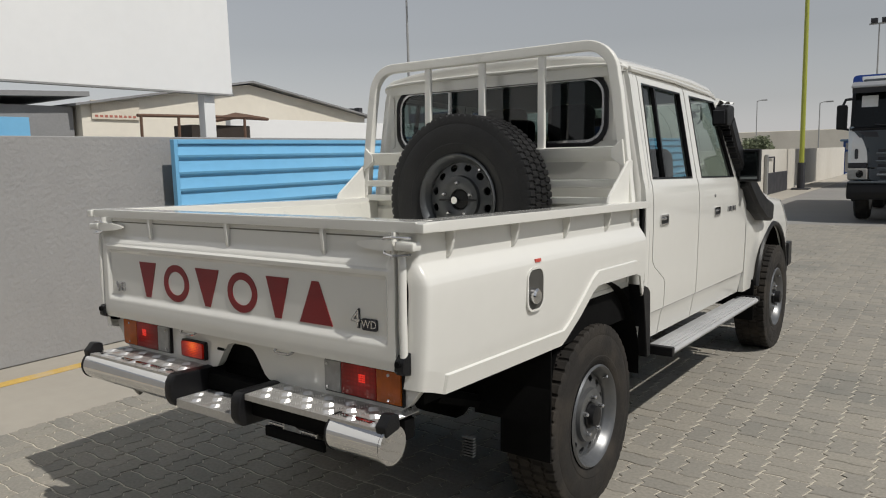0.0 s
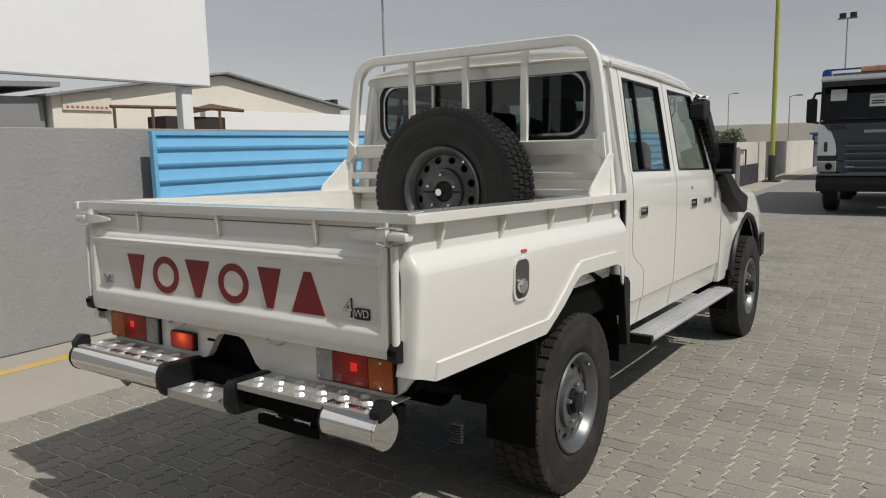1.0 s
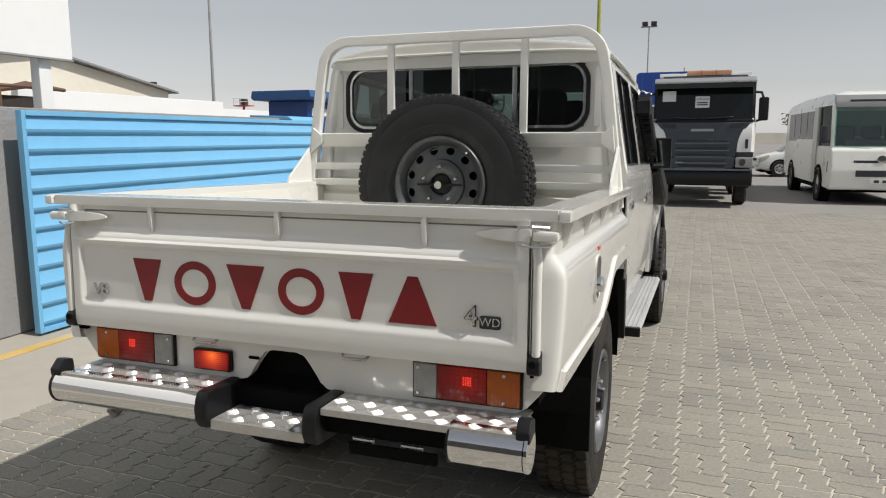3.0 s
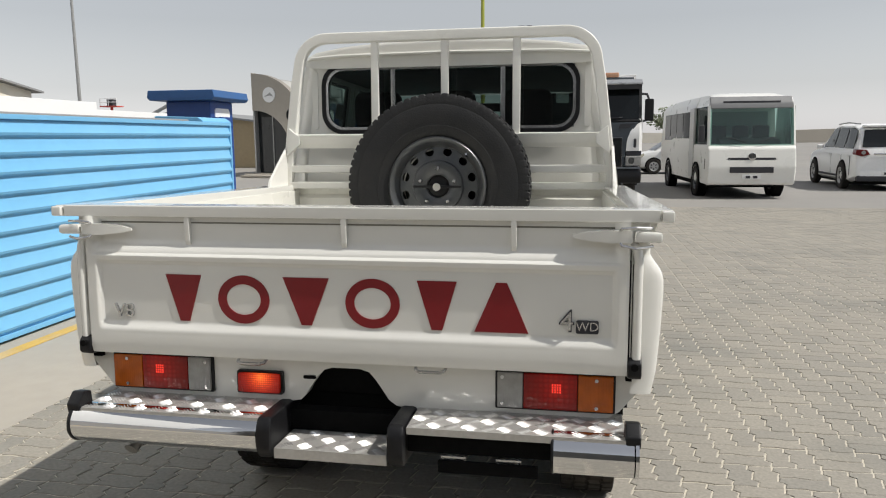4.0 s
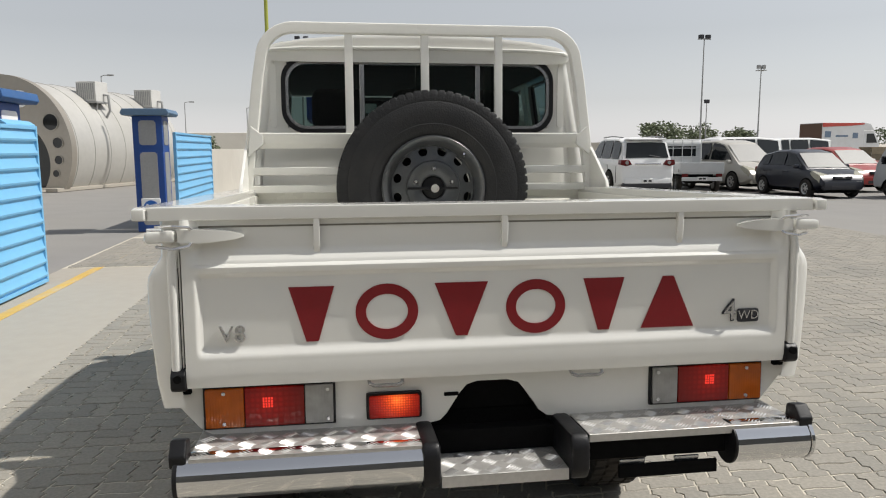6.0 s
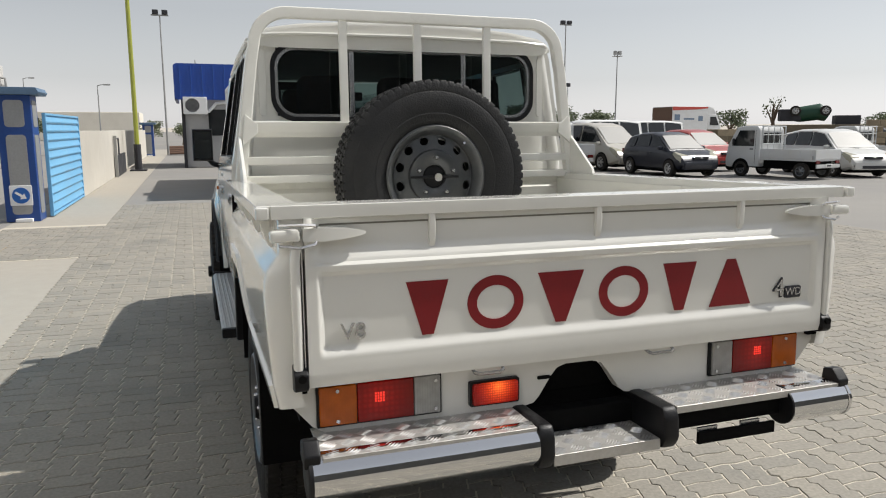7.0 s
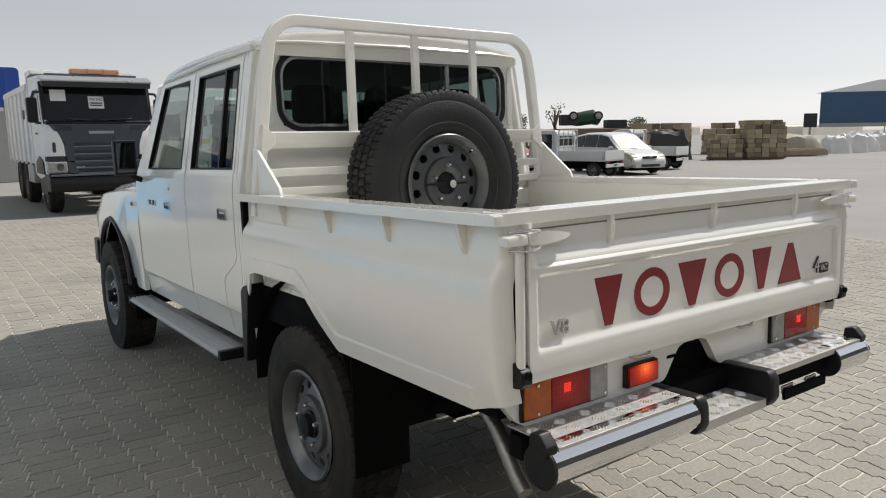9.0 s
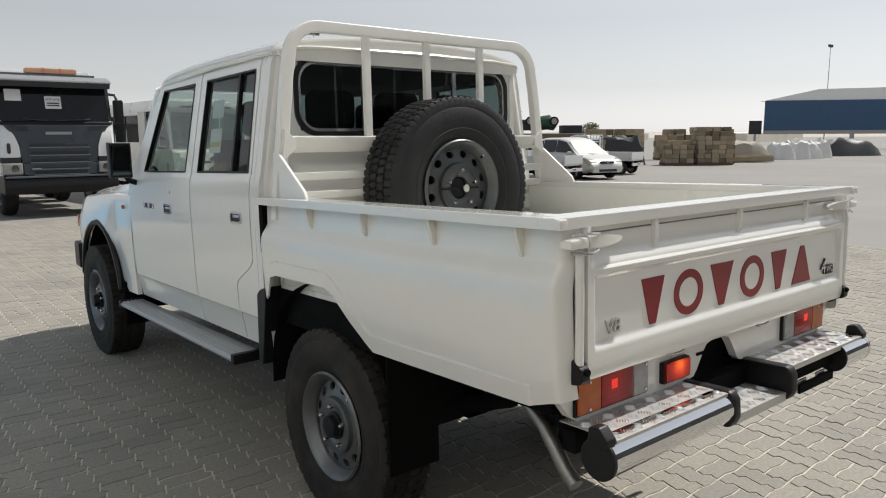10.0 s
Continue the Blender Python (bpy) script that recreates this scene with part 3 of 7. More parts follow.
for x in (-0.30, 0.245):
    part("catch", tube([(x - 0.045, 0.042, 0.912), (x - 0.042, 0.02, 0.902), (x - 0.03, 0.016, 0.898), (x + 0.03, 0.016, 0.898), (x + 0.042, 0.02, 0.902), (x + 0.045, 0.042, 0.912)], 0.005, 6), ALU, truck, "small metal catch")

# step bumper
def checker(x0, x1, y0, y1, z, nose, parent):
    """Aluminium tread plate with raised bars in alternate directions and a turned-down edge."""
    bm = box(x0, x1, y0, y1, z - 0.004, z, 0.001, 1)
    box(x0, x1, y0, y0 + 0.004, z - nose, z - 0.002, bm=bm)
    top = part("tread_plate", bm, CHECKER, parent, "bright checker-plate tread", smooth=0)
    cell = 0.046
    nx, ny = int((x1 - x0 - 0.004) / cell), max(1, int((y1 - y0 - 0.002) / cell))
    px, py = (x1 - x0) / nx, (y1 - y0) / ny
    bm = bmesh.new()
    for i in range(nx):
        for j in range(ny):
            cx, cy = x0 + px * (i + 0.5), y0 + py * (j + 0.5)
            d = Vector((1, 1 if (i + j) % 2 else -1, 0)).normalized()
            n = Vector((-d.y, d.x, 0))
            for k in (-2, -1, 0, 1, 2):
                c = Vector((cx, cy, z)) + n * (k * 0.0078)
                a, b = c - d * 0.0185, c + d * 0.0185
                q = n * 0.0031
                t = Vector((0, 0, 0.0026))
                put(bm, [a, c - q, b, c + q, a * 0.35 + c * 0.65 + t, b * 0.35 + c * 0.65 + t], [(0, 1, 4), (1, 5, 4), (1, 2, 5), (2, 3, 5), (3, 4, 5), (3, 0, 4)])
    part("tread_relief", bm, CHECKER_BAR, top, "raised tread bars paler than the plate", smooth=0)
    return top


bumper = new("step_bumper")
bumper.parent = truck
tagged(bumper, "chrome step bumper with checker-plate treads")
YB = -0.085
part("bumper_tube", tube([(-0.80, YB + 0.005, 0.728), (-0.222, YB + 0.005, 0.728)], 0.056, 28), CHROME, bumper)
part("bumper_tube", tube([(0.60, YB + 0.005, 0.728), (0.805, YB + 0.005, 0.728)], 0.056, 28), CHROME, bumper)
for a, b in ((-0.812, -0.80), (0.805, 0.817), (0.592, 0.60)):
    part("end_cap", lathe([(0.052, a), (0.058, a + 0.003), (0.058, b)], 28, "x", (0, YB + 0.005, 0.728)), BLACK_PL if a < 0.7 else CHROME, bumper)
for x in (-0.80, 0.802):
    part("corner_stop", prism([(YB - 0.03, 0.758), (YB + 0.035, 0.772), (YB + 0.03, 0.815), (YB - 0.005, 0.822), (YB - 0.035, 0.79)], "x", x - 0.02, x + 0.02, 0.006), BLACK_PL, bumper, "black rubber corner stop")
checker(-0.775, -0.222, YB - 0.03, 0.085, 0.782, 0.012, bumper)
checker(0.205, 0.785, YB - 0.03, 0.085, 0.782, 0.02, bumper)
checker(-0.175, 0.150, YB - 0.035, 0.03, 0.700, 0.03, bumper)
for x0, x1 in ((-0.224, -0.178), (0.152, 0.202)):
    part("bumper_bracket", prism([(0.12, 0.784), (YB - 0.035, 0.788), (YB - 0.052, 0.76), (YB - 0.055, 0.70), (YB - 0.035, 0.668), (0.0, 0.662), (0.12, 0.70)], "x", x0, x1, 0.012), BLACK_PL, bumper, "black moulded bracket")
part("support_bar", box(-0.78, 0.78, 0.02, 0.07, 0.70, 0.765, 0.006), BLACK_UNDER, bumper)
part("support_bar", box(0.20, 0.62, YB + 0.0, YB + 0.04, 0.70, 0.76, 0.006), BLACK_UNDER, bumper)
for x in (0.33, 0.48):
    part("tow_plate", prism([(x - 0.035, 0.70), (x + 0.035, 0.70), (x + 0.03, 0.672), (x + 0.012, 0.655), (x - 0.012, 0.655), (x - 0.03, 0.672)], "y", YB - 0.008, YB, 0.002), ALU, bumper, "grey steel plate lug")
part("bumper_tow_bar", box(0.29, 0.56, YB - 0.02, YB - 0.008, 0.655, 0.69, 0.003), BLACK_UNDER, bumper)

# bed floor, front wall and rack
part("bed_floor", box(-0.80, 0.80, 0.045, 1.72, 0.955, 0.975), BED_WHITE, truck)
bm = bmesh.new()
for i in range(14):
    x = -0.72 + i * 0.111
    box(x - 0.03, x + 0.03, 0.06, 1.69, 0.974, 0.985, 0.004, 1, bm)
part("floor_ribs", bm, BED_WHITE, truck)
zz = [0.975, 1.10, 1.12, 1.20, 1.22, 1.30, 1.32, 1.36, 1.372, 1.385]
yy = [1.70, 1.70, 1.715, 1.715, 1.70, 1.70, 1.715, 1.715, 1.70, 1.70]
part("bed_front_wall", sheet([[(x, y, z) for z, y in zip(zz, yy)] for x in (-0.80, 0.80)], (0, 0.025, 0)), BED_WHITE, truck)
for s in (-1, 1):
    part("wheel_tub", prism([(0.88, 0.975), (0.98, 1.13), (1.05, 1.17), (1.55, 1.17), (1.63, 1.13), (1.70, 0.975)], "x", s * 0.61, s * 0.80, 0.01), BED_WHITE, truck)

rack = new("rear_rack")
rack.parent = truck
tagged(rack, "white tubular headboard rack behind the cab")
YR = 1.647
pts = [(-0.835, YR, 1.27), (-0.822, YR, 1.40), (-0.795, YR, 1.62), (-0.762, YR, 1.88), (-0.748, YR, 1.955)]
pts += [(-0.745 + 0.15 - 0.15 * math.cos(a), YR, 1.965 + 0.142 * math.sin(a)) for a in [radians(10 * i) for i in range(1, 10)]]
full = pts + [(-x, y, z) for x, y, z in reversed(pts)]
rings = []
for k, p in enumerate(full):
    d = (Vector(full[min(k + 1, len(full) - 1)]) - Vector(full[max(k - 1, 0)])).normalized()
    n = d.cross(Vector((0, 1, 0)))
    rings.append([Vector(p) + n * a + Vector((0, b, 0)) for a, b in rounded(-0.0255, 0.0255, -0.021, 0.021, 0.007, 3)])
part("hoop", loft(rings), RACK_WHITE, rack)
for x in (-0.348, 0.008, 0.362):
    part("slat", box(x - 0.019, x + 0.019, YR - 0.012, YR + 0.012, 1.60, 2.095, 0.004), RACK_WHITE, rack)
part("cross_rail", prism([(YR - 0.03, 1.625), (YR + 0.02, 1.632), (YR + 0.02, 1.56), (YR + 0.005, 1.558), (YR - 0.012, 1.58), (YR - 0.026, 1.61)], "x", -0.775, 0.785, 0.003), RACK_WHITE, rack)
part("cross_rail", prism([(YR - 0.022, 1.47), (YR + 0.02, 1.473), (YR + 0.02, 1.432), (YR - 0.02, 1.436)], "x", -0.80, 0.80, 0.003), RACK_WHITE, rack)
part("cross_rail", prism([(YR - 0.022, 1.385), (YR + 0.02, 1.388), (YR + 0.02, 1.352), (YR - 0.02, 1.352)], "x", -0.81, 0.81, 0.003), RACK_WHITE, rack)
for s in (-1, 1):
    part("knee_plate", prism([(s * 0.80, 1.66), (s * 0.745, 1.615), (s * 0.745, 1.575), (s * 0.815, 1.52)], "y", YR - 0.034, YR - 0.008, 0.004), RACK_WHITE, rack)
    gp = part("gusset", prism([(1.67, 1.56), (1.628, 1.56), (1.412, 1.40), (1.397, 1.372), (1.397, 1.285), (1.67, 1.285)], "x", s * 0.818, s * 0.832, 0.003), RACK_WHITE, rack)
    for y, z in ((1.427, 1.325), (1.427, 1.36), (1.502, 1.325)):
        part("bolt", lathe([(0.009, s * 0.806), (0.009, s * 0.838)], 8, "x", (0, y, z)), ALU, rack)

# spare wheel on its stand
spare = road_wheel("spare_wheel", truck, pose(0.013, 1.50, 1.374, 0, 0, -90), 0.431, 0.225, RIM_GREY, 0.008, "spare steel wheel with a clean dark tyre", RUBBER_NEW, 72, 0.228)
part("clamp_bar", box(-0.105, 0.125, 1.405, 1.418, 1.366, 1.378, 0.003), BLACK_PL, spare.parent, "black clamp bar over the spare wheel")
part("wing_nut", lathe([(0.019, 1.37), (0.019, 1.385), (0.012, 1.39), (0.010, 1.41)], 10, "y", (0.015, 0, 1.372)), CHROME, truck, "bright clamp nut")
part("wheel_stand", prism([(1.56, 0.975), (1.64, 0.975), (1.62, 1.60), (1.60, 1.60)], "x", -0.05, 0.08, 0.004), BED_WHITE, truck)

# fuel filler
# flat plate, the pocket's shade put into its dark grey
part("filler_recess", prism(rounded(0.585, 0.695, 1.02, 1.165, 0.036, 6), "x", 0.860, 0.8835, 0.001), paint("filler_shadow_grey", (0.06, 0.058, 0.052), 0.5, var=0.1), truck, "filler pocket plate with its shade painted grey")
part("filler_ring", frame_ring(rounded(0.578, 0.702, 1.013, 1.172, 0.042, 6), rounded(0.586, 0.694, 1.021, 1.164, 0.035, 6), "x", 0.868, 0.886), WHITE, truck)
part("filler_cap", lathe([(0.0, 0.905), (0.022, 0.905), (0.028, 0.898), (0.03, 0.875)], 18, "x", (0, 0.625, 1.07)), CHROME, truck, "bright filler cap")
part("filler_sticker", box(0.8775, 0.8835, 0.64, 0.68, 1.188, 1.199), INK_RED, truck, "small red fuel sticker")


# ---- cab ----
MIRROR = paint("mirror_silver", (0.16, 0.18, 0.19), 0.04, metal=1.0, var=0.02)
def cab_x(z):
    return float(np.interp(z, [0.62, 0.70, 0.76, 0.795, 0.803, 0.86, 0.95, 1.20, 1.36, 1.44, 1.47, 1.95, 2.0], [0.815, 0.828, 0.838, 0.845, 0.853, 0.857, 0.860, 0.864, 0.864, 0.855, 0.845, 0.768, 0.752]))


def seam(z):
    return 1.872 + 0.20 * smooth(1.07, 0.93, z)


ZS = [0.66, 0.70, 0.76, 0.795, 0.803, 0.86, 0.90, 0.93, 0.96, 1.0, 1.03, 1.07, 1.12, 1.2, 1.3, 1.38, 1.42, 1.445, 1.47, 1.55, 1.65, 1.75, 1.85, 1.945, 1.975, 2.0]
WL, WH = 1.47, 1.945
span = lambda a, b, z: a + (b - a) * smooth(1.45, 1.98, z) if False else a + (b - a) * min(max((z - 1.45) / 0.5, 0), 1)


def panel(name, s, edges, hole=None, label=""):
    """A stretch of the cab's side between moving edges; hole: which column is the window."""
    grid = [[(s * cab_x(z), e(z), z) for z in ZS] for e in edges]
    iz0, iz1 = ZS.index(WL), ZS.index(WH)
    return part(name, holed(grid, (-s * 0.035, 0, 0), lambda i, j: hole is not None and i == hole and iz0 <= j < iz1), WHITE, truck, label)


for s in (1, -1):
    panel("cab_quarter", s, [lambda z: 1.772, lambda z: 1.80, lambda z: 0.5 * 1.81 + 0.5 * (seam(z) - 0.004), lambda z: seam(z) - 0.0055])
    w1a, w1b = (lambda z: span(1.90, 1.915, z)), (lambda z: span(2.535, 2.50, z))
    rd = panel("rear_door", s, [lambda z: seam(z) + 0.003, lambda z: max(w1a(z), seam(z) + 0.01), w1b, lambda z: span(2.6105, 2.5735, z)], 1)
    w2a, w2b = (lambda z: span(2.705, 2.665, z)), (lambda z: span(3.43, 3.16, z))
    fd = panel("front_door", s, [lambda z: span(2.6205, 2.5835, z), w2a, w2b, lambda z: span(3.70, 3.24, z)], 1)
    for door, ya, yb, h in ((rd, w1a, w1b, 2.02), (fd, w2a, w2b, 2.97)):
        k = len([1 for o in truck.children if o.name.startswith("x")])
        edge = lambda d, z, t: (s * (cab_x(z) + d), t, z)
        o1 = [(ya(WL), WL), (yb(WL), WL), (yb(WH), WH), (ya(WH), WH)]
        c = (sum(p[0] for p in o1) / 4, sum(p[1] for p in o1) / 4)
        i1 = [(c[0] + (y - c[0]) * 0.972, c[1] + (z - c[1]) * 0.962) for y, z in o1]
        bm = bmesh.new()
        A = [bm.verts.new((s * (cab_x(z) + 0.003), y, z)) for y, z in o1]
        B = [bm.verts.new((s * (cab_x(z) + 0.003), y, z)) for y, z in i1]
        C = [bm.verts.new((s * (cab_x(z) - 0.02), y, z)) for y, z in i1]
        for i in range(4):
            j = (i + 1) % 4
            bm.faces.new((A[i], A[j], B[j], B[i]))
            bm.faces.new((B[i], B[j], C[j], C[i]))
        part("window_seal", bm, BLACK_PL, door, "black rubber window seal")
        bm = bmesh.new()
        bm.faces.new([bm.verts.new((s * (cab_x(z) - 0.014), y, z)) for y, z in o1])
        pn = part("window_pane", bm, GLASS_T, door, "lightly tinted window", smooth=0)
        pn.visible_shadow = False
        hz = 1.262
        part("handle_recess", prism(rounded(h - 0.055, h + 0.055, hz - 0.022, hz + 0.022, 0.01, 3), "x", s * 0.858, s * 0.8685, 0.002), BLACK_PL, door, "dark handle recess")
        part("handle_frame", frame_ring(rounded(h - 0.060, h + 0.060, hz - 0.027, hz + 0.027, 0.012, 3), rounded(h - 0.051, h + 0.051, hz - 0.018, hz + 0.018, 0.008, 3), "x", s * 0.860, s * 0.8715), CHROME, door, "chrome handle surround")
        part("door_handle", box(s * 0.866 - 0.005, s * 0.866 + 0.005, h - 0.040, h + 0.030, hz + 0.0, hz + 0.014, 0.003), ALU, door, "chrome door handle")
    bar = [[(s * (cab_x(z) + d), y, z) for d, y in ((0.002, 2.08), (0.002, 2.10), (-0.018, 2.10), (-0.018, 2.08))] for z in (1.475, 1.7, 1.94)]
    part("quarter_light_bar", loft(bar), BLACK_PL, rd, "black window divider")
    part("door_gap", loft([[(s * (cab_x(z) + d), yy + e, z) for d, e in ((-0.006, -0.008), (-0.006, 0.008), (-0.03, 0.008), (-0.03, -0.008))] for z, yy in ((0.68, 2.615), (1.45, 2.615), (1.98, 2.578))]), BLACK_UNDER, truck)
    part("door_gap", loft([[(s * (cab_x(z) + d), seam(z) - 0.001 + e, z) for d, e in ((-0.006, -0.008), (-0.006, 0.008), (-0.03, 0.008), (-0.03, -0.008))] for z in (0.68, 0.8, 0.9, 0.93, 0.96, 1.0, 1.03, 1.07, 1.12, 1.3, 1.45, 1.98)]), BLACK_UNDER, truck)
    part("door_gap", loft([[(s * (cab_x(z) + d), 3.702 + e, z) for d, e in ((-0.006, -0.008), (-0.006, 0.008), (-0.03, 0.008), (-0.03, -0.008))] for z in (0.68, 1.0, 1.40)]), BLACK_UNDER, truck)
    part("cab_slot", box(s * 0.845 - 0.02, s * 0.845 + 0.012, 1.738, 1.772, 1.12, 1.34), BLACK_UNDER, truck, "dark gap between bed and cab")
    part("keyhole", lathe([(0.011, s * 0.860), (0.011, s * 0.867)], 12, "x", (0, 2.93, 1.36)), ALU, fd)
    for q in range(5):
        part("door_badge", box(s * 0.864 - 0.004, s * 0.864 + 0.004, 3.22 + 0.04 * q, 3.25 + 0.04 * q, 1.250 + 0.004 * (q % 2), 1.283, 0.002), INK if q % 2 else ALU, fd, "small model badge drawn as bars")
    part("door_card", box(s * 0.80 - 0.01, s * 0.80 + 0.01, 1.95, 3.6, 0.75, 1.455, 0.01), SEAT, truck, "dark inner door trim")
    part("drip_rail", tube([(s * 0.762, 1.775, 2.0), (s * 0.765, 2.4, 2.003), (s * 0.762, 3.16, 1.985), (s * 0.755, 3.28, 1.95), (s * 0.80, 3.72, 1.45)], 0.011, 8), WHITE, truck)
    part("window_pillar", tube([(s * 0.742, 3.29, 1.96), (s * 0.79, 3.74, 1.42)], 0.035, 10), WHITE, truck)
    # running board
    rb = part("running_board", prism([(s * 0.79, 0.605), (s * 0.925, 0.600), (s * 0.935, 0.585), (s * 0.925, 0.568), (s * 0.79, 0.572)], "y", 2.02, 3.86, 0.004), STEP_GREY, truck, "ribbed grey running board")
    for k in range(4):
        part("tread_strip", box(min(s * (0.835 + 0.024 * k), s * (0.845 + 0.024 * k)), max(s * (0.835 + 0.024 * k), s * (0.845 + 0.024 * k)), 2.03, 3.85, 0.60, 0.606, 0.002, 1), STEP_GREY, rb)
    for y in (2.01, 3.86):
        part("board_end", box(s * 0.86 - 0.075, s * 0.86 + 0.075, y - 0.02, y + 0.02, 0.562, 0.612, 0.008), BLACK_PL, rb, "black plastic end cap")
    # mud guards
    part("mud_guard", prism([(1.735, 0.965), (1.80, 0.945), (1.83, 0.92), (1.845, 0.60), (1.80, 0.595), (1.745, 0.90)], "x", s * 0.62, s * 0.872, 0.006), BLACK_PL, truck, "black plastic arch guard")
    part("mud_flap", box(s * 0.73 - 0.115, s * 0.73 + 0.115, 0.835, 0.845, 0.37, 0.86, 0.004), BLACK_UNDER, truck, "black rubber mud flap")
    part("arch_liner", loft([[(s * xx, 1.29 + 0.47 * math.cos(a), 0.56 + 0.475 * math.sin(a)) for xx in (0.50, 0.845)] for a in [radians(-5 + 190 * i / 14) for i in range(15)]], closed=False), BLACK_UNDER, truck)
    # front wing with arch
    ys = [3.705, 3.80, 3.9, 4.0, 4.06, 4.10, 4.16, 4.24, 4.34, 4.48, 4.62, 4.72, 4.80, 4.86, 4.92, 5.0, 5.10, 5.18, 5.24]
    zs = [0.62, 0.68, 0.74, 0.80, 0.86, 0.92, 0.98, 1.04, 1.10, 1.2, 1.28, 1.31, 1.325]
    grid = []
    for y in ys:
        d = abs(y - 4.48)
        zl = 0.66 if y < 3.98 else 0.60 + math.sqrt(max(0.50 ** 2 - d * d, 0.0)) if d < 0.50 else 0.72
        inset = 0.10 * smooth(5.0, 5.24, y) + 0.0
        grid.append([(s * (float(np.interp(max(z, zl), [0.6, 1.1, 1.25, 1.31, 1.33], [0.856, 0.868, 0.86, 0.83, 0.78])) + 0.022 * smooth(4.05, 4.2, y) * smooth(1.25, 1.1, max(z, zl)) - inset), y, max(z, zl) - 0.05 * smooth(4.2, 5.24, y) * smooth(0.9, 1.3, z)) for z in zs])
    part("front_wing", sheet(grid, (-s * 0.03, 0, 0)), WHITE, truck)
    part("arch_lip", tube([(s * 0.885, 4.48 + 0.502 * math.cos(a), 0.60 + 0.502 * math.sin(a)) for a in [radians(8 + 164 * i / 14) for i in range(15)]], 0.02, 6), BLACK_PL, truck, "black wheel-arch moulding")
    part("arch_liner", loft([[(s * xx, 4.48 + 0.51 * math.cos(a), 0.60 + 0.51 * math.sin(a)) for xx in (0.50, 0.85)] for a in [radians(190 * i / 14) for i in range(15)]], closed=False), BLACK_UNDER, truck)
    part("mud_flap", box(s * 0.78 - 0.10, s * 0.78 + 0.10, 3.93, 3.945, 0.42, 0.72, 0.004), BLACK_UNDER, truck, "black rubber mud flap")
    part("side_marker", box(s * 0.868 - 0.006, s * 0.868 + 0.008, 3.84, 3.87, 1.225, 1.25, 0.004), LENS_AMBER, truck, "small amber side marker")
    part("indicator", box(s * 0.80 - 0.05, s * 0.80 + 0.03, 5.18, 5.24, 1.02, 1.12, 0.01), LENS_AMBER, truck, "amber indicator")
    # door mirror
    mx = 0.925 if s > 0 else 0.96
    mir = new("door_mirror")
    mir.parent = truck
    tagged(mir, "black door mirror on a folding arm")
    part("mirror_shell", loft([[(s * (mx + 0.076 * math.cos(t) * k), yy, 1.545 + 0.125 * math.sin(t) * k) for t in [2 * math.pi * (i + 0.5) / 4 + 0.0 for i in range(4)]] for yy, k in ((3.475, 1.16), (3.49, 1.22), (3.53, 1.2), (3.565, 0.85))]), BLACK_PL, mir)
    bm = bmesh.new()
    bm.faces.new([bm.verts.new((s * (mx + dx), 3.4735, 1.545 + dz)) for dx, dz in ((-0.052, -0.09), (0.052, -0.09), (0.052, 0.09), (-0.052, 0.09))])
    part("mirror_glass", bm, MIRROR, mir, "mirror glass", smooth=0)
    part("mirror_arm", tube([(s * 0.845, 3.55, 1.40), (s * 0.90, 3.54, 1.42), (s * (mx - 0.02), 3.53, 1.47)], 0.018, 8), BLACK_PL, mir)

# rear wall with window, roof, windscreen, bonnet
YC = 1.765
xs = [-0.80, -0.72, -0.64, 0.64, 0.72, 0.80]
zr = [0.95, 1.2, 1.44, 1.66, 1.97, 2.03]
grid = [[((x if abs(x) < 0.7 else math.copysign(min(abs(x), cab_x(z) - 0.02 - (0.05 if abs(x) < 0.75 else 0)), x)), YC + (0.03 if abs(x) > 0.75 else 0), z) for z in zr] for x in xs]
part("cab_back", holed(grid, (0, 0.03, 0), lambda i, j: i == 2 and j == 3), WHITE, truck)
for s in (-1, 1):
    part("cab_corner", tube([(s * (cab_x(z) - 0.048), YC + 0.048, z) for z in (0.95, 1.2, 1.44, 1.7, 2.02)], 0.05, 14), WHITE, truck)
    part("back_pressing", prism(rounded(min(s * 0.69, s * 0.722), max(s * 0.69, s * 0.722), 1.66, 1.96, 0.015), "y", YC - 0.006, YC + 0.004, 0.003), WHITE, truck)
rw = new("rear_window")
rw.parent = truck
oo, oi = rounded(-0.668, 0.668, 1.634, 1.996, 0.112, 8), rounded(-0.648, 0.648, 1.655, 1.976, 0.098, 8)
part("window_seal", frame_ring(oo, oi, "y", YC - 0.012, YC + 0.02), BLACK_PL, rw, "black rubber seal")
part("chrome_trim", frame_ring(oi, rounded(-0.634, 0.634, 1.669, 1.962, 0.086, 8), "y", YC - 0.006, YC + 0.02), ALU, rw, "bright metal trim")
for x in (-0.285, 0.285):
    part("divider", box(x - 0.012, x + 0.012, YC - 0.002, YC + 0.018, 1.667, 1.964, 0.003), ALU, rw, "bright sliding-window divider")
for a, b in ((-0.638, -0.29), (-0.28, 0.28), (0.29, 0.638)):
    bm = bmesh.new()
    bm.faces.new([bm.verts.new(p) for p in ((a, YC + 0.008, 1.664), (b, YC + 0.008, 1.664), (b, YC + 0.008, 1.967), (a, YC + 0.008, 1.967))])
    part("window_pane", bm, GLASS_D, rw, "dark tinted pane", smooth=0).visible_shadow = False
sec = [(0.752, 1.992), (0.758, 2.015), (0.748, 2.035), (0.70, 2.06), (0.55, 2.085), (0.3, 2.105), (0.0, 2.112)]
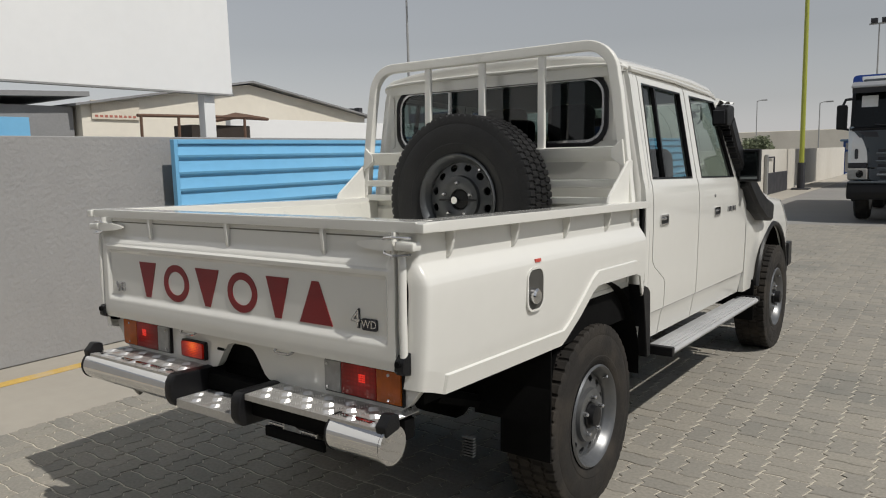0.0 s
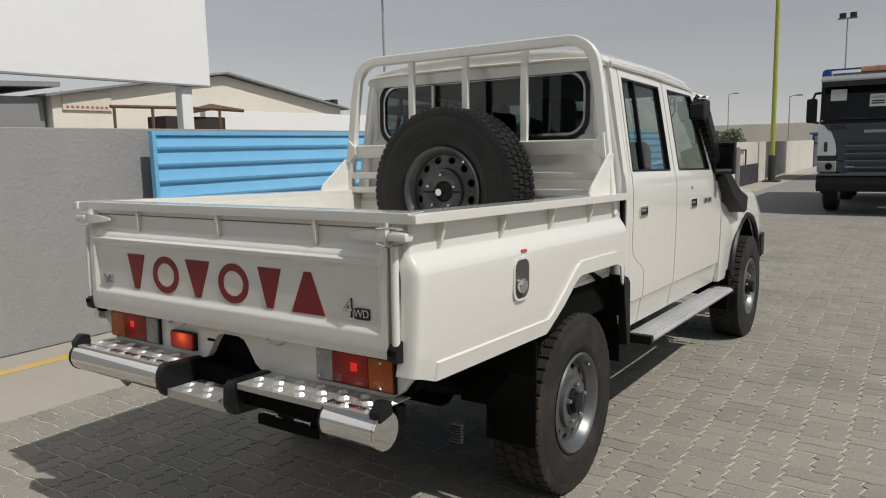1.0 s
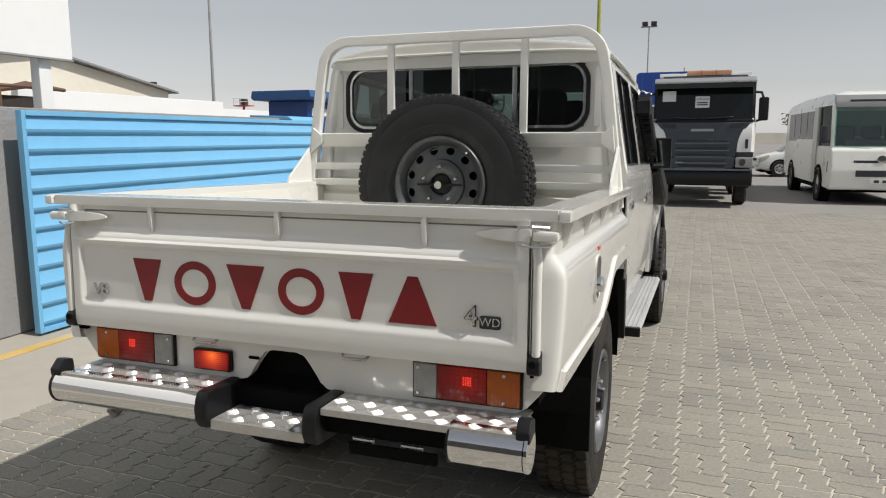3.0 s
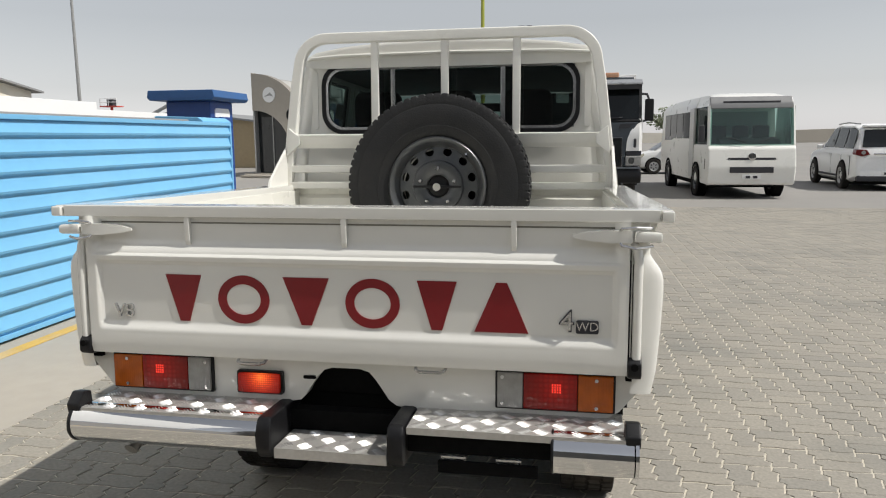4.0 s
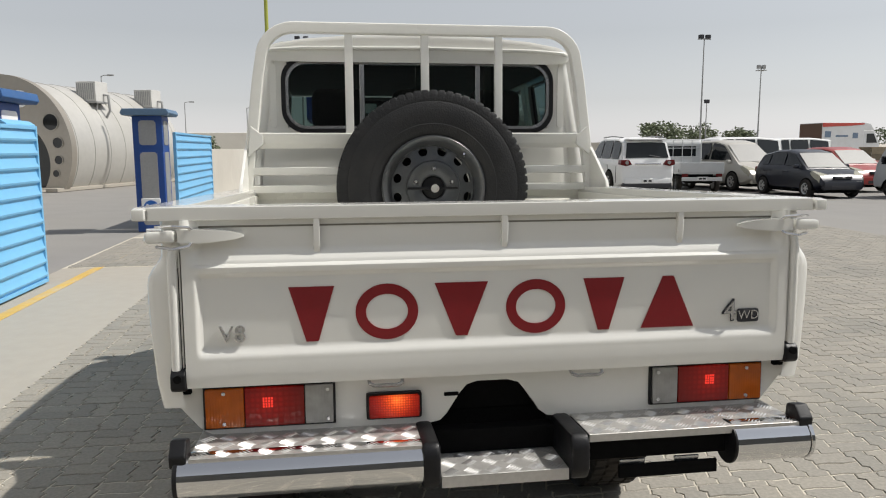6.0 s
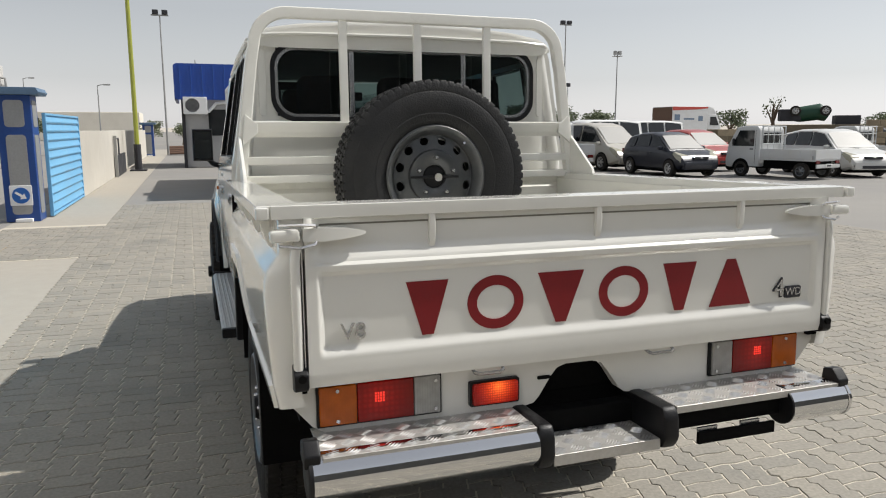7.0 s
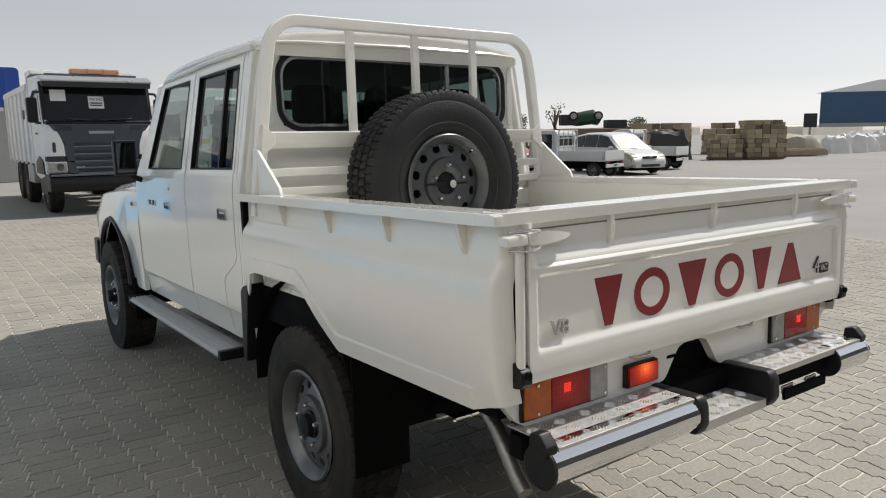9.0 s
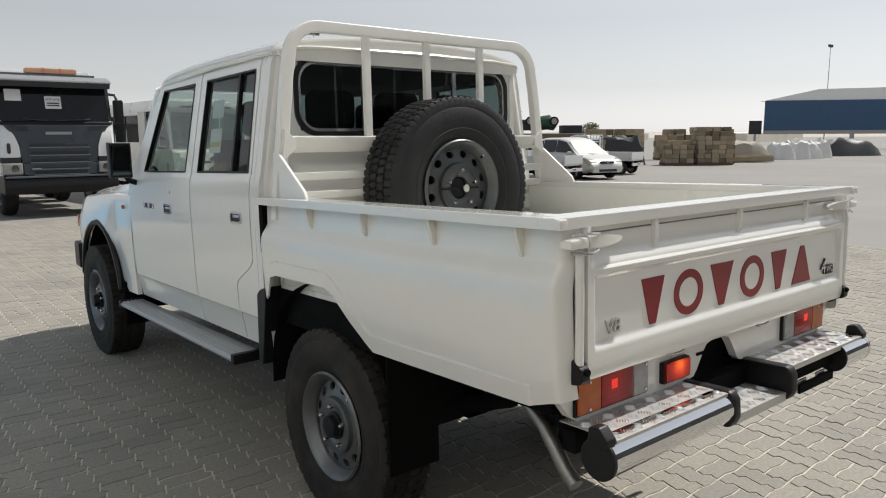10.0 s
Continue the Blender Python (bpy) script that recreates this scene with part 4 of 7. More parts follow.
sec = sec + [(-x, z) for x, z in reversed(sec[:-1])] + [(-0.70, 1.985), (0.70, 1.985)]
rings = []
for y, k, dz in ((1.735, 0.96, -0.028), (1.745, 0.985, -0.008), (1.78, 1, 0), (2.3, 1.0, 0.01), (2.8, 0.995, 0.012), (3.15, 0.985, 0.0), (3.28, 0.975, -0.015), (3.335, 0.96, -0.04)):
    rings.append([(x * k, y, z + dz * (1 if z > 2.0 else 0.6)) for x, z in sec])
part("roof", loft(rings), WHITE, truck)
part("rear_gutter", tube([(-0.752, 1.80, 2.0), (-0.745, 1.755, 2.008), (-0.71, 1.732, 2.020), (-0.55, 1.728, 2.030), (0, 1.728, 2.036), (0.55, 1.728, 2.030), (0.71, 1.732, 2.020), (0.745, 1.755, 2.008), (0.752, 1.80, 2.0)], 0.010, 8), WHITE, truck)
# black strip put in as the gutter's shadow on the cab back
part("gutter_shade_strip", box(-0.70, 0.70, 1.738, 1.76, 2.0, 2.012), BLACK_UNDER, truck, "black strip painted as the shade under the roof gutter")
part("headlining", box(-0.70, 0.70, 1.81, 3.25, 1.962, 1.980, 0.006), paint("teal_grey_lining", (0.10, 0.125, 0.125), 0.9, var=0.08, scale=8), truck, "grey roof lining")
for x in (-0.25, 0.25):
    part("roof_rib", tube([(x * 1.1, 1.79, 2.104), (x, 1.95, 2.112), (x * 0.98, 3.1, 2.10)], [0.004, 0.014, 0.004], 6, flat=0.5), WHITE, truck)
bm = bmesh.new()
bm.faces.new([bm.verts.new(p) for p in ((-0.77, 3.73, 1.43), (0.77, 3.73, 1.43), (0.72, 3.305, 1.955), (-0.72, 3.305, 1.955))])
part("windscreen", bm, GLASS_C, truck, "clear windscreen", smooth=0).visible_shadow = False
rings = []
for y, w, z in ((3.68, 0.80, 1.405), (3.8, 0.80, 1.405), (4.2, 0.79, 1.385), (4.8, 0.77, 1.345), (5.12, 0.745, 1.315), (5.2, 0.735, 1.28)):
    rings.append([(-w, y, z - 0.12), (-w, y, z - 0.05), (-w + 0.05, y, z - 0.008), (-0.35, y, z + 0.012), (0, y, z + 0.018), (0.35, y, z + 0.012), (w - 0.05, y, z - 0.008), (w, y, z - 0.05), (w, y, z - 0.12)])
part("bonnet", loft(rings), WHITE, truck)
part("grille", box(-0.72, 0.72, 5.16, 5.22, 0.88, 1.22, 0.01), BLACK_PL, truck, "black radiator grille")
for s in (-1, 1):
    part("headlamp", lathe([(0.10, 5.20), (0.10, 5.23), (0.07, 5.245), (0, 5.25)], 24, "y", (s * 0.56, 0, 1.06)), LENS_CLEAR, truck, "round headlamp")
part("front_bumper", prism([(-0.90, 5.05), (-0.88, 5.28), (-0.6, 5.36), (0.6, 5.36), (0.88, 5.28), (0.90, 5.05), (0.8, 5.05), (0.75, 5.2), (-0.75, 5.2), (-0.8, 5.05)], "z", 0.70, 0.90, 0.012), BLACK_PL, truck, "black front bumper")
part("cab_floor", box(-0.80, 0.80, 1.80, 3.75, 0.70, 0.74), SEAT, truck)
part("bulkhead", box(-0.78, 0.78, 3.66, 3.70, 0.72, 1.40), BLACK_UNDER, truck)
part("dashboard", prism([(3.30, 1.12), (3.33, 1.36), (3.45, 1.41), (3.68, 1.42), (3.68, 1.0), (3.35, 1.0)], "x", -0.77, 0.77, 0.02), SEAT, truck, "dark grey dashboard")
ring_pts = [(-0.38 + 0.185 * math.cos(a), 3.19 + 0.06 * math.sin(a), 1.33 + 0.175 * math.sin(a)) for a in [2 * math.pi * i / 20 for i in range(21)]]
part("steering_wheel", tube([(-0.38, 3.30, 1.27), (-0.38, 3.20, 1.33)], [0.03, 0.06], 10, tube(ring_pts, 0.016, 8)), SEAT, truck, "black steering wheel")


def car_seat(x, y, w, h, name="seat"):
    st = new(name)
    st.parent = truck
    part("cushion", box(x - w / 2, x + w / 2, y - 0.02, y + 0.5, 0.74, 1.02, 0.05, 3), SEAT, st)
    part("backrest", prism([(y, 0.98), (y - 0.14, 1.60), (y - 0.06, 1.66), (y + 0.03, 1.62), (y + 0.14, 1.0)], "x", x - w / 2, x + w / 2, 0.045, 3), SEAT, st)
    for hx in ([x] if w < 0.7 else [x - 0.4, x, x + 0.4]):
        part("headrest", box(hx - 0.13, hx + 0.13, y - 0.15, y - 0.05, 1.66, 1.86, 0.045, 3), SEAT, st)
    return tagged(st, "dark grey cloth seat")


car_seat(-0.38, 2.78, 0.54, 0.6, "front_seat")
car_seat(0.38, 2.78, 0.54, 0.6, "front_seat")
car_seat(0.0, 2.0, 1.35, 0.6, "rear_bench")
part("rear_mirror", box(-0.12, 0.12, 3.33, 3.36, 1.84, 1.90, 0.01), BLACK_PL, truck, "black inside mirror")
for z, h in ((1.63, 0.12), (1.79, 0.09)):
    st = part("window_sticker", prism([(-cab_x(z - h / 2) + 0.019, z - h / 2), (-cab_x(z - h / 2) + 0.021, z - h / 2), (-cab_x(z + h / 2) + 0.021, z + h / 2), (-cab_x(z + h / 2) + 0.019, z + h / 2)], "y", 2.30, 2.44), PAPER, truck, "white paper window sticker", smooth=0)
part("sticker_band", prism([(-cab_x(1.6) + 0.0165, 1.6), (-cab_x(1.6) + 0.018, 1.6), (-cab_x(1.625) + 0.018, 1.625), (-cab_x(1.625) + 0.0165, 1.625)], "y", 2.31, 2.43), paint("yellow_print", (0.6, 0.5, 0.15), 0.7), truck, "yellow print on the sticker", smooth=0)

# snorkel on the wing
SN = [(4.15, 1.21, 0.07, 0.055), (3.98, 1.23, 0.08, 0.058), (3.76, 1.32, 0.075, 0.056), (3.60, 1.45, 0.060, 0.050), (3.42, 1.67, 0.054, 0.046), (3.31, 1.83, 0.052, 0.044)]
rows = []
for k, (y, z, a, b) in enumerate(SN):
    q, p = SN[min(k + 1, 5)], SN[max(k - 1, 0)]
    d = Vector((0, q[0] - p[0], q[1] - p[1])).normalized()
    n = Vector((0, d.z, -d.y))
    x = 0.895 - 0.08 * smooth(1.2, 1.85, z)
    rows.append([(x + u * b, y + n.y * v * a, z + n.z * v * a) for u, v in ((-1, -0.7), (-0.7, -1), (0.7, -1), (1, -0.7), (1, 0.7), (0.7, 1), (-0.7, 1), (-1, 0.7))])
part("snorkel", loft(rows), BLACK_PL, truck, "black air snorkel")
part("snorkel_head", prism([(3.19, 1.795), (3.175, 1.90), (3.24, 1.93), (3.35, 1.93), (3.36, 1.81), (3.30, 1.79)], "x", 0.755, 0.855, 0.018), BLACK_PL, truck, "black snorkel head")
part("snorkel_grille", prism([(3.178, 1.81), (3.168, 1.89), (3.176, 1.895), (3.186, 1.81)], "x", 0.77, 0.84), INK, truck)
crinkle = random.Random(3)
g = [[(0.76 + 0.09 * i / 6, 3.23 + 0.12 * j / 5, 1.933 + crinkle.uniform(0, 0.02) + 0.012 * (i in (2, 3))) for j in range(6)] for i in range(7)]
part("snorkel_film", sheet(g, (0, 0, -0.003)), PAPER, truck, "crumpled white wrapping on the snorkel head")
bm = bmesh.new()
for i in range(10):
    t = i / 9
    y, z = 3.54 - 0.27 * t, 1.45 + 0.34 * t
    x = 0.895 - 0.08 * smooth(1.2, 1.85, z)
    prism([(y + 0.004, z - 0.016), (y - 0.022, z - 0.008), (y - 0.022, z + 0.012), (y + 0.0, z + 0.02)], "x", x - 0.03, x + 0.03, bm=bm)
part("snorkel_teeth", bm, BLACK_PL, truck)

# wheels and underside
for s in (1, -1):
    for y, z, x in ((1.29, 0.432, 0.72), (4.48, 0.522, 0.815)):
        road_wheel("wheel", truck, pose(s * x, y, z, 0, 0, 0 if s > 0 else 180), 0.408, 0.225, RIM_SILVER, 0.085 if y > 2 else 0.06, "steel road wheel with an all-terrain tyre")
    part("frame_rail", box(s * 0.42 - 0.04, s * 0.42 + 0.04, 0.12, 5.0, 0.66, 0.80, 0.01), BLACK_UNDER, truck)
    part("leaf_spring", tube([(s * 0.50, 0.55, 0.66), (s * 0.50, 0.9, 0.54), (s * 0.50, 1.29, 0.49), (s * 0.50, 1.7, 0.54), (s * 0.50, 2.05, 0.64)], 0.032, 6), BLACK_UNDER, truck)
part("rear_axle", tube([(-0.62, 1.29, 0.436), (-0.16, 1.29, 0.436), (-0.10, 1.29, 0.436), (0.10, 1.29, 0.436), (0.16, 1.29, 0.436), (0.62, 1.29, 0.436)], [0.05, 0.055, 0.15, 0.15, 0.055, 0.05], 14), BLACK_UNDER, truck)
part("front_axle", tube([(-0.62, 4.48, 0.53), (0.62, 4.48, 0.53)], 0.06, 12), BLACK_UNDER, truck)
part("fuel_tank", box(-0.36, 0.36, 0.20, 0.85, 0.60, 0.80, 0.04), BLACK_UNDER, truck)
part("exhaust_pipe", tube([(-0.655, 0.62, 0.80), (-0.675, 0.42, 0.792), (-0.69, 0.33, 0.780), (-0.70, 0.27, 0.760), (-0.712, 0.20, 0.715), (-0.722, 0.145, 0.66), (-0.73, 0.10, 0.615), (-0.737, 0.055, 0.585)], 0.0225, 12), PIPE, truck, "dull steel exhaust pipe")
part("silencer", tube([(-0.60, 1.15, 0.76), (-0.635, 0.85, 0.785), (-0.655, 0.60, 0.80)], [0.036, 0.04, 0.036], 14), PIPE, truck, "dull steel exhaust silencer")
part("pipe_hanger", box(-0.70, -0.655, 0.42, 0.47, 0.76, 0.85, 0.006), STEP_GREY, truck, "grey exhaust hanger")
for k in range(7):
    part("shackle_plate", box(0.625, 0.675, 0.545, 0.565, 0.452 + 0.011 * k, 0.457 + 0.011 * k, 0.001), RIM_GREY, truck, "ribbed grey bracket under the bed")
part("belly", box(-0.55, 0.55, 1.9, 4.9, 0.52, 0.70, 0.05), BLACK_UNDER, truck)
part("bed_underside", box(-0.80, 0.80, 0.09, 1.74, 0.80, 0.952), BLACK_UNDER, truck)
part("cross_member", box(-0.70, 0.70, 0.10, 0.16, 0.66, 0.80, 0.01), BLACK_UNDER, truck)


# ---- ground and setting ----
GROUND = paint("dusty_asphalt", (0.235, 0.225, 0.21), 0.85, var=0.08, scale=0.12, bump=0.2, bscale=60, dirt=(0.29, 0.27, 0.235), dirt_amt=0.7)
CONCRETE = paint("pale_concrete", (0.36, 0.33, 0.28), 0.85, var=0.07, scale=0.8, bump=0.15, bscale=90, dirt=(0.36, 0.33, 0.28), dirt_amt=0.5)
WALL_GREY = paint("grey_wall_paint", (0.28, 0.275, 0.27), 0.75, var=0.05, scale=0.9, bump=0.7, bscale=28, dirt=(0.34, 0.335, 0.32), dirt_amt=0.4)
WALL_SAND = paint("sandy_wall_paint", (0.56, 0.53, 0.47), 0.8, var=0.06, scale=0.5, dirt=(0.40, 0.36, 0.30), dirt_amt=0.4)
BLUE = paint("light_blue_metal", (0.165, 0.43, 0.68), 0.42, var=0.05, scale=1.2, dirt=(0.22, 0.47, 0.66), dirt_amt=0.35)
DEEP_BLUE = paint("deep_blue_metal", (0.015, 0.06, 0.24), 0.4, var=0.1, scale=2)
YELLOW = paint("worn_yellow_line", (0.55, 0.36, 0.09), 0.8, var=0.15, scale=6, dirt=(0.46, 0.41, 0.33), dirt_amt=0.8)
PANEL_WHITE = paint("white_panel", (0.78, 0.78, 0.77), 0.55, var=0.02, scale=1.0)
BEIGE = paint("beige_cladding", (0.76, 0.71, 0.61), 0.6, var=0.04, scale=0.6, dirt=(0.5, 0.44, 0.35), dirt_amt=0.3)
STEEL = paint("grey_steel", (0.34, 0.34, 0.33), 0.5, metal=0.4, var=0.1, scale=4)
RUST = paint("rusty_pipe", (0.13, 0.075, 0.05), 0.8, var=0.25, scale=12)
CLAD = paint("barrel_cladding", (0.50, 0.485, 0.45), 0.45, metal=0.25, var=0.06, scale=0.5, dirt=(0.40, 0.38, 0.33), dirt_amt=0.4)
FACADE = paint("facade_steel", (0.34, 0.31, 0.265), 0.4, metal=0.4, var=0.06, scale=0.7)
DARK_GLASS = paint("dark_glass", (0.012, 0.014, 0.015), 0.06, var=0.1, spec=0.4)
CARTON = paint("cardboard", (0.27, 0.22, 0.15), 0.9, var=0.25, scale=3, rand=0.45)
TARP = paint("black_tarpaulin", (0.03, 0.03, 0.032), 0.5, var=0.2, scale=3)
BAG = paint("white_sacks", (0.62, 0.62, 0.60), 0.7, var=0.1, scale=3)
LEAF = paint("dusty_foliage", (0.15, 0.175, 0.10), 0.8, var=0.4, scale=6)
BARK = paint("bark", (0.14, 0.10, 0.07), 0.9, var=0.2)
HAZE = paint("distant_sand", (0.46, 0.42, 0.36), 0.9, var=0.1, scale=0.02)
POLE_YELLOW = paint("yellow_pole_paint", (0.33, 0.35, 0.05), 0.5, var=0.1, scale=2)

bm = bmesh.new()
put(bm, [(-2500, -2500, -0.012), (2500, -2500, -0.012), (2500, 2500, -0.012), (-2500, 2500, -0.012)], [(0, 1, 2, 3)])
tagged(part("ground", bm, GROUND), "dusty grey asphalt yard reaching the horizon", "ground", kind="structure")
tagged(part("pavement", box(-3.9, -2.394, -9, 60, -0.03, -0.002), CONCRETE), "pale concrete strip beside the boundary wall", "pavement", kind="structure")
tagged(part("yellow_line", box(-3.52, -3.40, -9, 9.5, -0.001, 0.003), YELLOW), "worn yellow line painted on the concrete", "road marking", kind="structure")
w = tagged(part("wall_west", box(-4.12, -3.9, -9, 6.9, 0, 1.80, 0.012), WALL_GREY), "grey painted masonry boundary wall", "wall", kind="structure")
# unseen wall, added to darken chrome reflections and hold sky light off the tailgate
tagged(part("unseen_wall_south", box(-4.12, 22, -8.2, -8.0, 0, 4.2, 0.012), paint("unseen_wall_dark", (0.12, 0.12, 0.115), 0.85, var=0.08, scale=0.7, bump=0.3, bscale=30)), "plain dark wall added out of view to darken chrome and tailgate", "wall", kind="structure")
tagged(part("wall_north", box(-3.6, -3.4, 17.0, 44, 0, 1.52, 0.012), WALL_SAND), "sandy painted boundary wall beyond the gate", "wall", kind="structure")


def slatted_gate(m, length, height, label, n):
    """A gate leaf of horizontal pressed slats in a flat frame, along +y, facing +x."""
    g = thing("gate_leaf", label, "gate", m, "blue gate leaves")
    pitch = (height - 0.08) / n
    for i in range(n):
        z0 = 0.04 + i * pitch
        pr = [(-0.02, z0), (0.002, z0), (0.004, z0 + 0.012), (0.028, z0 + 0.03), (0.034, z0 + 0.05), (0.014, z0 + pitch * 0.62), (0.004, z0 + pitch * 0.92), (0.0, z0 + pitch), (-0.02, z0 + pitch)]
        part("slat", prism(pr, "y", 0.03, length - 0.03), BLUE, g, smooth=25)
    for y in (0.0, length - 0.04):
        part("post", box(-0.03, 0.03, y, y + 0.04, 0.0, height, 0.004), BLUE, g)
    part("top_rail", box(-0.03, 0.03, 0.04, length - 0.04, height - 0.04, height, 0.004), BLUE, g)
    part("bottom_rail", box(-0.03, 0.03, 0.04, length - 0.04, 0.0, 0.04, 0.004), BLUE, g)
    return g


slatted_gate(pose(-3.70, 2.33, 0.02), 4.62, 1.75, "light blue pressed-metal sliding gate leaf", 11)
slatted_gate(pose(-3.42, 12.8, 0.02), 4.1, 1.82, "light blue pressed-metal gate leaf beside a blue pier", 11)


def gate_pier(m, w, d, h, sign, label):
    """A blue gate pier with a flat cap and inset grey panels; its front looks to -y."""
    k = thing("gate_pier", label, "gate pier", m, "blue gate piers")
    part("shaft", box(-w / 2, w / 2, 0, d, 0, h, 0.015), DEEP_BLUE, k)
    part("cap", prism([(-w / 2 - 0.13, h), (-w / 2 - 0.16, h + 0.05), (-w / 2 - 0.12, h + 0.12), (w / 2 + 0.12, h + 0.12), (w / 2 + 0.16, h + 0.05), (w / 2 + 0.13, h)], "y", -0.16, d + 0.16, 0.01), paint("blue_cap", (0.10, 0.17, 0.26), 0.5, var=0.1), k, "flat grey-blue cap")
    for z0, z1 in ((h * 0.06, h * 0.69), (h * 0.75, h * 0.96)):
        part("inset_panel", prism(rounded(-w * 0.29, w * 0.29, z0, z1, 0.06), "y", -0.008, 0.01, 0.003), STEEL, k, "grey inset panel")
        part("inset_panel", prism([(y, z) for y, z in rounded(d * 0.18, d * 0.82, z0, z1, 0.06)], "x", w / 2 - 0.01, w / 2 + 0.008, 0.003), STEEL, k, "grey inset panel")
    if sign:
        part("sign_plate", box(-0.17, 0.17, -0.03, -0.012, 0.28, 0.62, 0.01), PANEL_WHITE, k, "white sign plate")
        part("sign_disc", lathe([(0.135, -0.036), (0.135, -0.03)], 24, "y", (0, 0, 0.45)), paint("sign_blue", (0.02, 0.12, 0.42), 0.4), k, "blue direction disc")
        a = part("sign_arrow", prism([(-0.10, -0.02), (0.02, -0.02), (0.02, -0.06), (0.10, 0), (0.02, 0.06), (0.02, 0.02), (-0.10, 0.02)], "y", -0.04, -0.036), PANEL_WHITE, k, "white arrow")
        a.matrix_basis = Matrix.Translation((0, 0, 0.45)) @ pose(0, 0, 0, 0, 35, 0)
    part("foot", box(-w * 0.2, w * 0.3, -0.10, 0.0, 0, 0.06, 0.01), PANEL_WHITE, k, "white kerb stone")
    return k


gate_pier(pose(-3.76, 12.2, 0), 0.52, 0.54, 2.12, True, "deep blue steel gate pier with a direction sign")
gate_pier(pose(-3.3, 45, 0), 0.6, 0.6, 1.84, False, "deep blue steel gate pier far along the wall")
kiosk = thing("guard_kiosk", "deep blue metal guard kiosk with a flat roof", "kiosk", pose(-5.0, 8.3, 0) @ Matrix.Scale(1.05, 4))
part("body", box(-0.34, 0.34, 0, 0.7, 0, 2.03, 0.02), DEEP_BLUE, kiosk)
part("roof", prism([(-0.47, 2.03), (-0.51, 2.07), (-0.49, 2.17), (0.49, 2.17), (0.51, 2.07), (0.47, 2.03)], "y", -0.2, 0.9, 0.01), paint("kiosk_roof_blue", (0.03, 0.10, 0.26), 0.5, var=0.1), kiosk)
part("window", prism([(y, z) for y, z in rounded(0.12, 0.58, 1.5, 1.93, 0.06)], "x", 0.335, 0.35, 0.004), PANEL_WHITE, kiosk, "pale window panel")
part("shelf", prism([(0.62, 1.60), (1.22, 1.60), (1.22, 1.70), (1.16, 1.74), (0.62, 1.76)], "y", -1.9, -1.2, 0.008), BLUE, kiosk, "light blue cover plate over the gate's end")
part("shelf_block", box(0.36, 0.50, 0.0, 0.3, 1.2, 1.80, 0.01), DEEP_BLUE, kiosk)

# billboard on posts behind the wall
bb = thing("billboard", "large blank white billboard on grey steel posts", "billboard", pose(-4.6, 0, 0))
part("board", box(-0.02, 0.04, -7.5, 3.72, 2.30, 6.2, 0.008), PANEL_WHITE, bb)
part("edge_trim", box(-0.03, 0.045, -7.5, 3.73, 2.285, 2.30), STEEL, bb, "grey metal edge")
for y in (-6.5, -1.8, 3.45):
    part("post", box(-0.13, -0.02, y - 0.07, y + 0.07, 0, 3.4, 0.008), PANEL_WHITE, bb, "pale square post")


def warehouse(name, label, m, length, depth, eave, ridge, wall_mat, roof_mat):
    """A shed along +y, its ridge along the same way unless turned."""
    w = thing(name, label, "warehouse", m)
    part("wall_shell", prism([(0, 0), (0, eave), (length / 2, ridge), (length, eave), (length, 0)], "x", -depth, 0), wall_mat, w, smooth=0)
    for s in (0, 1):
        a, b = ((-0.25, eave - 0.05), (length / 2, ridge + 0.04)) if not s else ((length / 2, ridge + 0.04), (length + 0.25, eave - 0.05))
        part("roof_sheet", prism([a, b, (b[0], b[1] + 0.06), (a[0], a[1] + 0.06)], "x", -depth - 0.2, 0.25), roof_mat, w, smooth=0)
    return w


ROOF_GREY = paint("grey_roof_sheet", (0.24, 0.24, 0.24), 0.6, var=0.1, scale=2)
wh = warehouse("warehouse", "beige clad warehouse with a low gable", pose(-16, 8.1, 0), 10.6, 18, 3.1, 3.92, BEIGE, ROOF_GREY)
FADED_RED = paint("faded_red_print", (0.42, 0.15, 0.11), 0.8)
sg = thing("wall_sign", "faded cream sign board on the warehouse", "sign", pose(-15.98, 9.0, 2.98))
part("board", box(-0.02, 0.04, -0.66, 0.66, -0.24, 0.24, 0.01), paint("faded_sign", (0.66, 0.60, 0.50), 0.8, var=0.1, scale=3), sg)
for k in range(9):
    part("print_bar", box(0.04, 0.045, -0.58 + 0.13 * k, -0.50 + 0.13 * k, -0.19, -0.13), FADED_RED, sg, "faded red print")
shed = thing("shed", "grey sheet-metal shed with a blue door", "shed", pose(-16.2, 1.5, 0))
part("wall_shell", box(-8, 0, 0, 6.5, 0, 3.05, 0.02), ROOF_GREY, shed)
part("roof", prism([(-0.3, 3.02), (6.8, 3.30), (6.8, 3.42), (-0.3, 3.14)], "x", -8.2, 0.3), ROOF_GREY, shed)
part("door", box(0.0, 0.05, 4.0, 5.4, 0, 2.75, 0.01), BLUE, shed, "light blue metal door")
tagged(part("parapet_wall", box(-13.2, -13.0, 10.3, 17.6, 0, 2.66, 0.01), PANEL_WHITE), "white rendered yard wall", "wall", kind="structure")
tagged(part("parapet_wall_low", box(-14.6, -14.4, 17.6, 27, 0, 2.55, 0.01), PANEL_WHITE), "white rendered yard wall", "wall", kind="structure")
can = thing("canopy_frame", "rusty pipe canopy frame with a sagging cover", "canopy", pose(-12, 7.2, 0))
for y in (0.0, 0.9, 1.8, 2.7):
    part("post", tube([(0, y, 0), (0, y + 0.03, 2.6)], 0.035, 6), RUST, can)
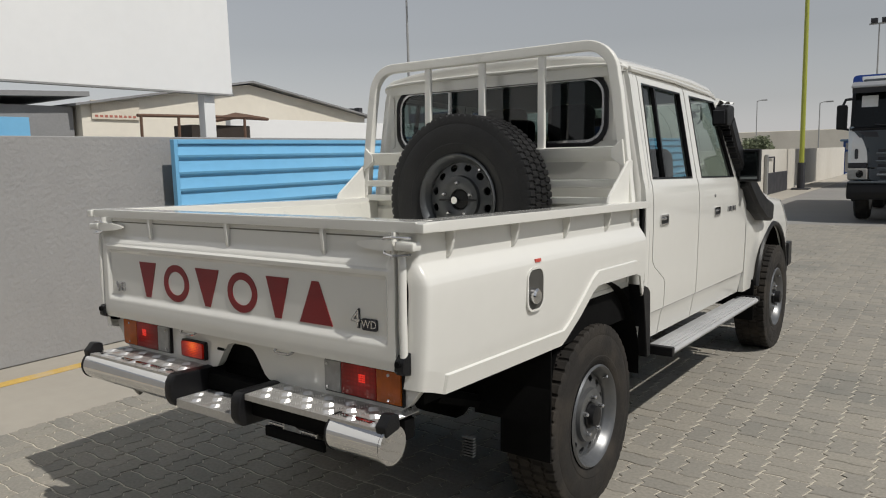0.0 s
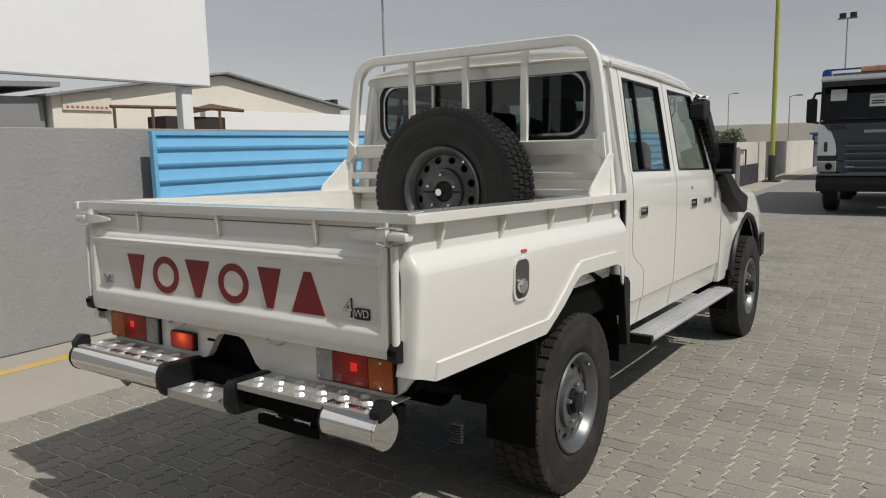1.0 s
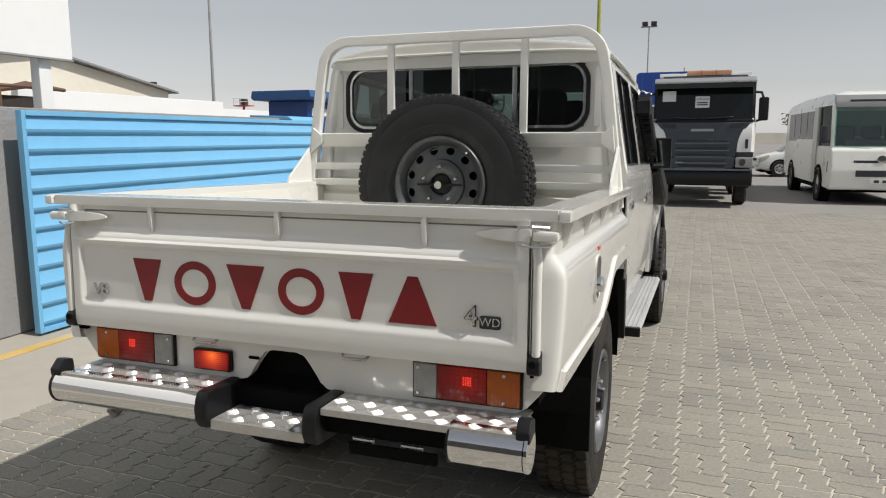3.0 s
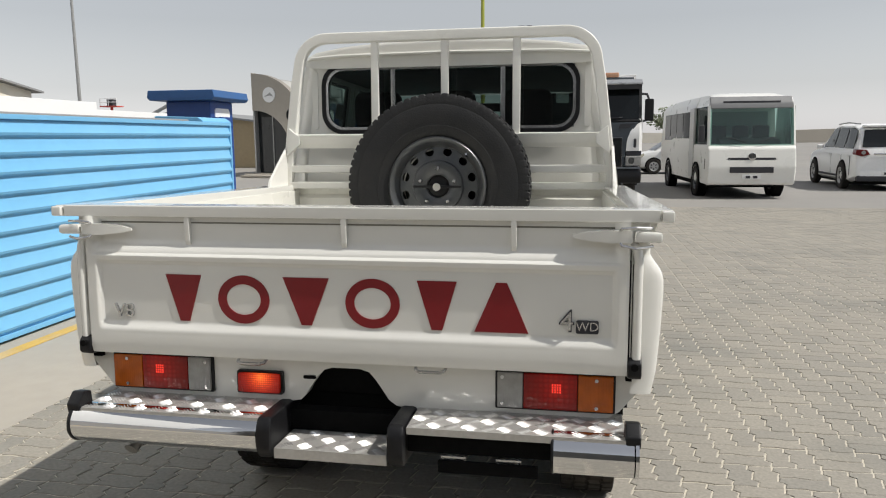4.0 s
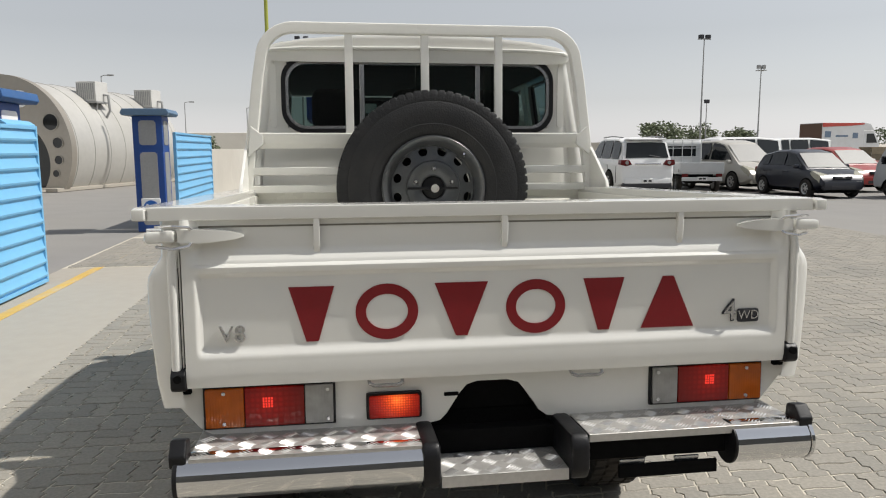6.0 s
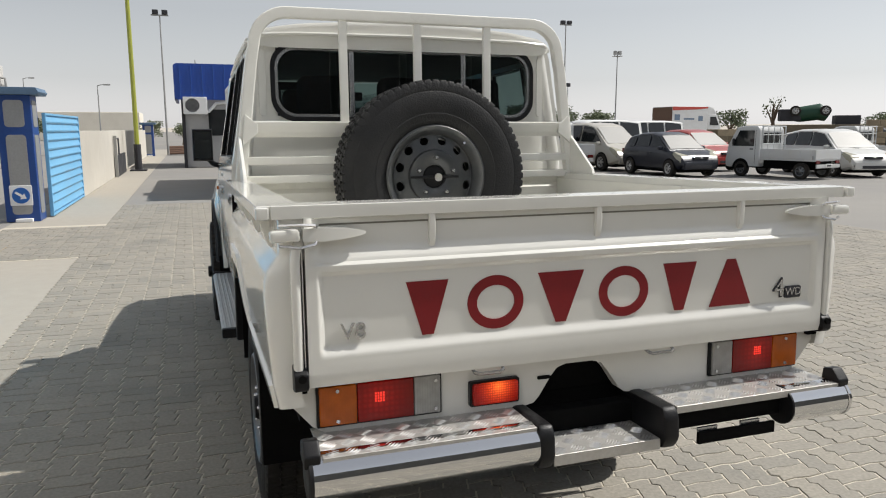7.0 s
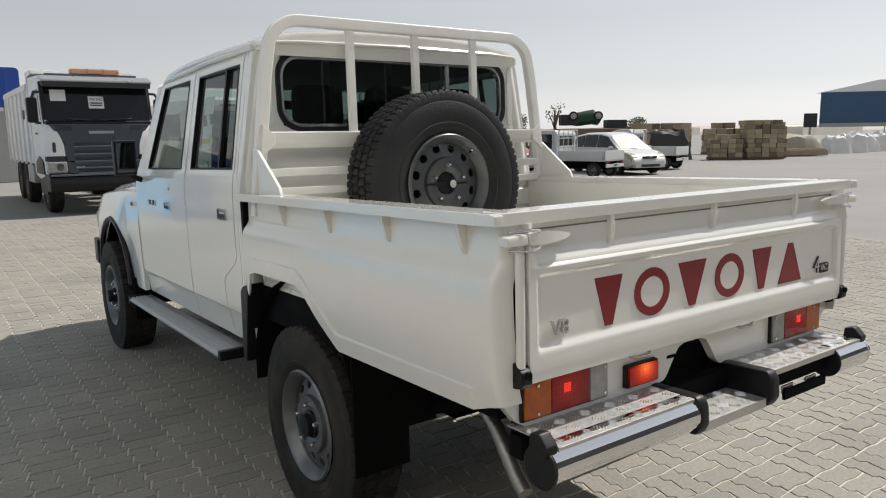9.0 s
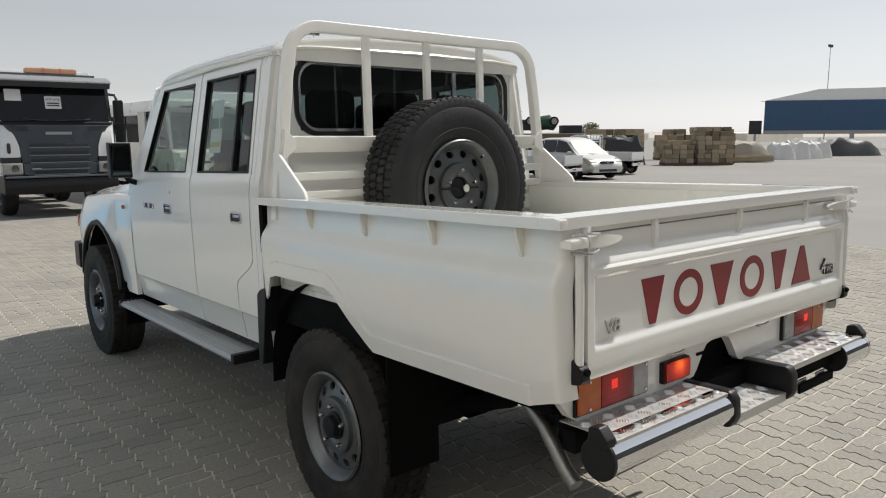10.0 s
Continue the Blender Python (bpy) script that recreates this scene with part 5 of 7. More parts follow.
part("top_pipe", tube([(0, -0.05, 2.58), (0, 2.8, 2.62)], 0.04, 6), RUST, can)
part("cover", tube([(-0.4, 1.9, 2.5), (-0.4, 2.8, 2.68), (-0.4, 3.8, 2.62)], [0.04, 0.08, 0.04], 8), RUST, can)
# solid box for an open container, its unlit inside put into the colour
part("open_container", box(-1.2, -0.5, 1.6, 3.3, 0, 2.45, 0.02), paint("container_inside_dark", (0.035, 0.026, 0.02), 0.8, var=0.2), can, "open container drawn as a solid box, its dark inside painted")


def lamp_post(m, h, head, label="tall grey lamp post", mat=STEEL, r=0.07):
    p = thing("street_lamp", label, "lamp post", m, "lamp posts round the yard")
    part("pole", tube([(0, 0, 0), (0, 0, h * 0.5), (0, 0, h)], [r, r * 0.75, r * 0.5], 8), mat, p)
    if head == "arm":
        part("arm", tube([(0, 0, h - 0.05), (0.25, 0, h + 0.05), (0.6, 0, h + 0.06)], 0.035, 6), mat, p)
        part("lamp_head", box(0.45, 1.0, -0.1, 0.1, h, h + 0.12, 0.03), STEEL, p)
    elif head == "flood":
        part("cross_arm", box(-0.5, 0.5, -0.04, 0.04, h - 0.05, h + 0.03), mat, p)
        for x in (-0.42, 0.12):
            part("floodlight", box(x, x + 0.34, -0.14, 0.14, h + 0.03, h + 0.30, 0.02), INK, p, "dark floodlight")
    elif head == "cage":
        for x in (-0.26, 0.26):
            part("cage_post", tube([(x, 0, h - 0.35), (x, 0, h + 0.1)], 0.02, 6), mat, p)
        part("cage_ring", box(-0.32, 0.32, -0.25, 0.25, h - 0.35, h - 0.31), mat, p)
        for x in (-0.2, 0.2):
            part("floodlight", box(x - 0.13, x + 0.13, -0.1, 0.1, h - 0.2, h + 0.08, 0.02), STEEL, p, "grey floodlight")
    elif head == "lone":
        part("floodlight", box(-0.22, 0.22, -0.12, 0.12, h - 0.05, h + 0.28, 0.03), INK, p, "dark floodlight")
    return p


lamp_post(pose(-20, 26.5, 0, 0, 0, 0), 9.2, "arm", r=0.09)
lamp_post(pose(-25, 28, 0), 4.0, "flood", "short pole with a dark floodlight")
lamp_post(pose(-0.3, 56, 0), 6.6, "")
lamp_post(pose(0.9, 60, 0), 5.6, "arm")
lamp_post(pose(-2.3, 47, 0), 8.4, "flood")
lamp_post(pose(27.0, 50, 0), 9.5, "flood", r=0.08)
lamp_post(pose(31.7, 50, 0), 7.6, "cage")
lamp_post(pose(32.8, 60, 0), 5.5, "lone")
lamp_post(pose(95, 40, 0), 12.5, "flood")
lamp_post(pose(-19, 62, 0), 7.5, "arm")
lamp_post(pose(-16, 80, 0), 6.5, "arm")
lamp_post(pose(-8, 66, 0), 5.2, "arm")
yp = thing("yellow_pole", "tall yellow-green painted steel pole by the wall", "pole", pose(-2.9, 28.3, 0))
part("shaft", tube([(0, 0, 0), (0, 0, 5), (0, 0, 11)], [0.09, 0.08, 0.06], 10), POLE_YELLOW, yp)
part("base_sleeve", tube([(0, 0, 0), (0, 0, 1.0)], 0.135, 10), INK, yp, "black base sleeve")
part("base_plate", box(-0.3, 0.3, -0.3, 0.3, 0, 0.05, 0.01), INK, yp)
dp = thing("dark_gate", "dark metal side gate with a pipe hoop", "gate", pose(-3.33, 24.5, 0))
part("panel", box(-0.02, 0.03, 0, 3.4, 0, 0.72, 0.01), INK, dp)
part("hoop", tube([(0, 0.2, 0.7), (0, 0.2, 1.25), (0, 1.2, 1.25), (0, 1.2, 0.7)], 0.03, 6), INK, dp)
part("post", box(-0.05, 0.05, -0.06, 0.06, 0, 1.35, 0.01), STEEL, dp)

# workshop and a boom lift seen over the gate
ws = thing("workshop", "ochre clad workshop with a low dark gable roof", "building", pose(-24.4, 36, 0))
part("wall_shell", prism([(0, 0), (0, 2.25), (3.4, 3.05), (10.4, 2.25), (10.4, 0)], "y", 0, 14), paint("ochre_cladding", (0.42, 0.33, 0.20), 0.7, var=0.08, scale=0.6), ws, smooth=0)
part("roof_sheet", prism([(-0.4, 2.16), (3.4, 3.06), (10.8, 2.16), (10.8, 2.26), (3.4, 3.17), (-0.4, 2.26)], "y", -0.3, 14.3), ROOF_GREY, ws, smooth=0)
lift = thing("boom_lift", "light blue boom lift with a raised work basket", "boom lift", pose(-20.4, 33.4, 0))
part("chassis", box(-0.8, 0.8, -0.6, 0.6, 0.0, 0.8, 0.05), BLUE, lift)
part("lower_boom", tube([(0, 0, 0.7), (-0.45, 0, 2.9)], 0.12, 8), BLUE, lift)
part("upper_boom", tube([(-0.45, 0, 2.9), (0.8, 0, 3.5)], 0.09, 8), STEEL, lift)
part("fly_arm", tube([(0.8, 0, 3.5), (1.25, 0, 2.9)], 0.07, 8), BLUE, lift)
part("basket", box(1.0, 1.7, -0.35, 0.35, 2.6, 2.95, 0.02), DEEP_BLUE, lift)
pick = thing("work_platform", "raised work platform with white rails on a red arm", "work platform", pose(-23.3, 33.6, 0))
part("arm", tube([(-0.2, 0, 0), (0, 0, 3.3)], 0.07, 6), INK_RED, pick, "red lifting arm")
part("deck", box(-0.5, 0.5, -0.3, 0.3, 3.3, 3.36, 0.01), INK_RED, pick)
part("control_box", box(-0.15, 0.2, -0.2, 0.2, 3.36, 3.7, 0.02), INK, pick)
for x in (-0.48, 0.0, 0.48):
    part("rail_post", tube([(x, -0.28, 3.36), (x, -0.28, 3.74)], 0.02, 5), PANEL_WHITE, pick)
for z in (3.55, 3.74):
    part("rail", tube([(-0.5, -0.28, z), (0.5, -0.28, z)], 0.02, 5), PANEL_WHITE, pick)

# barrel hall with a pierced steel screen
hall = thing("barrel_hall", "half-barrel metal hall with a pierced steel facade", "building", pose(-12.44, 27.16, 0, 0, 0, -16))
C0, R0 = 1.5, 2.6
LEAN = [radians(-34 + 124 * k / 28) for k in range(29)]
part("vault", loft([[(R0 * math.cos(a), 0.3 + 1.6 * i, C0 + R0 * math.sin(a)) for a in LEAN] + [(-0.25, 0.3 + 1.6 * i, C0 + R0 - 0.03), (-0.25, 0.3 + 1.6 * i, 0.05)] for i in range(6)]), CLAD, hall)
for i in range(8):
    part("vault_seam", tube([((R0 + 0.004) * math.cos(a), 0.6 + 1.05 * i, C0 + (R0 + 0.004) * math.sin(a)) for a in LEAN], 0.018, 6), CLAD, hall)
fo = [((R0 + 0.15) * math.cos(a), C0 + (R0 + 0.15) * math.sin(a)) for a in LEAN] + [(-0.05, C0 + R0 + 0.19)]
fi = [(1.86 * math.cos(a), 1.02 + 1.72 * math.sin(a)) for a in [radians(-36 + 126 * k / 28) for k in range(29)]] + [(-0.05, 2.74)]
bm = bmesh.new()
ring = []
for p, q in zip(fo, fi):
    ring.append([bm.verts.new((x, y, z)) for x, y, z in ((p[0], 0.0, p[1]), (q[0], 0.0, q[1]), (q[0], 0.3, q[1]), (p[0], 0.3, p[1]))])
for u, v in zip(ring, ring[1:]):
    for k in range(4):
        bm.faces.new((u[k], v[k], v[(k + 1) % 4], u[(k + 1) % 4]))
bm.faces.new(ring[0])
bm.faces.new(list(reversed(ring[-1])))
part("facade_screen", bm, FACADE, hall, "curved brown-grey steel screen")
for ang, r in ((27, 0.29), (7, 0.19), (-9, 0.155), (-22, 0.125)):
    cx, cz = 2.24 * math.cos(radians(ang)), C0 + 2.24 * math.sin(radians(ang))
    part("port_hole", lathe([(r, -0.012), (r, 0.02)], 24, "y", (cx, 0, cz)), DARK_GLASS, hall, "dark round opening")
    part("port_rim", lathe([(r + 0.03, -0.005), (r + 0.03, -0.03), (r, -0.03), (r, -0.005)], 24, "y", (cx, 0, cz)), FACADE, hall, "steel ring")
part("round_sign", lathe([(0.31, -0.04), (0.31, 0.0)], 24, "y", (0.86, 0, 3.36)), PANEL_WHITE, hall, "white round sign")
part("sign_mark", prism([(0.62, 3.28), (0.94, 3.46), (1.10, 3.28), (0.94, 3.33)], "y", -0.046, -0.04), STEEL, hall, "grey sign mark")
part("glazing", prism([(-0.05, 0.12)] + [(1.9 * math.cos(a), 1.02 + 1.76 * math.sin(a)) for a in [radians(-30 + 120 * k / 20) for k in range(21)]] + [(-0.05, 2.78)], "y", 0.24, 0.28), DARK_GLASS, hall, "dark glazed entrance", smooth=0)
part("mullion", box(-0.05, 0.03, 0.02, 0.3, 0.12, 2.74, 0.01), STEEL, hall, "grey door post")
part("mullion", box(0.80, 0.84, 0.20, 0.24, 0.12, 2.5), STEEL, hall)
part("plinth", box(-0.3, 2.35, -0.4, 8.6, 0, 0.14, 0.02), CONCRETE, hall)
part("step", box(0.0, 1.9, -1.0, -0.4, 0, 0.10, 0.02), CONCRETE, hall, "low concrete step")


def air_con(m, name="air_conditioner"):
    a = thing(name, "white outdoor air-conditioning unit on brackets", "air conditioner", m)
    part("casing", box(-0.42, 0.42, -0.16, 0.16, 0, 0.62, 0.02), PANEL_WHITE, a)
    part("fan_grille", lathe([(0.25, -0.168), (0.25, -0.16)], 24, "y", (-0.1, 0, 0.32)), INK, a, "dark fan grille")
    for i in range(5):
        r = 0.05 + 0.045 * i
        part("grille_ring", lathe([(r, -0.172), (r + 0.012, -0.172), (r + 0.012, -0.168), (r, -0.168)], 20, "y", (-0.1, 0, 0.32), caps=False), STEEL, a)
    for x in (-0.3, 0.3):
        part("bracket", box(x - 0.02, x + 0.02, -0.15, 0.2, -0.08, 0.0), STEEL, a)
    return a


UNIT_GREY = paint("pale_unit_grey", (0.55, 0.54, 0.51), 0.5, var=0.08, scale=2)
for y in (3.0, 7.2):
    u = thing("roof_unit", "pale boxed air-conditioning unit on the vault", "air conditioner", pose(-12.44, 27.16, 0, 0, 0, -16) @ pose(1.75, y, 3.42))
    part("casing", box(-0.42, 0.42, -0.42, 0.42, 0, 0.78, 0.03), UNIT_GREY, u)
    for k in range(9):
        part("louvre", box(-0.38 + 0.085 * k, -0.34 + 0.085 * k, -0.432, -0.42, 0.08, 0.70), STEEL, u)
    part("stand", box(-0.75, 0.48, -0.46, 0.46, -0.07, 0.0, 0.01), STEEL, u)
    for x in (-0.3, 0.4):
        part("stand_leg", tube([(x, -0.3, -0.07), (x - 0.1, -0.3, -0.6)], 0.025, 6), STEEL, u)
    part("duct", tube([(0.3, 0.1, 0.3), (0.62, 0.1, 0.25), (0.66, 0.1, -0.35), (0.45, 0.1, -0.7)], 0.05, 8), STEEL, u)

# gate office with blue roof panels
office = thing("gate_office", "small grey office with a blue ribbed metal fascia", "building", pose(-1.2, 30.0, 0) @ Matrix.Diagonal((1.3, 1.3, 1.18, 1.0)))
part("wall_shell", box(0, 1.85, 0, 3.4, 0, 2.45, 0.02), paint("office_grey", (0.31, 0.31, 0.31), 0.7, var=0.05, scale=1), office)
part("fascia", prism(rounded(-0.22, 1.95, 2.32, 3.52, 0.12), "y", -0.25, -0.15), paint("fascia_blue", (0.01, 0.06, 0.33), 0.35, var=0.06, scale=1), office, "bright blue fascia")
part("fascia_return", box(-0.22, -0.12, -0.15, 3.6, 2.32, 3.45, 0.01), DEEP_BLUE, office)
for k in range(6):
    part("fascia_rib", box(-0.05 + 0.33 * k, -0.02 + 0.33 * k, -0.27, -0.25, 2.34, 3.48), paint("fascia_rib_blue", (0.02, 0.09, 0.40), 0.35) if k == 0 else bpy.data.materials["fascia_rib_blue"], office)
part("window", box(0.75, 1.3, -0.02, 0.01, 1.1, 2.0, 0.01), DARK_GLASS, office, "dark office window")
part("corner_post", box(-0.04, 0.06, -0.06, 0.06, 0, 2.35, 0.01), INK, office)
air_con(pose(-0.72, 29.76, 2.16) @ Matrix.Scale(1.1, 4))
part("conduit", tube([(0.75, -0.08, 1.9), (1.0, -0.1, 2.2), (1.5, -0.08, 2.25)], 0.05, 8), PANEL_WHITE, office)

# distance
backs = random.Random(5)
tagged(part("distant_building", box(-30, -8, 120, 130, 0, 4.2, 0.1), BEIGE), "low pale building far off", "building")
for x0, x1, y, h in ((-60, -40, 140, 6), (-2, 30, 160, 4.5), (40, 75, 150, 5.5), (80, 140, 170, 5), (150, 230, 160, 6), (170, 200, 90, 5)):
    tagged(part("distant_shed", prism([(x0, 0), (x0, h * 0.42), ((x0 + x1) / 2, h * 0.5), (x1, h * 0.42), (x1, 0)], "y", y, y + 12), BEIGE if x0 % 4 else HAZE), "low pale shed in the hazy distance", "building")
hill = []
for i in range(61):
    x = -300 + 1200 * i / 60
    hill.append([(x, 520 - 0.35 * x, -1), (x, 540 - 0.35 * x, 3 + 2 * noise.noise((x * 0.012, 3, 0)) + 2 * smooth(200, 600, x)), (x, 600 - 0.35 * x, -1)])
tagged(part("backdrop", loft(hill, closed=False), HAZE), "low sandy rise on the horizon", "hills", kind="structure")


def tree(m, h, spread, seed, label="dusty green tree standing in the distance", n=1300):
    rng = random.Random(seed)
    t = thing("tree", label, "tree", m, "trees in the distance")
    bm = tube([(0, 0, 0), (0.05 * h, 0, h * 0.3), (0.02 * h, 0.03, h * 0.6)], [0.05 * h, 0.04 * h, 0.015 * h], 7)
    tips = []
    for k in range(9):
        a, e = rng.uniform(0, 6.28), rng.uniform(0.3, 1.1)
        p0 = Vector((0.04 * h, 0, h * rng.uniform(0.25, 0.5)))
        p1 = p0 + Vector((math.cos(a) * spread * e * 0.7, math.sin(a) * spread * e * 0.7, h * rng.uniform(0.2, 0.45)))
        tube([p0, p0.lerp(p1, 0.5) + Vector((0, 0, 0.04 * h)), p1], [0.02 * h, 0.014 * h, 0.006 * h], 5, bm)
        tips.append(p1)
    part("trunk", bm, BARK, t)
    bm = bmesh.new()
    for k in range(n):
        c = rng.choice(tips) + Vector((max(-1.6, min(1.6, rng.gauss(0, 1))) * 0.2 * spread, max(-1.6, min(1.6, rng.gauss(0, 1))) * 0.2 * spread, max(-1.5, min(1.5, rng.gauss(0, 1))) * 0.075 * h))
        c.z = max(c.z, h * 0.22)
        s = rng.uniform(0.02, 0.05) * h
        d1 = Vector((rng.gauss(0, 1), rng.gauss(0, 1), rng.gauss(0, 0.6))).normalized() * s
        d2 = d1.cross(Vector((rng.gauss(0, 1), rng.gauss(0, 1), rng.gauss(0, 1)))).normalized() * s * 0.5
        put(bm, [c - d1, c + d2, c + d1, c - d2], [(0, 1, 2, 3)])
    part("crown", bm, LEAF, t, smooth=0)
    return t


for i, (x, y, h, sp) in enumerate(((-4.5, 75, 2.4, 1.3), (-1.6, 78, 2.2, 1.2), (2.5, 90, 3.0, 2.0), (27.6, 58, 4.3, 2.3), (33, 62, 3.7, 1.9), (37.2, 62, 3.7, 1.6), (47.5, 55, 3.3, 1.8), (58, 48, 3.0, 1.7), (-9, 48, 2.8, 1.2), (-14, 72, 2.8, 1.4), (10, 70, 4.2, 2.5))):
    tree(pose(x, y, 0, 0, 0, 40 * i), h, sp, 20 + i)


# ---- other vehicles ----
CAR_RIM = paint("car_rim_silver", (0.50, 0.50, 0.49), 0.35, metal=0.3, var=0.06, dirt=(0.3, 0.27, 0.22), dirt_amt=0.3)


def car_wheel(parent, m, R=0.31, width=0.2, rim=None):
    w = new("wheel")
    w.parent, w.matrix_basis = parent, m
    part("tyre", lathe([(R * 0.62, -width / 2), (R * 0.92, -width / 2), (R, -width * 0.36), (R, width * 0.36), (R * 0.92, width / 2), (R * 0.62, width / 2)], 28, "x", caps=False), RUBBER, w)
    part("rim", lathe([(R * 0.63, -width / 2), (R * 0.63, width * 0.46), (R * 0.56, width * 0.42), (R * 0.5, width * 0.2), (R * 0.2, width * 0.32), (0, width * 0.34)], 28, "x"), rim or RIM_SILVER, w)
    for k in range(6):
        a = 2 * math.pi * k / 6
        q = part("rim_slot", box(width * 0.24, width * 0.335, -R * 0.07, R * 0.07, R * 0.24, R * 0.46), INK, w)
        q.matrix_basis = pose(0, 0, 0, math.degrees(a), 0, 0)
    return w


def plate(parent, x, y, z, wd=0.4, sign=-1):
    part("number_plate", box(x - wd / 2, x + wd / 2, y - 0.008, y + 0.008, z - 0.055, z + 0.055, 0.004), PAPER, parent, "white number plate")
    for k in (-1, 1):
        part("plate_bar", box(x + k * wd * 0.2 - 0.05, x + k * wd * 0.2 + 0.05, y + sign * 0.012 - 0.003, y + sign * 0.012 + 0.003, z - 0.03, z + 0.03), INK, parent)


def car(name, label, m, col, L, W, belt, roof, panes, wheels, R=0.31, cowl=None, nose=0.66, category="car", dusty=0.0, lamps=True, screen=None, tail_glass=True):
    """A closed car along +y (its nose). belt: (y, height) of bonnet and shoulder; roof: (y, height) from the tail to the foot of the
    windscreen, starting and ending on the belt; panes: side windows as (foot rear, foot front, head rear, head front)."""
    c = thing(name, label, category, m, "parked cars" if category == "car" else "parked vans")
    body = paint(name + "_paint", col, 0.36, var=0.03, scale=2, coat=0.25 * (1 - dusty), dirt=(0.42, 0.38, 0.31), dirt_amt=0.75 * dusty)
    h = W / 2
    zb = lambda y: float(np.interp(y, [p[0] for p in belt], [p[1] for p in belt]))
    zr = lambda y: max(zb(y), float(np.interp(y, [p[0] for p in roof], [p[1] for p in roof]))) if roof[0][0] <= y <= roof[-1][0] else zb(y)
    end = lambda y: 0.84 + 0.16 * math.sqrt(max(0.0, 1 - (1 - min(1.0, min(y + L / 2, L / 2 - y) / 0.5)) ** 2))
    lean = lambda y: min(1.0, (zr(y) - zb(y)) / 0.5)
    gw = lambda y: h * (0.92 - 0.16 * lean(y))
    ys = sorted({round(v, 3) for v in [-L / 2 + L * i / 30 for i in range(31)] + [p[0] for p in roof] + [-L / 2 + 0.03, L / 2 - 0.03]})
    rings = []
    for y in ys:
        k, b, r = end(y), zb(y), zr(y)
        e = min(y + L / 2, L / 2 - y)
        zl = 0.22 + 0.12 * (1 - smooth(0, 0.45, e))
        half = [(0.84 * h * k, zl), (0.97 * h * k, zl + 0.08), (h * k, zl + 0.42 * (b - zl)), (0.99 * h * k, b - 0.16), (0.955 * h * k, b - 0.03), (0.925 * h * k, b),
                (gw(y) * k + 0.012 * lean(y), b + 0.55 * (r - b)), (gw(y) * k, r - 0.05 * lean(y)), (gw(y) * 0.86 * k, r + 0.004), (gw(y) * 0.45 * k, r + 0.018)]
        rings.append([(x, y, z) for x, z in half] + [(-x, y, z) for x, z in reversed(half)])
    part("body", loft(rings), body, c, smooth=42)
    sx = lambda y, z: float(np.interp(z, [zb(y), zb(y) + 0.55 * (zr(y) - zb(y)), max(zr(y) - 0.05 * lean(y), zb(y) + 0.01)], [0.925 * h * end(y), gw(y) * end(y) + 0.012 * lean(y), gw(y) * end(y)])) + 0.006
    for a, b, edge in ((roof[-2], roof[-1], 1), (roof[0], roof[1], -1)):
        if edge < 0 and not tail_glass:
            continue
        rows = []
        for t in (0.08, 0.35, 0.65, 0.93):
            y, z = a[0] + (b[0] - a[0]) * t, a[1] + (b[1] - a[1]) * t
            n = Vector((0, -(b[1] - a[1]) * (1 if b[0] > a[0] else -1), abs(b[0] - a[0]))).normalized() * 0.016
            w = gw(y) * 0.90 * end(y)
            rows.append([(x * w, y + n.y, z + n.z + 0.014 * (1 - abs(x))) for x in (-1, -0.5, 0, 0.5, 1)])
        part("windscreen" if edge > 0 else "rear_glass", loft(rows, closed=False), (screen or DARK_GLASS) if edge > 0 else DARK_GLASS, c, "dusty windscreen" if edge > 0 and screen else "dark glass")
        if edge > 0:
            part("wiper", tube([(-0.05, b[0] - 0.02, b[1] + 0.03), (h * 0.55, b[0] - 0.10, b[1] + 0.07)], 0.012, 5), INK, c)
    for s in (-1, 1):
        for f0, f1, h0, h1 in panes:
            pts = []
            for y, top in ((f0, 0), (0.5 * (f0 + f1), 0), (f1, 0), (h1, 1), (0.5 * (h0 + h1), 1), (h0, 1)):
                z = zr(y) - 0.085 if top else zb(y) + 0.035
                pts.append((s * sx(y, z), y, max(z, zb(y) + 0.05)))
            bm = bmesh.new()
            A = [bm.verts.new(p) for p in pts]
            B = [bm.verts.new((p[0] - s * 0.02, p[1], p[2])) for p in pts]
            bm.faces.new(A)
            bm.faces.new(list(reversed(B)))
            for i in range(6):
                bm.faces.new((A[i], A[(i + 1) % 6], B[(i + 1) % 6], B[i]))
            part("side_window", bm, DARK_GLASS, c, "dark side window", smooth=0)
            part("door_seam", box(s * h * 0.99 - 0.008, s * h * 0.99 + 0.006, f0 - 0.045, f0 - 0.035, 0.42, zb(f0) - 0.14), INK, c, "dark door joint")
            part("door_handle", box(s * h - 0.018, s * h + 0.012, f0 + 0.06, f0 + 0.22, zb(f0) - 0.16, zb(f0) - 0.125, 0.008), body, c)
        for y in wheels:
            car_wheel(c, pose(s * (h - 0.055), y, R, 0, 0, 0 if s > 0 else 180), R, rim=CAR_RIM)
            rim_line = [radians(a) for a in range(-8, 189, 14)]
            arch = [(y + R * 1.15 * math.cos(a), R + 0.01 + R * 1.15 * math.sin(a)) for a in rim_line] + [(y + R * 0.96 * math.cos(a), R + 0.01 + R * 0.96 * math.sin(a)) for a in reversed(rim_line)]
            bm = bmesh.new()
            n = len(rim_line)
            A = [bm.verts.new((s * (h + 0.004), p[0], p[1])) for p in arch]
            B = [bm.verts.new((s * (h - 0.30), p[0], p[1])) for p in arch]
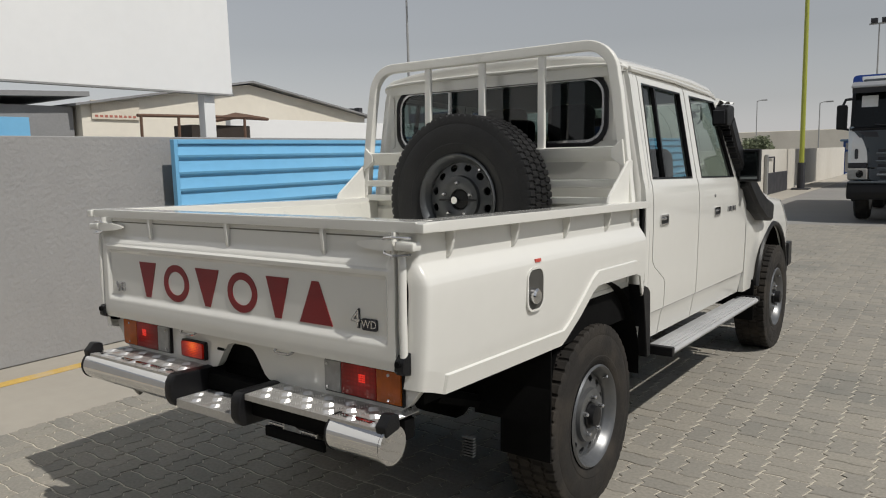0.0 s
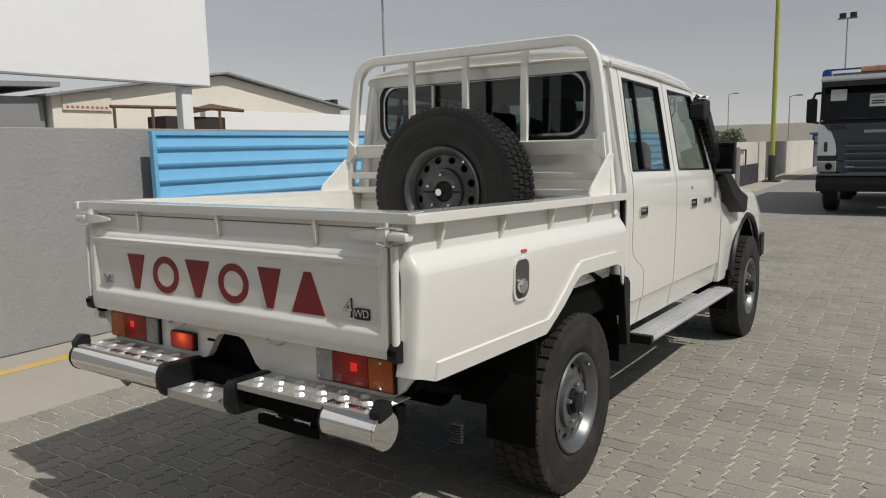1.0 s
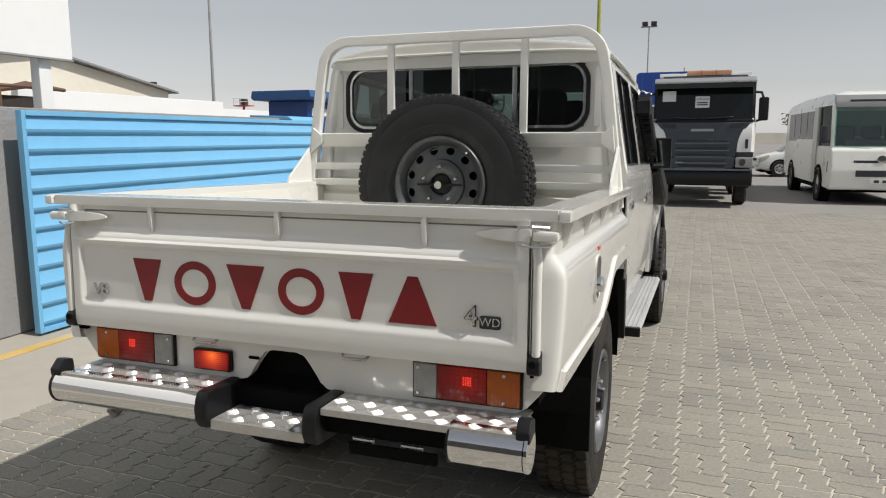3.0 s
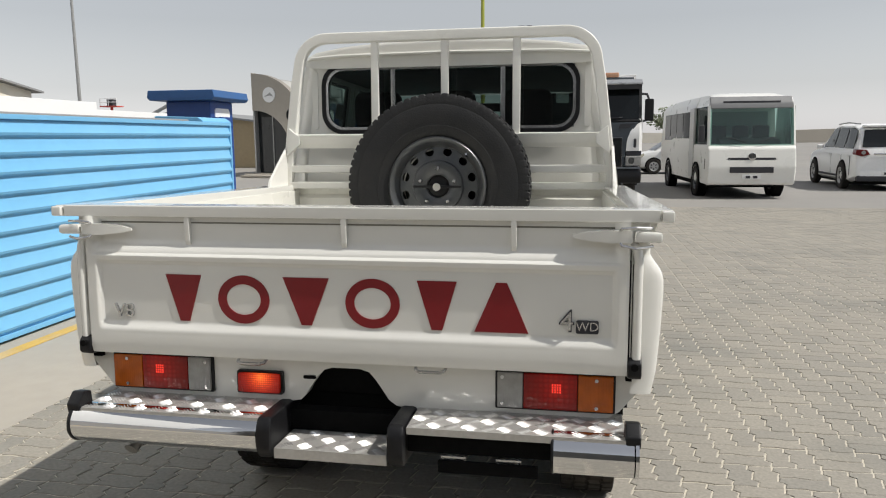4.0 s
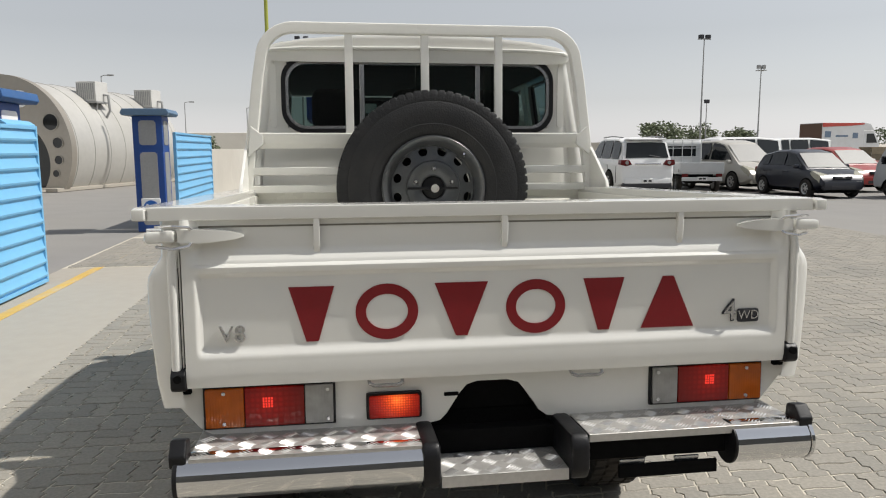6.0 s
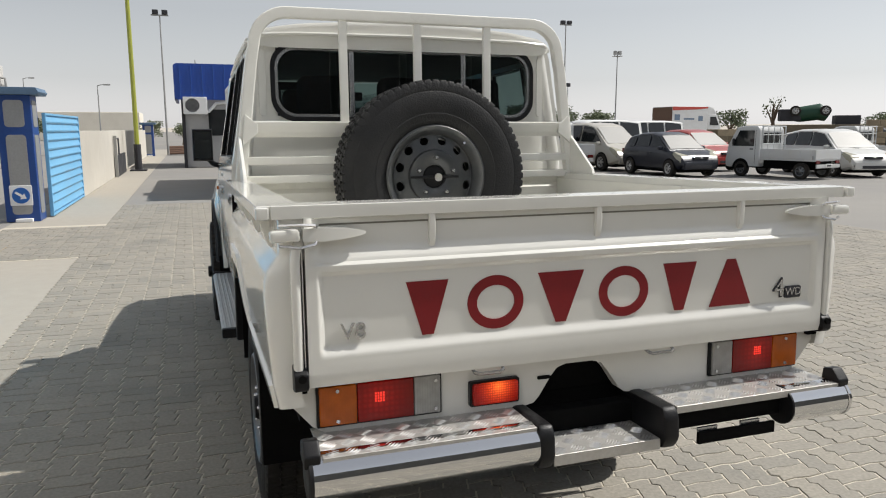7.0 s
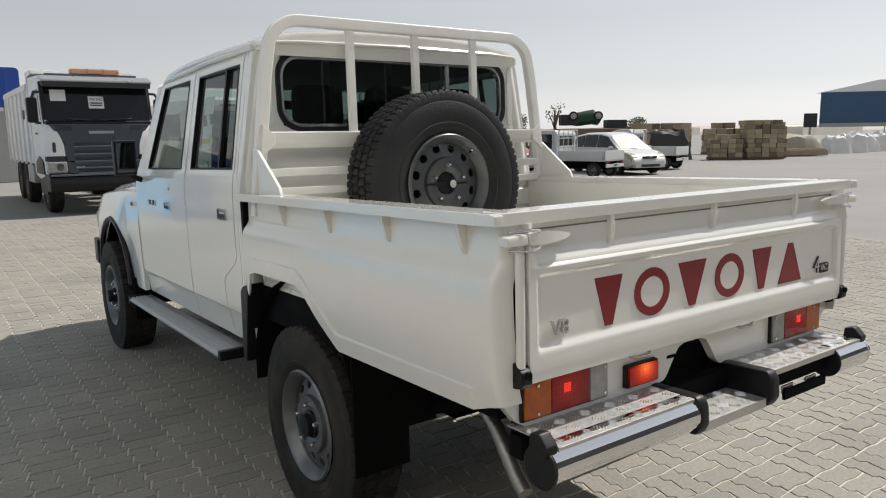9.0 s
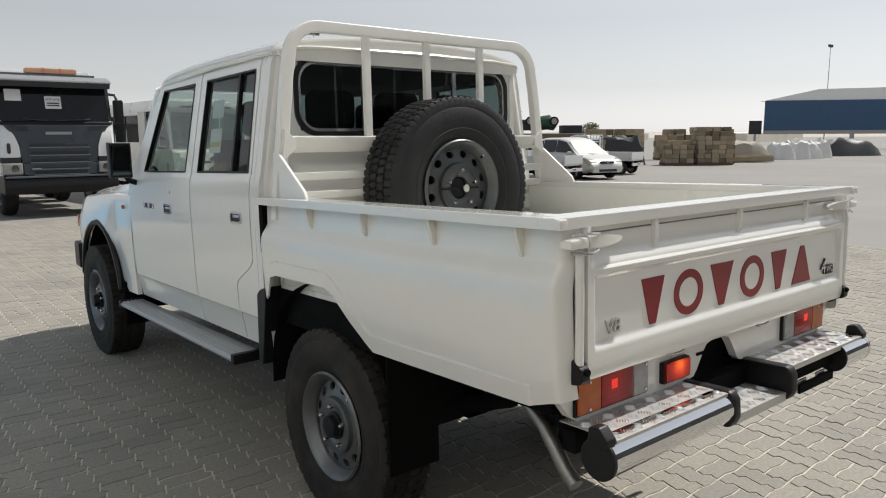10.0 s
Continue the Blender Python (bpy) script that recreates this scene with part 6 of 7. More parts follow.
            for q in range(n - 1):
                bm.faces.new((A[q], A[q + 1], A[2 * n - 2 - q], A[2 * n - 1 - q]))
            for q in range(2 * n):
                bm.faces.new((A[q], A[(q + 1) % (2 * n)], B[(q + 1) % (2 * n)], B[q]))
            part("wheel_arch", bm, BLACK_UNDER, c, "dark wheel arch")
        yc = roof[-1][0]
        part("door_mirror", box(*sorted((s * (h - 0.04), s * (h + 0.15))), yc - 0.42, yc - 0.30, zb(yc) + 0.02, zb(yc) + 0.15, 0.04), body, c)
        if lamps:
            rows = []
            for d, wide in ((0.46, 0.86), (0.36, 0.74), (0.25, 0.64), (0.15, 0.59), (0.09, 0.58)):
                y = L / 2 - d
                k, b = end(y), zb(y)
                rows.append([(s * wide * h * k, y, b + 0.014), (s * (0.925 * h * k + 0.004), y, b + 0.010), (s * (0.965 * h * k + 0.006), y, b - 0.035), (s * (0.995 * h * k + 0.006), y, b - 0.05 - 0.11 * smooth(0.55, 0.2, d)), (s * wide * h * k, y, b - 0.05 - 0.11 * smooth(0.55, 0.2, d))])
            part("headlamp", loft(rows), LENS_AGED, c, "clear headlamp gone slightly yellow")
            part("fog_lamp", lathe([(0.05, L / 2 + 0.012), (0.05, L / 2 - 0.05)], 12, "y", (s * h * 0.6, 0, 0.36)), INK, c)
            part("tail_lamp", prism([(s * h * 0.62, 0.72), (s * h * 0.64, 0.92), (s * h * 0.90, 0.92), (s * h * 0.90, 0.74)], "y", -L / 2 - 0.012, -L / 2 + 0.22, 0.02), LENS_UNLIT, c, "red tail lamp")
    part("front_bumper", box(-h * 0.82, h * 0.82, L / 2 - 0.18, L / 2 + 0.03, 0.26, 0.54, 0.06), body, c)
    part("rear_bumper", box(-h * 0.82, h * 0.82, -L / 2 - 0.03, -L / 2 + 0.18, 0.30, 0.58, 0.06), body, c)
    part("air_intake", box(-h * 0.50, h * 0.50, L / 2 + 0.012, L / 2 + 0.036, 0.30, 0.40, 0.01), INK, c, "dark air intake")
    part("grille", box(-h * 0.36, h * 0.36, L / 2 - 0.10, L / 2 + 0.006, nose - 0.02, nose + 0.07, 0.012), INK, c, "dark grille")
    part("badge", box(-0.05, 0.05, L / 2 - 0.06, L / 2 + 0.012, nose + 0.01, nose + 0.06, 0.01), CHROME, c, "small bright badge")
    part("underbody", box(-h * 0.82, h * 0.82, -L / 2 + 0.25, L / 2 - 0.25, 0.16, 0.30), BLACK_UNDER, c)
    plate(c, 0, -L / 2 - 0.035, 0.48)
    return c


LENS_AGED = lens_mat("aged_lens", (0.36, 0.345, 0.27))
DUSTY_GLASS = paint("dusty_glass", (0.25, 0.245, 0.23), 0.45, var=0.1, scale=2)
HATCH = dict(L=3.62, W=1.66, belt=[(-1.81, 0.74), (-1.74, 0.92), (-0.6, 0.96), (0.85, 0.93), (1.35, 0.84), (1.68, 0.72), (1.81, 0.52)], roof=[(-1.72, 0.95), (-1.42, 1.36), (-0.7, 1.49), (-0.1, 1.50), (0.35, 1.42), (1.08, 0.90)],
             panes=[(-1.32, -1.02, -1.20, -0.98), (-0.94, -0.12, -0.90, -0.14), (-0.04, 0.86, -0.06, 0.30)], wheels=(-1.15, 1.18), R=0.29, nose=0.62)
WAGON = dict(L=4.5, W=1.70, belt=[(-2.25, 0.76), (-2.18, 0.95), (-0.5, 0.97), (1.1, 0.95), (1.7, 0.86), (2.1, 0.72), (2.25, 0.52)], roof=[(-2.16, 0.98), (-1.92, 1.44), (-1.0, 1.57), (0.0, 1.58), (0.5, 1.50), (1.38, 0.91)],
             panes=[(-1.86, -1.10, -1.72, -1.08), (-1.02, -0.16, -1.0, -0.17), (-0.08, 1.12, -0.09, 0.46)], wheels=(-1.35, 1.40), R=0.31, nose=0.63)
MPV = dict(L=4.7, W=1.78, belt=[(-2.35, 0.80), (-2.28, 1.0), (0.0, 1.02), (1.4, 0.98), (1.9, 0.88), (2.22, 0.74), (2.35, 0.54)], roof=[(-2.26, 1.04), (-2.08, 1.62), (-1.0, 1.75), (0.2, 1.76), (0.7, 1.66), (1.66, 0.95)],
           panes=[(-2.05, -1.15, -1.95, -1.14), (-1.05, -0.05, -1.04, -0.06), (0.05, 1.30, 0.04, 0.66)], wheels=(-1.45, 1.45), R=0.32, nose=0.66)
SUV = dict(L=4.7, W=1.86, belt=[(-2.35, 0.86), (-2.30, 1.10), (0.0, 1.12), (0.9, 1.10), (1.6, 1.06), (2.2, 0.94), (2.35, 0.70)], roof=[(-2.29, 1.14), (-2.10, 1.70), (-1.6, 1.82), (-0.2, 1.84), (0.3, 1.76), (1.05, 1.12)],
           panes=[(-2.02, -1.32, -1.92, -1.30), (-1.22, -0.36, -1.20, -0.37), (-0.27, 0.78, -0.28, 0.26)], wheels=(-1.42, 1.40), R=0.385, nose=0.82)
VAN = dict(L=4.4, W=1.7, belt=[(-2.2, 0.9), (-2.17, 1.15), (1.6, 1.14), (2.05, 1.0), (2.2, 0.6)], roof=[(-2.16, 1.18), (-2.08, 1.86), (-1.0, 1.95), (0.9, 1.94), (1.25, 1.86), (1.95, 1.04)],
           panes=[(-1.9, -0.75, -1.88, -0.75), (-0.62, 0.42, -0.62, 0.42), (0.54, 1.55, 0.54, 1.16)], wheels=(-1.4, 1.4), R=0.30, nose=0.60)
suv = car("suv", "white sport utility vehicle with dark rear glass", pose(9.4, 22.1, 0, 0, 0, -3), (0.80, 0.80, 0.79), lamps=False, **SUV)
part("roof_spoiler", box(-0.62, 0.62, -2.26, -1.9, 1.74, 1.80, 0.02), bpy.data.materials["suv_paint"], suv)
for sd in (-1, 1):
    part("rear_light", prism([(sd * 0.50, 0.99), (sd * 0.60, 1.13), (sd * 0.86, 1.14), (sd * 0.88, 0.99), (sd * 0.70, 0.94)], "y", -2.385, -2.10, 0.02), LENS_UNLIT, suv, "red and clear lamp cluster")
    part("lamp_eye", lathe([(0.055, -2.40), (0.055, -2.38)], 14, "y", (sd * 0.68, 0, 1.05)), LENS_CLEAR, suv)
    part("roof_bar", tube([(sd * 0.66, -1.9, 1.83), (sd * 0.68, -1.0, 1.88), (sd * 0.66, 0.0, 1.85)], 0.02, 6), STEEL, suv, "grey roof bar")
    part("side_step", box(*sorted((sd * 0.80, sd * 0.95)), -0.9, 0.9, 0.34, 0.40, 0.02), INK, suv, "black side step")
part("plate_garnish", box(-0.42, 0.42, -2.40, -2.34, 0.98, 1.03, 0.01), CHROME, suv, "bright trim over the plate")
part("wiper", tube([(0.05, -2.31, 1.27), (0.42, -2.30, 1.22)], 0.014, 5), INK, suv)
part("rear_skirt", box(-0.80, 0.80, -2.39, -2.2, 0.26, 0.42, 0.04), INK, suv, "dark lower bumper")
car("hatchback", "dusty dark navy small hatchback", pose(14.4, 19.3, 0, 0, 0, 180) @ Matrix.Scale(0.95, 4), (0.003, 0.005, 0.013), screen=DUSTY_GLASS, **HATCH)
car("hatchback", "dusty red small hatchback parked beside vans", pose(17.4, 21.8, 0, 0, 0, 184), (0.30, 0.03, 0.025), dusty=0.25, screen=DUSTY_GLASS, **HATCH)
car("minivan", "dusty silver-beige people carrier", pose(14.2, 23.6, 0, 0, 0, 186), (0.42, 0.40, 0.36), dusty=0.45, screen=DUSTY_GLASS, **MPV)
car("wagon", "pale silver estate car with dusty windows", pose(19.8, 17.6, 0, 0, 0, 167) @ Matrix.Scale(0.96, 4), (0.56, 0.56, 0.54), dusty=0.1, screen=DUSTY_GLASS, **WAGON)
car("van", "white delivery van with dark windows", pose(17.2, 28.5, 0, 0, 0, 100), (0.74, 0.74, 0.72), category="van", **VAN)
car("van", "white delivery van parked in a row", pose(21.5, 31, 0, 0, 0, 100), (0.74, 0.74, 0.72), category="van", **VAN)
car("hatchback", "silver small hatchback parked behind", pose(20.3, 25.5, 0, 0, 0, 190), (0.55, 0.55, 0.54), dusty=0.3, **HATCH)
car("wagon", "white estate car parked behind the minibus", pose(5.4, 30, 0, 0, 0, 95), (0.72, 0.72, 0.70), dusty=0.2, **WAGON)
car("wagon", "white estate car in the far row", pose(7.6, 29, 0, 0, 0, 190), (0.72, 0.72, 0.70), dusty=0.2, **WAGON)


def mini_truck(m, label="small white flatbed truck with drop sides"):
    t = thing("mini_truck", label, "truck", m, "small flatbed trucks")
    wp = bpy.data.materials.get("mini_white") or paint("mini_white", (0.52, 0.53, 0.53), 0.35, var=0.04, coat=0.3, dirt=(0.5, 0.46, 0.38), dirt_amt=0.25)
    part("cab", prism([(0.35, 0.35), (0.35, 1.62), (0.45, 1.76), (1.0, 1.76), (1.28, 1.70), (1.62, 1.05), (1.68, 0.60), (1.68, 0.32), (1.2, 0.32)], "x", -0.70, 0.70, 0.05), wp, t)
    for s in (-1, 1):
        part("side_window", prism([(0.56, 1.06), (0.56, 1.60), (1.14, 1.60), (1.44, 1.06)], "x", s * 0.697, s * 0.707), DARK_GLASS, t, "dark side window", smooth=0)
        part("door_mirror", box(s * 0.78 - 0.05, s * 0.78 + 0.05, 1.3, 1.36, 1.12, 1.32, 0.02), INK, t)
        part("side_gate", box(s * 0.72 - 0.02, s * 0.72 + 0.02, -1.68, 0.28, 0.68, 0.98, 0.01), wp, t)
        for y in (-1.2, 1.05):
            car_wheel(t, pose(s * 0.63, y, 0.27, 0, 0, 0 if s > 0 else 180), 0.27, 0.16)
        part("tail_lamp", box(s * 0.56 - 0.1, s * 0.56 + 0.1, -1.73, -1.69, 0.52, 0.62, 0.01), LENS_UNLIT, t, "red tail lamp")
        arch = [(1.05 + 0.33 * math.cos(radians(a)), 0.30 + 0.33 * math.sin(radians(a))) for a in range(-5, 186, 14)]
        part("wheel_arch", prism(arch, "x", *sorted((s * 0.45, s * 0.705))), BLACK_UNDER, t, "dark wheel arch")
        part("door_seam", box(s * 0.70 - 0.004, s * 0.70 + 0.005, 0.50, 0.512, 0.45, 1.62), INK, t, "dark door joint")
        part("door_handle", box(s * 0.70 - 0.01, s * 0.70 + 0.02, 0.58, 0.72, 0.94, 0.98, 0.008), INK, t)
        for k in range(5):
            part("gate_rib", box(*sorted((s * 0.738, s * 0.75)), -1.58 + 0.38 * k, -1.54 + 0.38 * k, 0.70, 0.96, 0.004), wp, t)
        part("gate_hook", box(*sorted((s * 0.735, s * 0.765)), -1.66, -1.62, 0.66, 0.78, 0.005), STEEL, t)
    part("bed", box(-0.72, 0.72, -1.70, 0.30, 0.60, 0.70, 0.01), wp, t)
    part("tailgate", box(-0.72, 0.72, -1.72, -1.68, 0.66, 0.98, 0.01), wp, t)
    part("back_window", box(-0.5, 0.5, 0.335, 0.352, 1.15, 1.52, 0.02), DARK_GLASS, t, "dark cab back window")
    part("guard_frame", tube([(-0.66, 0.28, 0.9), (-0.66, 0.28, 1.74), (0.66, 0.28, 1.74), (0.66, 0.28, 0.9)], 0.028, 6), wp, t)
    for x in (-0.33, 0, 0.33):
        part("guard_bar", tube([(x, 0.28, 0.9), (x, 0.28, 1.74)], 0.015, 6), wp, t)
    for z in (1.15, 1.45):
        part("guard_bar", tube([(-0.66, 0.28, z), (0.66, 0.28, z)], 0.015, 6), wp, t)
    part("chassis", box(-0.4, 0.4, -1.6, 1.4, 0.30, 0.60), BLACK_UNDER, t)
    part("bumper", box(-0.66, 0.66, -1.75, -1.70, 0.38, 0.50, 0.01), wp, t)
    plate(t, 0.0, -1.755, 0.46, 0.32)
    return t


mini_truck(pose(12.1, 22.9, 0, 0, 0, -8) @ Matrix.Scale(1.03, 4))
mini_truck(pose(17.0, 17.0, 0, 0, 0, 13) @ Matrix.Scale(0.93, 4), "small white flatbed truck parked beside an estate car")
mini_truck(pose(22.9, 18.6, 0, 0, 0, 15) @ Matrix.Scale(0.93, 4), "small white flatbed truck in front of stacked cartons")

# minibus
bus = thing("minibus", "white minibus with a grey windscreen band", "minibus", pose(4.86, 20.2, 0, 0, 0, 183) @ Matrix.Scale(1.03, 4))
BUSW = paint("minibus_white", (0.78, 0.77, 0.72), 0.3, var=0.02, coat=0.4)
BUSG = paint("minibus_grey", (0.22, 0.22, 0.22), 0.35, var=0.04)
hw, LB = 1.02, 3.15
rings = []
for y, k, zt, zb in ((-LB, 0.94, 2.30, 0.5), (-LB + 0.1, 0.985, 2.44, 0.4), (-1, 1, 2.52, 0.38), (1.6, 1, 2.53, 0.38)):
    rings.append([(-hw * k * 0.97, y, zb), (-hw * k, y, 0.7), (-hw * k, y, 1.3), (-hw * k * 0.95, y, 2.25), (-hw * k * 0.85, y, zt - 0.05), (-hw * 0.6 * k, y, zt), (hw * 0.6 * k, y, zt), (hw * k * 0.85, y, zt - 0.05), (hw * k * 0.95, y, 2.25), (hw * k, y, 1.3), (hw * k, y, 0.7), (hw * k * 0.97, y, zb)])
part("body", loft(rings), BUSW, bus)
part("front_face", prism([(1.6, 0.36), (3.14, 0.32), (3.22, 0.36), (3.25, 0.75), (3.21, 1.20), (3.12, 1.29), (1.6, 1.29)], "x", -hw * 0.985, hw * 0.985, 0.05), BUSW, bus)
part("front_roof", loft([[(-hw * 0.95 * k, y, 2.2), (-hw * 0.85 * k, y, zt - 0.05), (-hw * 0.6 * k, y, zt), (hw * 0.6 * k, y, zt), (hw * 0.85 * k, y, zt - 0.05), (hw * 0.95 * k, y, 2.2)] for y, k, zt in ((1.6, 1, 2.53), (2.4, 0.99, 2.52), (2.75, 0.97, 2.46), (2.88, 0.95, 2.40))]), BUSW, bus)
part("roof_band", prism([(2.86, 2.14), (3.03, 2.13), (3.0, 2.26), (2.90, 2.42), (2.84, 2.42)], "x", -hw * 0.93, hw * 0.93, 0.03), BUSG, bus, "grey band over the windscreen")
part("windscreen", prism([(3.15, 1.28), (3.16, 1.28), (3.01, 2.14), (3.0, 2.14)], "x", -hw * 0.93, hw * 0.93), glass("bus_windscreen", (0.66, 0.80, 0.76)), bus, "greenish windscreen", smooth=0)
for s in (-1, 1):
    part("screen_pillar", tube([(s * hw * 0.945, 3.10, 1.27), (s * hw * 0.93, 2.95, 2.2)], 0.05, 8), BUSW, bus)
for x in (-0.6, -0.1, 0.45):
    part("passenger_seat", box(x - 0.2, x + 0.2, 1.7, 1.85, 1.0, 1.75, 0.05), SEAT, bus, "dark seat back")
# pale panel in place of daylight seen through the bus's far windows
part("back_light", box(-0.8, 0.8, 1.604, 1.612, 1.5, 2.1, 0.01), paint("pale_window_light", (0.30, 0.34, 0.33), 0.6), bus, "pale panel painted as light through the far windows")
part("dashboard", prism([(2.6, 1.25), (3.08, 1.29), (2.95, 1.42), (2.6, 1.46)], "x", -0.7, 0.7, 0.03), SEAT, bus)
part("roof_slot", box(-0.65, 0.65, 2.93, 3.0, 2.27, 2.31, 0.005), INK, bus)
part("grille", box(-0.55, 0.55, 3.215, 3.235, 0.86, 0.98, 0.01), INK, bus, "dark grille")
part("grille", box(-0.5, 0.5, 3.245, 3.262, 0.62, 0.76, 0.02), INK, bus, "dark air intake")
part("badge", lathe([(0.09, 3.23), (0.09, 3.25), (0.07, 3.252)], 16, "y", (0, 0, 1.0)), CHROME, bus, "bright round badge")
plate(bus, 0, 3.265, 0.52, 0.42, 1)
for s in (-1, 1):
    part("headlamp", loft([[(s * 0.50, 3.236, z0), (s * 0.78, 3.225, z0), (s * 0.95, 3.16, z0), (s * 1.018, 2.90, z0), (s * 0.9, 2.8, z0), (s * 0.50, 2.9, z0)] for z0 in (0.70, 0.72, 0.92, 0.95)]), LENS_CLEAR, bus, "clear wrap-round headlamp")
    if s > 0:
        part("side_mirror", box(s * 1.14 - 0.07, s * 1.14 + 0.07, 3.0, 3.1, 1.35, 1.75, 0.03), INK, bus, "black side mirror")
    if s > 0:
        part("mirror_arm", tube([(s * 0.98, 2.95, 1.4), (s * 1.12, 3.05, 1.4)], 0.02, 6), INK, bus)
    part("wiper", tube([(s * 0.15, 3.19, 1.34), (s * 0.55, 3.16, 1.46)], 0.01, 5), INK, bus)
    for y in (-2.4, -1.5, -0.6, 0.3):
        part("side_window", prism([(y, 1.38), (y + 0.84, 1.38), (y + 0.84, 2.12), (y, 2.12)], "x", s * 0.985 - 0.03, s * 0.985 + 0.028), DARK_GLASS, bus, "dark side window", smooth=0)
    part("side_window", prism([(1.62, 1.29), (3.08, 1.29), (2.92, 2.2), (1.62, 2.2)], "x", s * 0.985 - 0.03, s * 0.985 - 0.022), glass("bus_cab_glass", (0.35, 0.42, 0.40)) if s < 0 else bpy.data.materials["bus_cab_glass"], bus, "tinted cab window", smooth=0)
    for y in (-1.7, 2.0):
        car_wheel(bus, pose(s * 0.92, y, 0.38, 0, 0, 0 if s > 0 else 180), 0.38, 0.22)
        part("wheel_arch", lathe([(0.45, s * 0.8), (0.45, s * 1.028), (0.375, s * 1.026)], 24, "x", (0, y, 0.40), caps=False), BLACK_UNDER, bus, "dark wheel arch")
part("door", box(0.985, 1.035, 1.20, 1.66, 0.45, 2.2, 0.01), paint("bus_door_grey", (0.5, 0.5, 0.48), 0.4), bus, "folding passenger door")
part("underbody", box(-0.9, 0.9, -2.8, 2.8, 0.25, 0.45), BLACK_UNDER, bus)

# lorry: nose towards -y
lorry = thing("lorry", "white and grey tipper lorry with a for-sale notice", "lorry", pose(1.2, 15.4, 0) @ Matrix.Diagonal((0.90, 1.0, 1.04, 1.0)))
LW = paint("lorry_white", (0.74, 0.74, 0.73), 0.4, var=0.04, dirt=(0.5, 0.46, 0.4), dirt_amt=0.25)
LG = paint("lorry_grey", (0.050, 0.060, 0.072), 0.3, var=0.06, coat=0.3)
LSLAT = paint("slat_grey", (0.11, 0.125, 0.14), 0.35, metal=0.3)
LSILVER = paint("visor_silver", (0.42, 0.42, 0.42), 0.3, metal=0.6)
hw = 1.17
part("cab", prism([(0.05, 0.80), (0.02, 1.25), (0.03, 1.82), (0.22, 2.60), (0.34, 2.74), (1.9, 2.80), (1.95, 0.75), (1.2, 0.66)], "x", -hw, hw, 0.05), LW, lorry)
part("windscreen", prism([(0.02, 1.83), (-0.02, 1.83), (0.165, 2.60), (0.22, 2.60)], "x", -hw * 0.95, hw * 0.95, 0.006), paint("lorry_screen_glass", (0.006, 0.008, 0.009), 0.06, var=0.2, scale=1.5, spec=0.3), lorry, "dark windscreen")
for s in (-1, 1):
    part("screen_pillar", loft([[(s * (hw * 0.945), -0.03 + dy, z), (s * (hw * 1.005), -0.01 + dy, z), (s * (hw * 1.005), 0.10 + dy, z), (s * (hw * 0.945), 0.06 + dy, z)] for z, dy in ((1.80, 0.0), (2.2, 0.09), (2.62, 0.19))]), BLACK_PL, lorry, "black windscreen pillar")
part("screen_base", prism([(-0.05, 1.78), (-0.055, 1.83), (-0.02, 1.86), (0.06, 1.86), (0.06, 1.78)], "x", -hw * 0.97, hw * 0.97, 0.006), BLACK_PL, lorry, "black scuttle under the windscreen")
part("sun_visor", prism([(-0.17, 2.60), (-0.165, 2.645), (0.10, 2.73), (0.24, 2.72), (0.22, 2.66), (0.0, 2.62)], "x", -hw * 1.0, hw * 1.0, 0.015), LSILVER, lorry, "silver sun visor over the windscreen")
part("visor_underside", prism([(-0.12, 2.50), (-0.165, 2.60), (0.0, 2.62), (0.16, 2.58)], "x", -hw * 0.98, hw * 0.98, 0.004), INK, lorry, "dark underside of the sun visor")
part("upper_grille", prism([(-hw * 0.94, 1.79), (-hw * 0.80, 1.60), (-hw * 0.70, 1.42), (-hw * 0.67, 1.07), (hw * 0.67, 1.07), (hw * 0.70, 1.42), (hw * 0.80, 1.60), (hw * 0.94, 1.79)], "y", -0.075, 0.08, 0.02), LG, lorry, "blue-grey grille panel")
part("lower_grille", prism([(-hw * 0.66, 1.05), (-hw * 0.65, 0.85), (-hw * 0.58, 0.81), (hw * 0.58, 0.81), (hw * 0.65, 0.85), (hw * 0.66, 1.05)], "y", -0.10, 0.08, 0.02), LG, lorry, "blue-grey lower grille panel")
for z, y, w in ((1.395, -0.082, 0.60), (1.245, -0.082, 0.60), (1.105, -0.082, 0.60), (0.975, -0.107, 0.56), (0.870, -0.107, 0.54)):
    part("grille_slot", box(-w, w, y, y + 0.03, z - 0.026, z + 0.034, 0.006), INK, lorry, "black grille slot")
    part("grille_slat", box(-w - 0.03, w + 0.03, y - 0.028, y + 0.02, z - 0.060, z - 0.032, 0.010), LSLAT, lorry, "grey grille slat")
part("name_bar", box(-0.27, 0.27, -0.086, -0.07, 1.60, 1.655, 0.004), LSILVER, lorry, "silver maker's mark drawn as a bar")
part("model_bar", box(-0.60, -0.42, -0.128, -0.10, 0.925, 0.955, 0.004), LSILVER, lorry, "small silver mark drawn as a bar")
part("bumper", prism([(-0.18, 0.46), (-0.23, 0.58), (-0.20, 0.76), (-0.10, 0.82), (0.5, 0.82), (0.5, 0.46)], "x", -hw * 1.01, hw * 1.01, 0.04), BLACK_PL, lorry, "black steel bumper")
part("bumper_edge", box(-hw * 0.98, hw * 0.98, -0.215, -0.15, 0.775, 0.815, 0.012), LSLAT, lorry, "grey edge on the bumper")
part("roof_deflector", box(-1.0, 1.0, 0.45, 0.6, 2.75, 2.80, 0.02), LG, lorry)
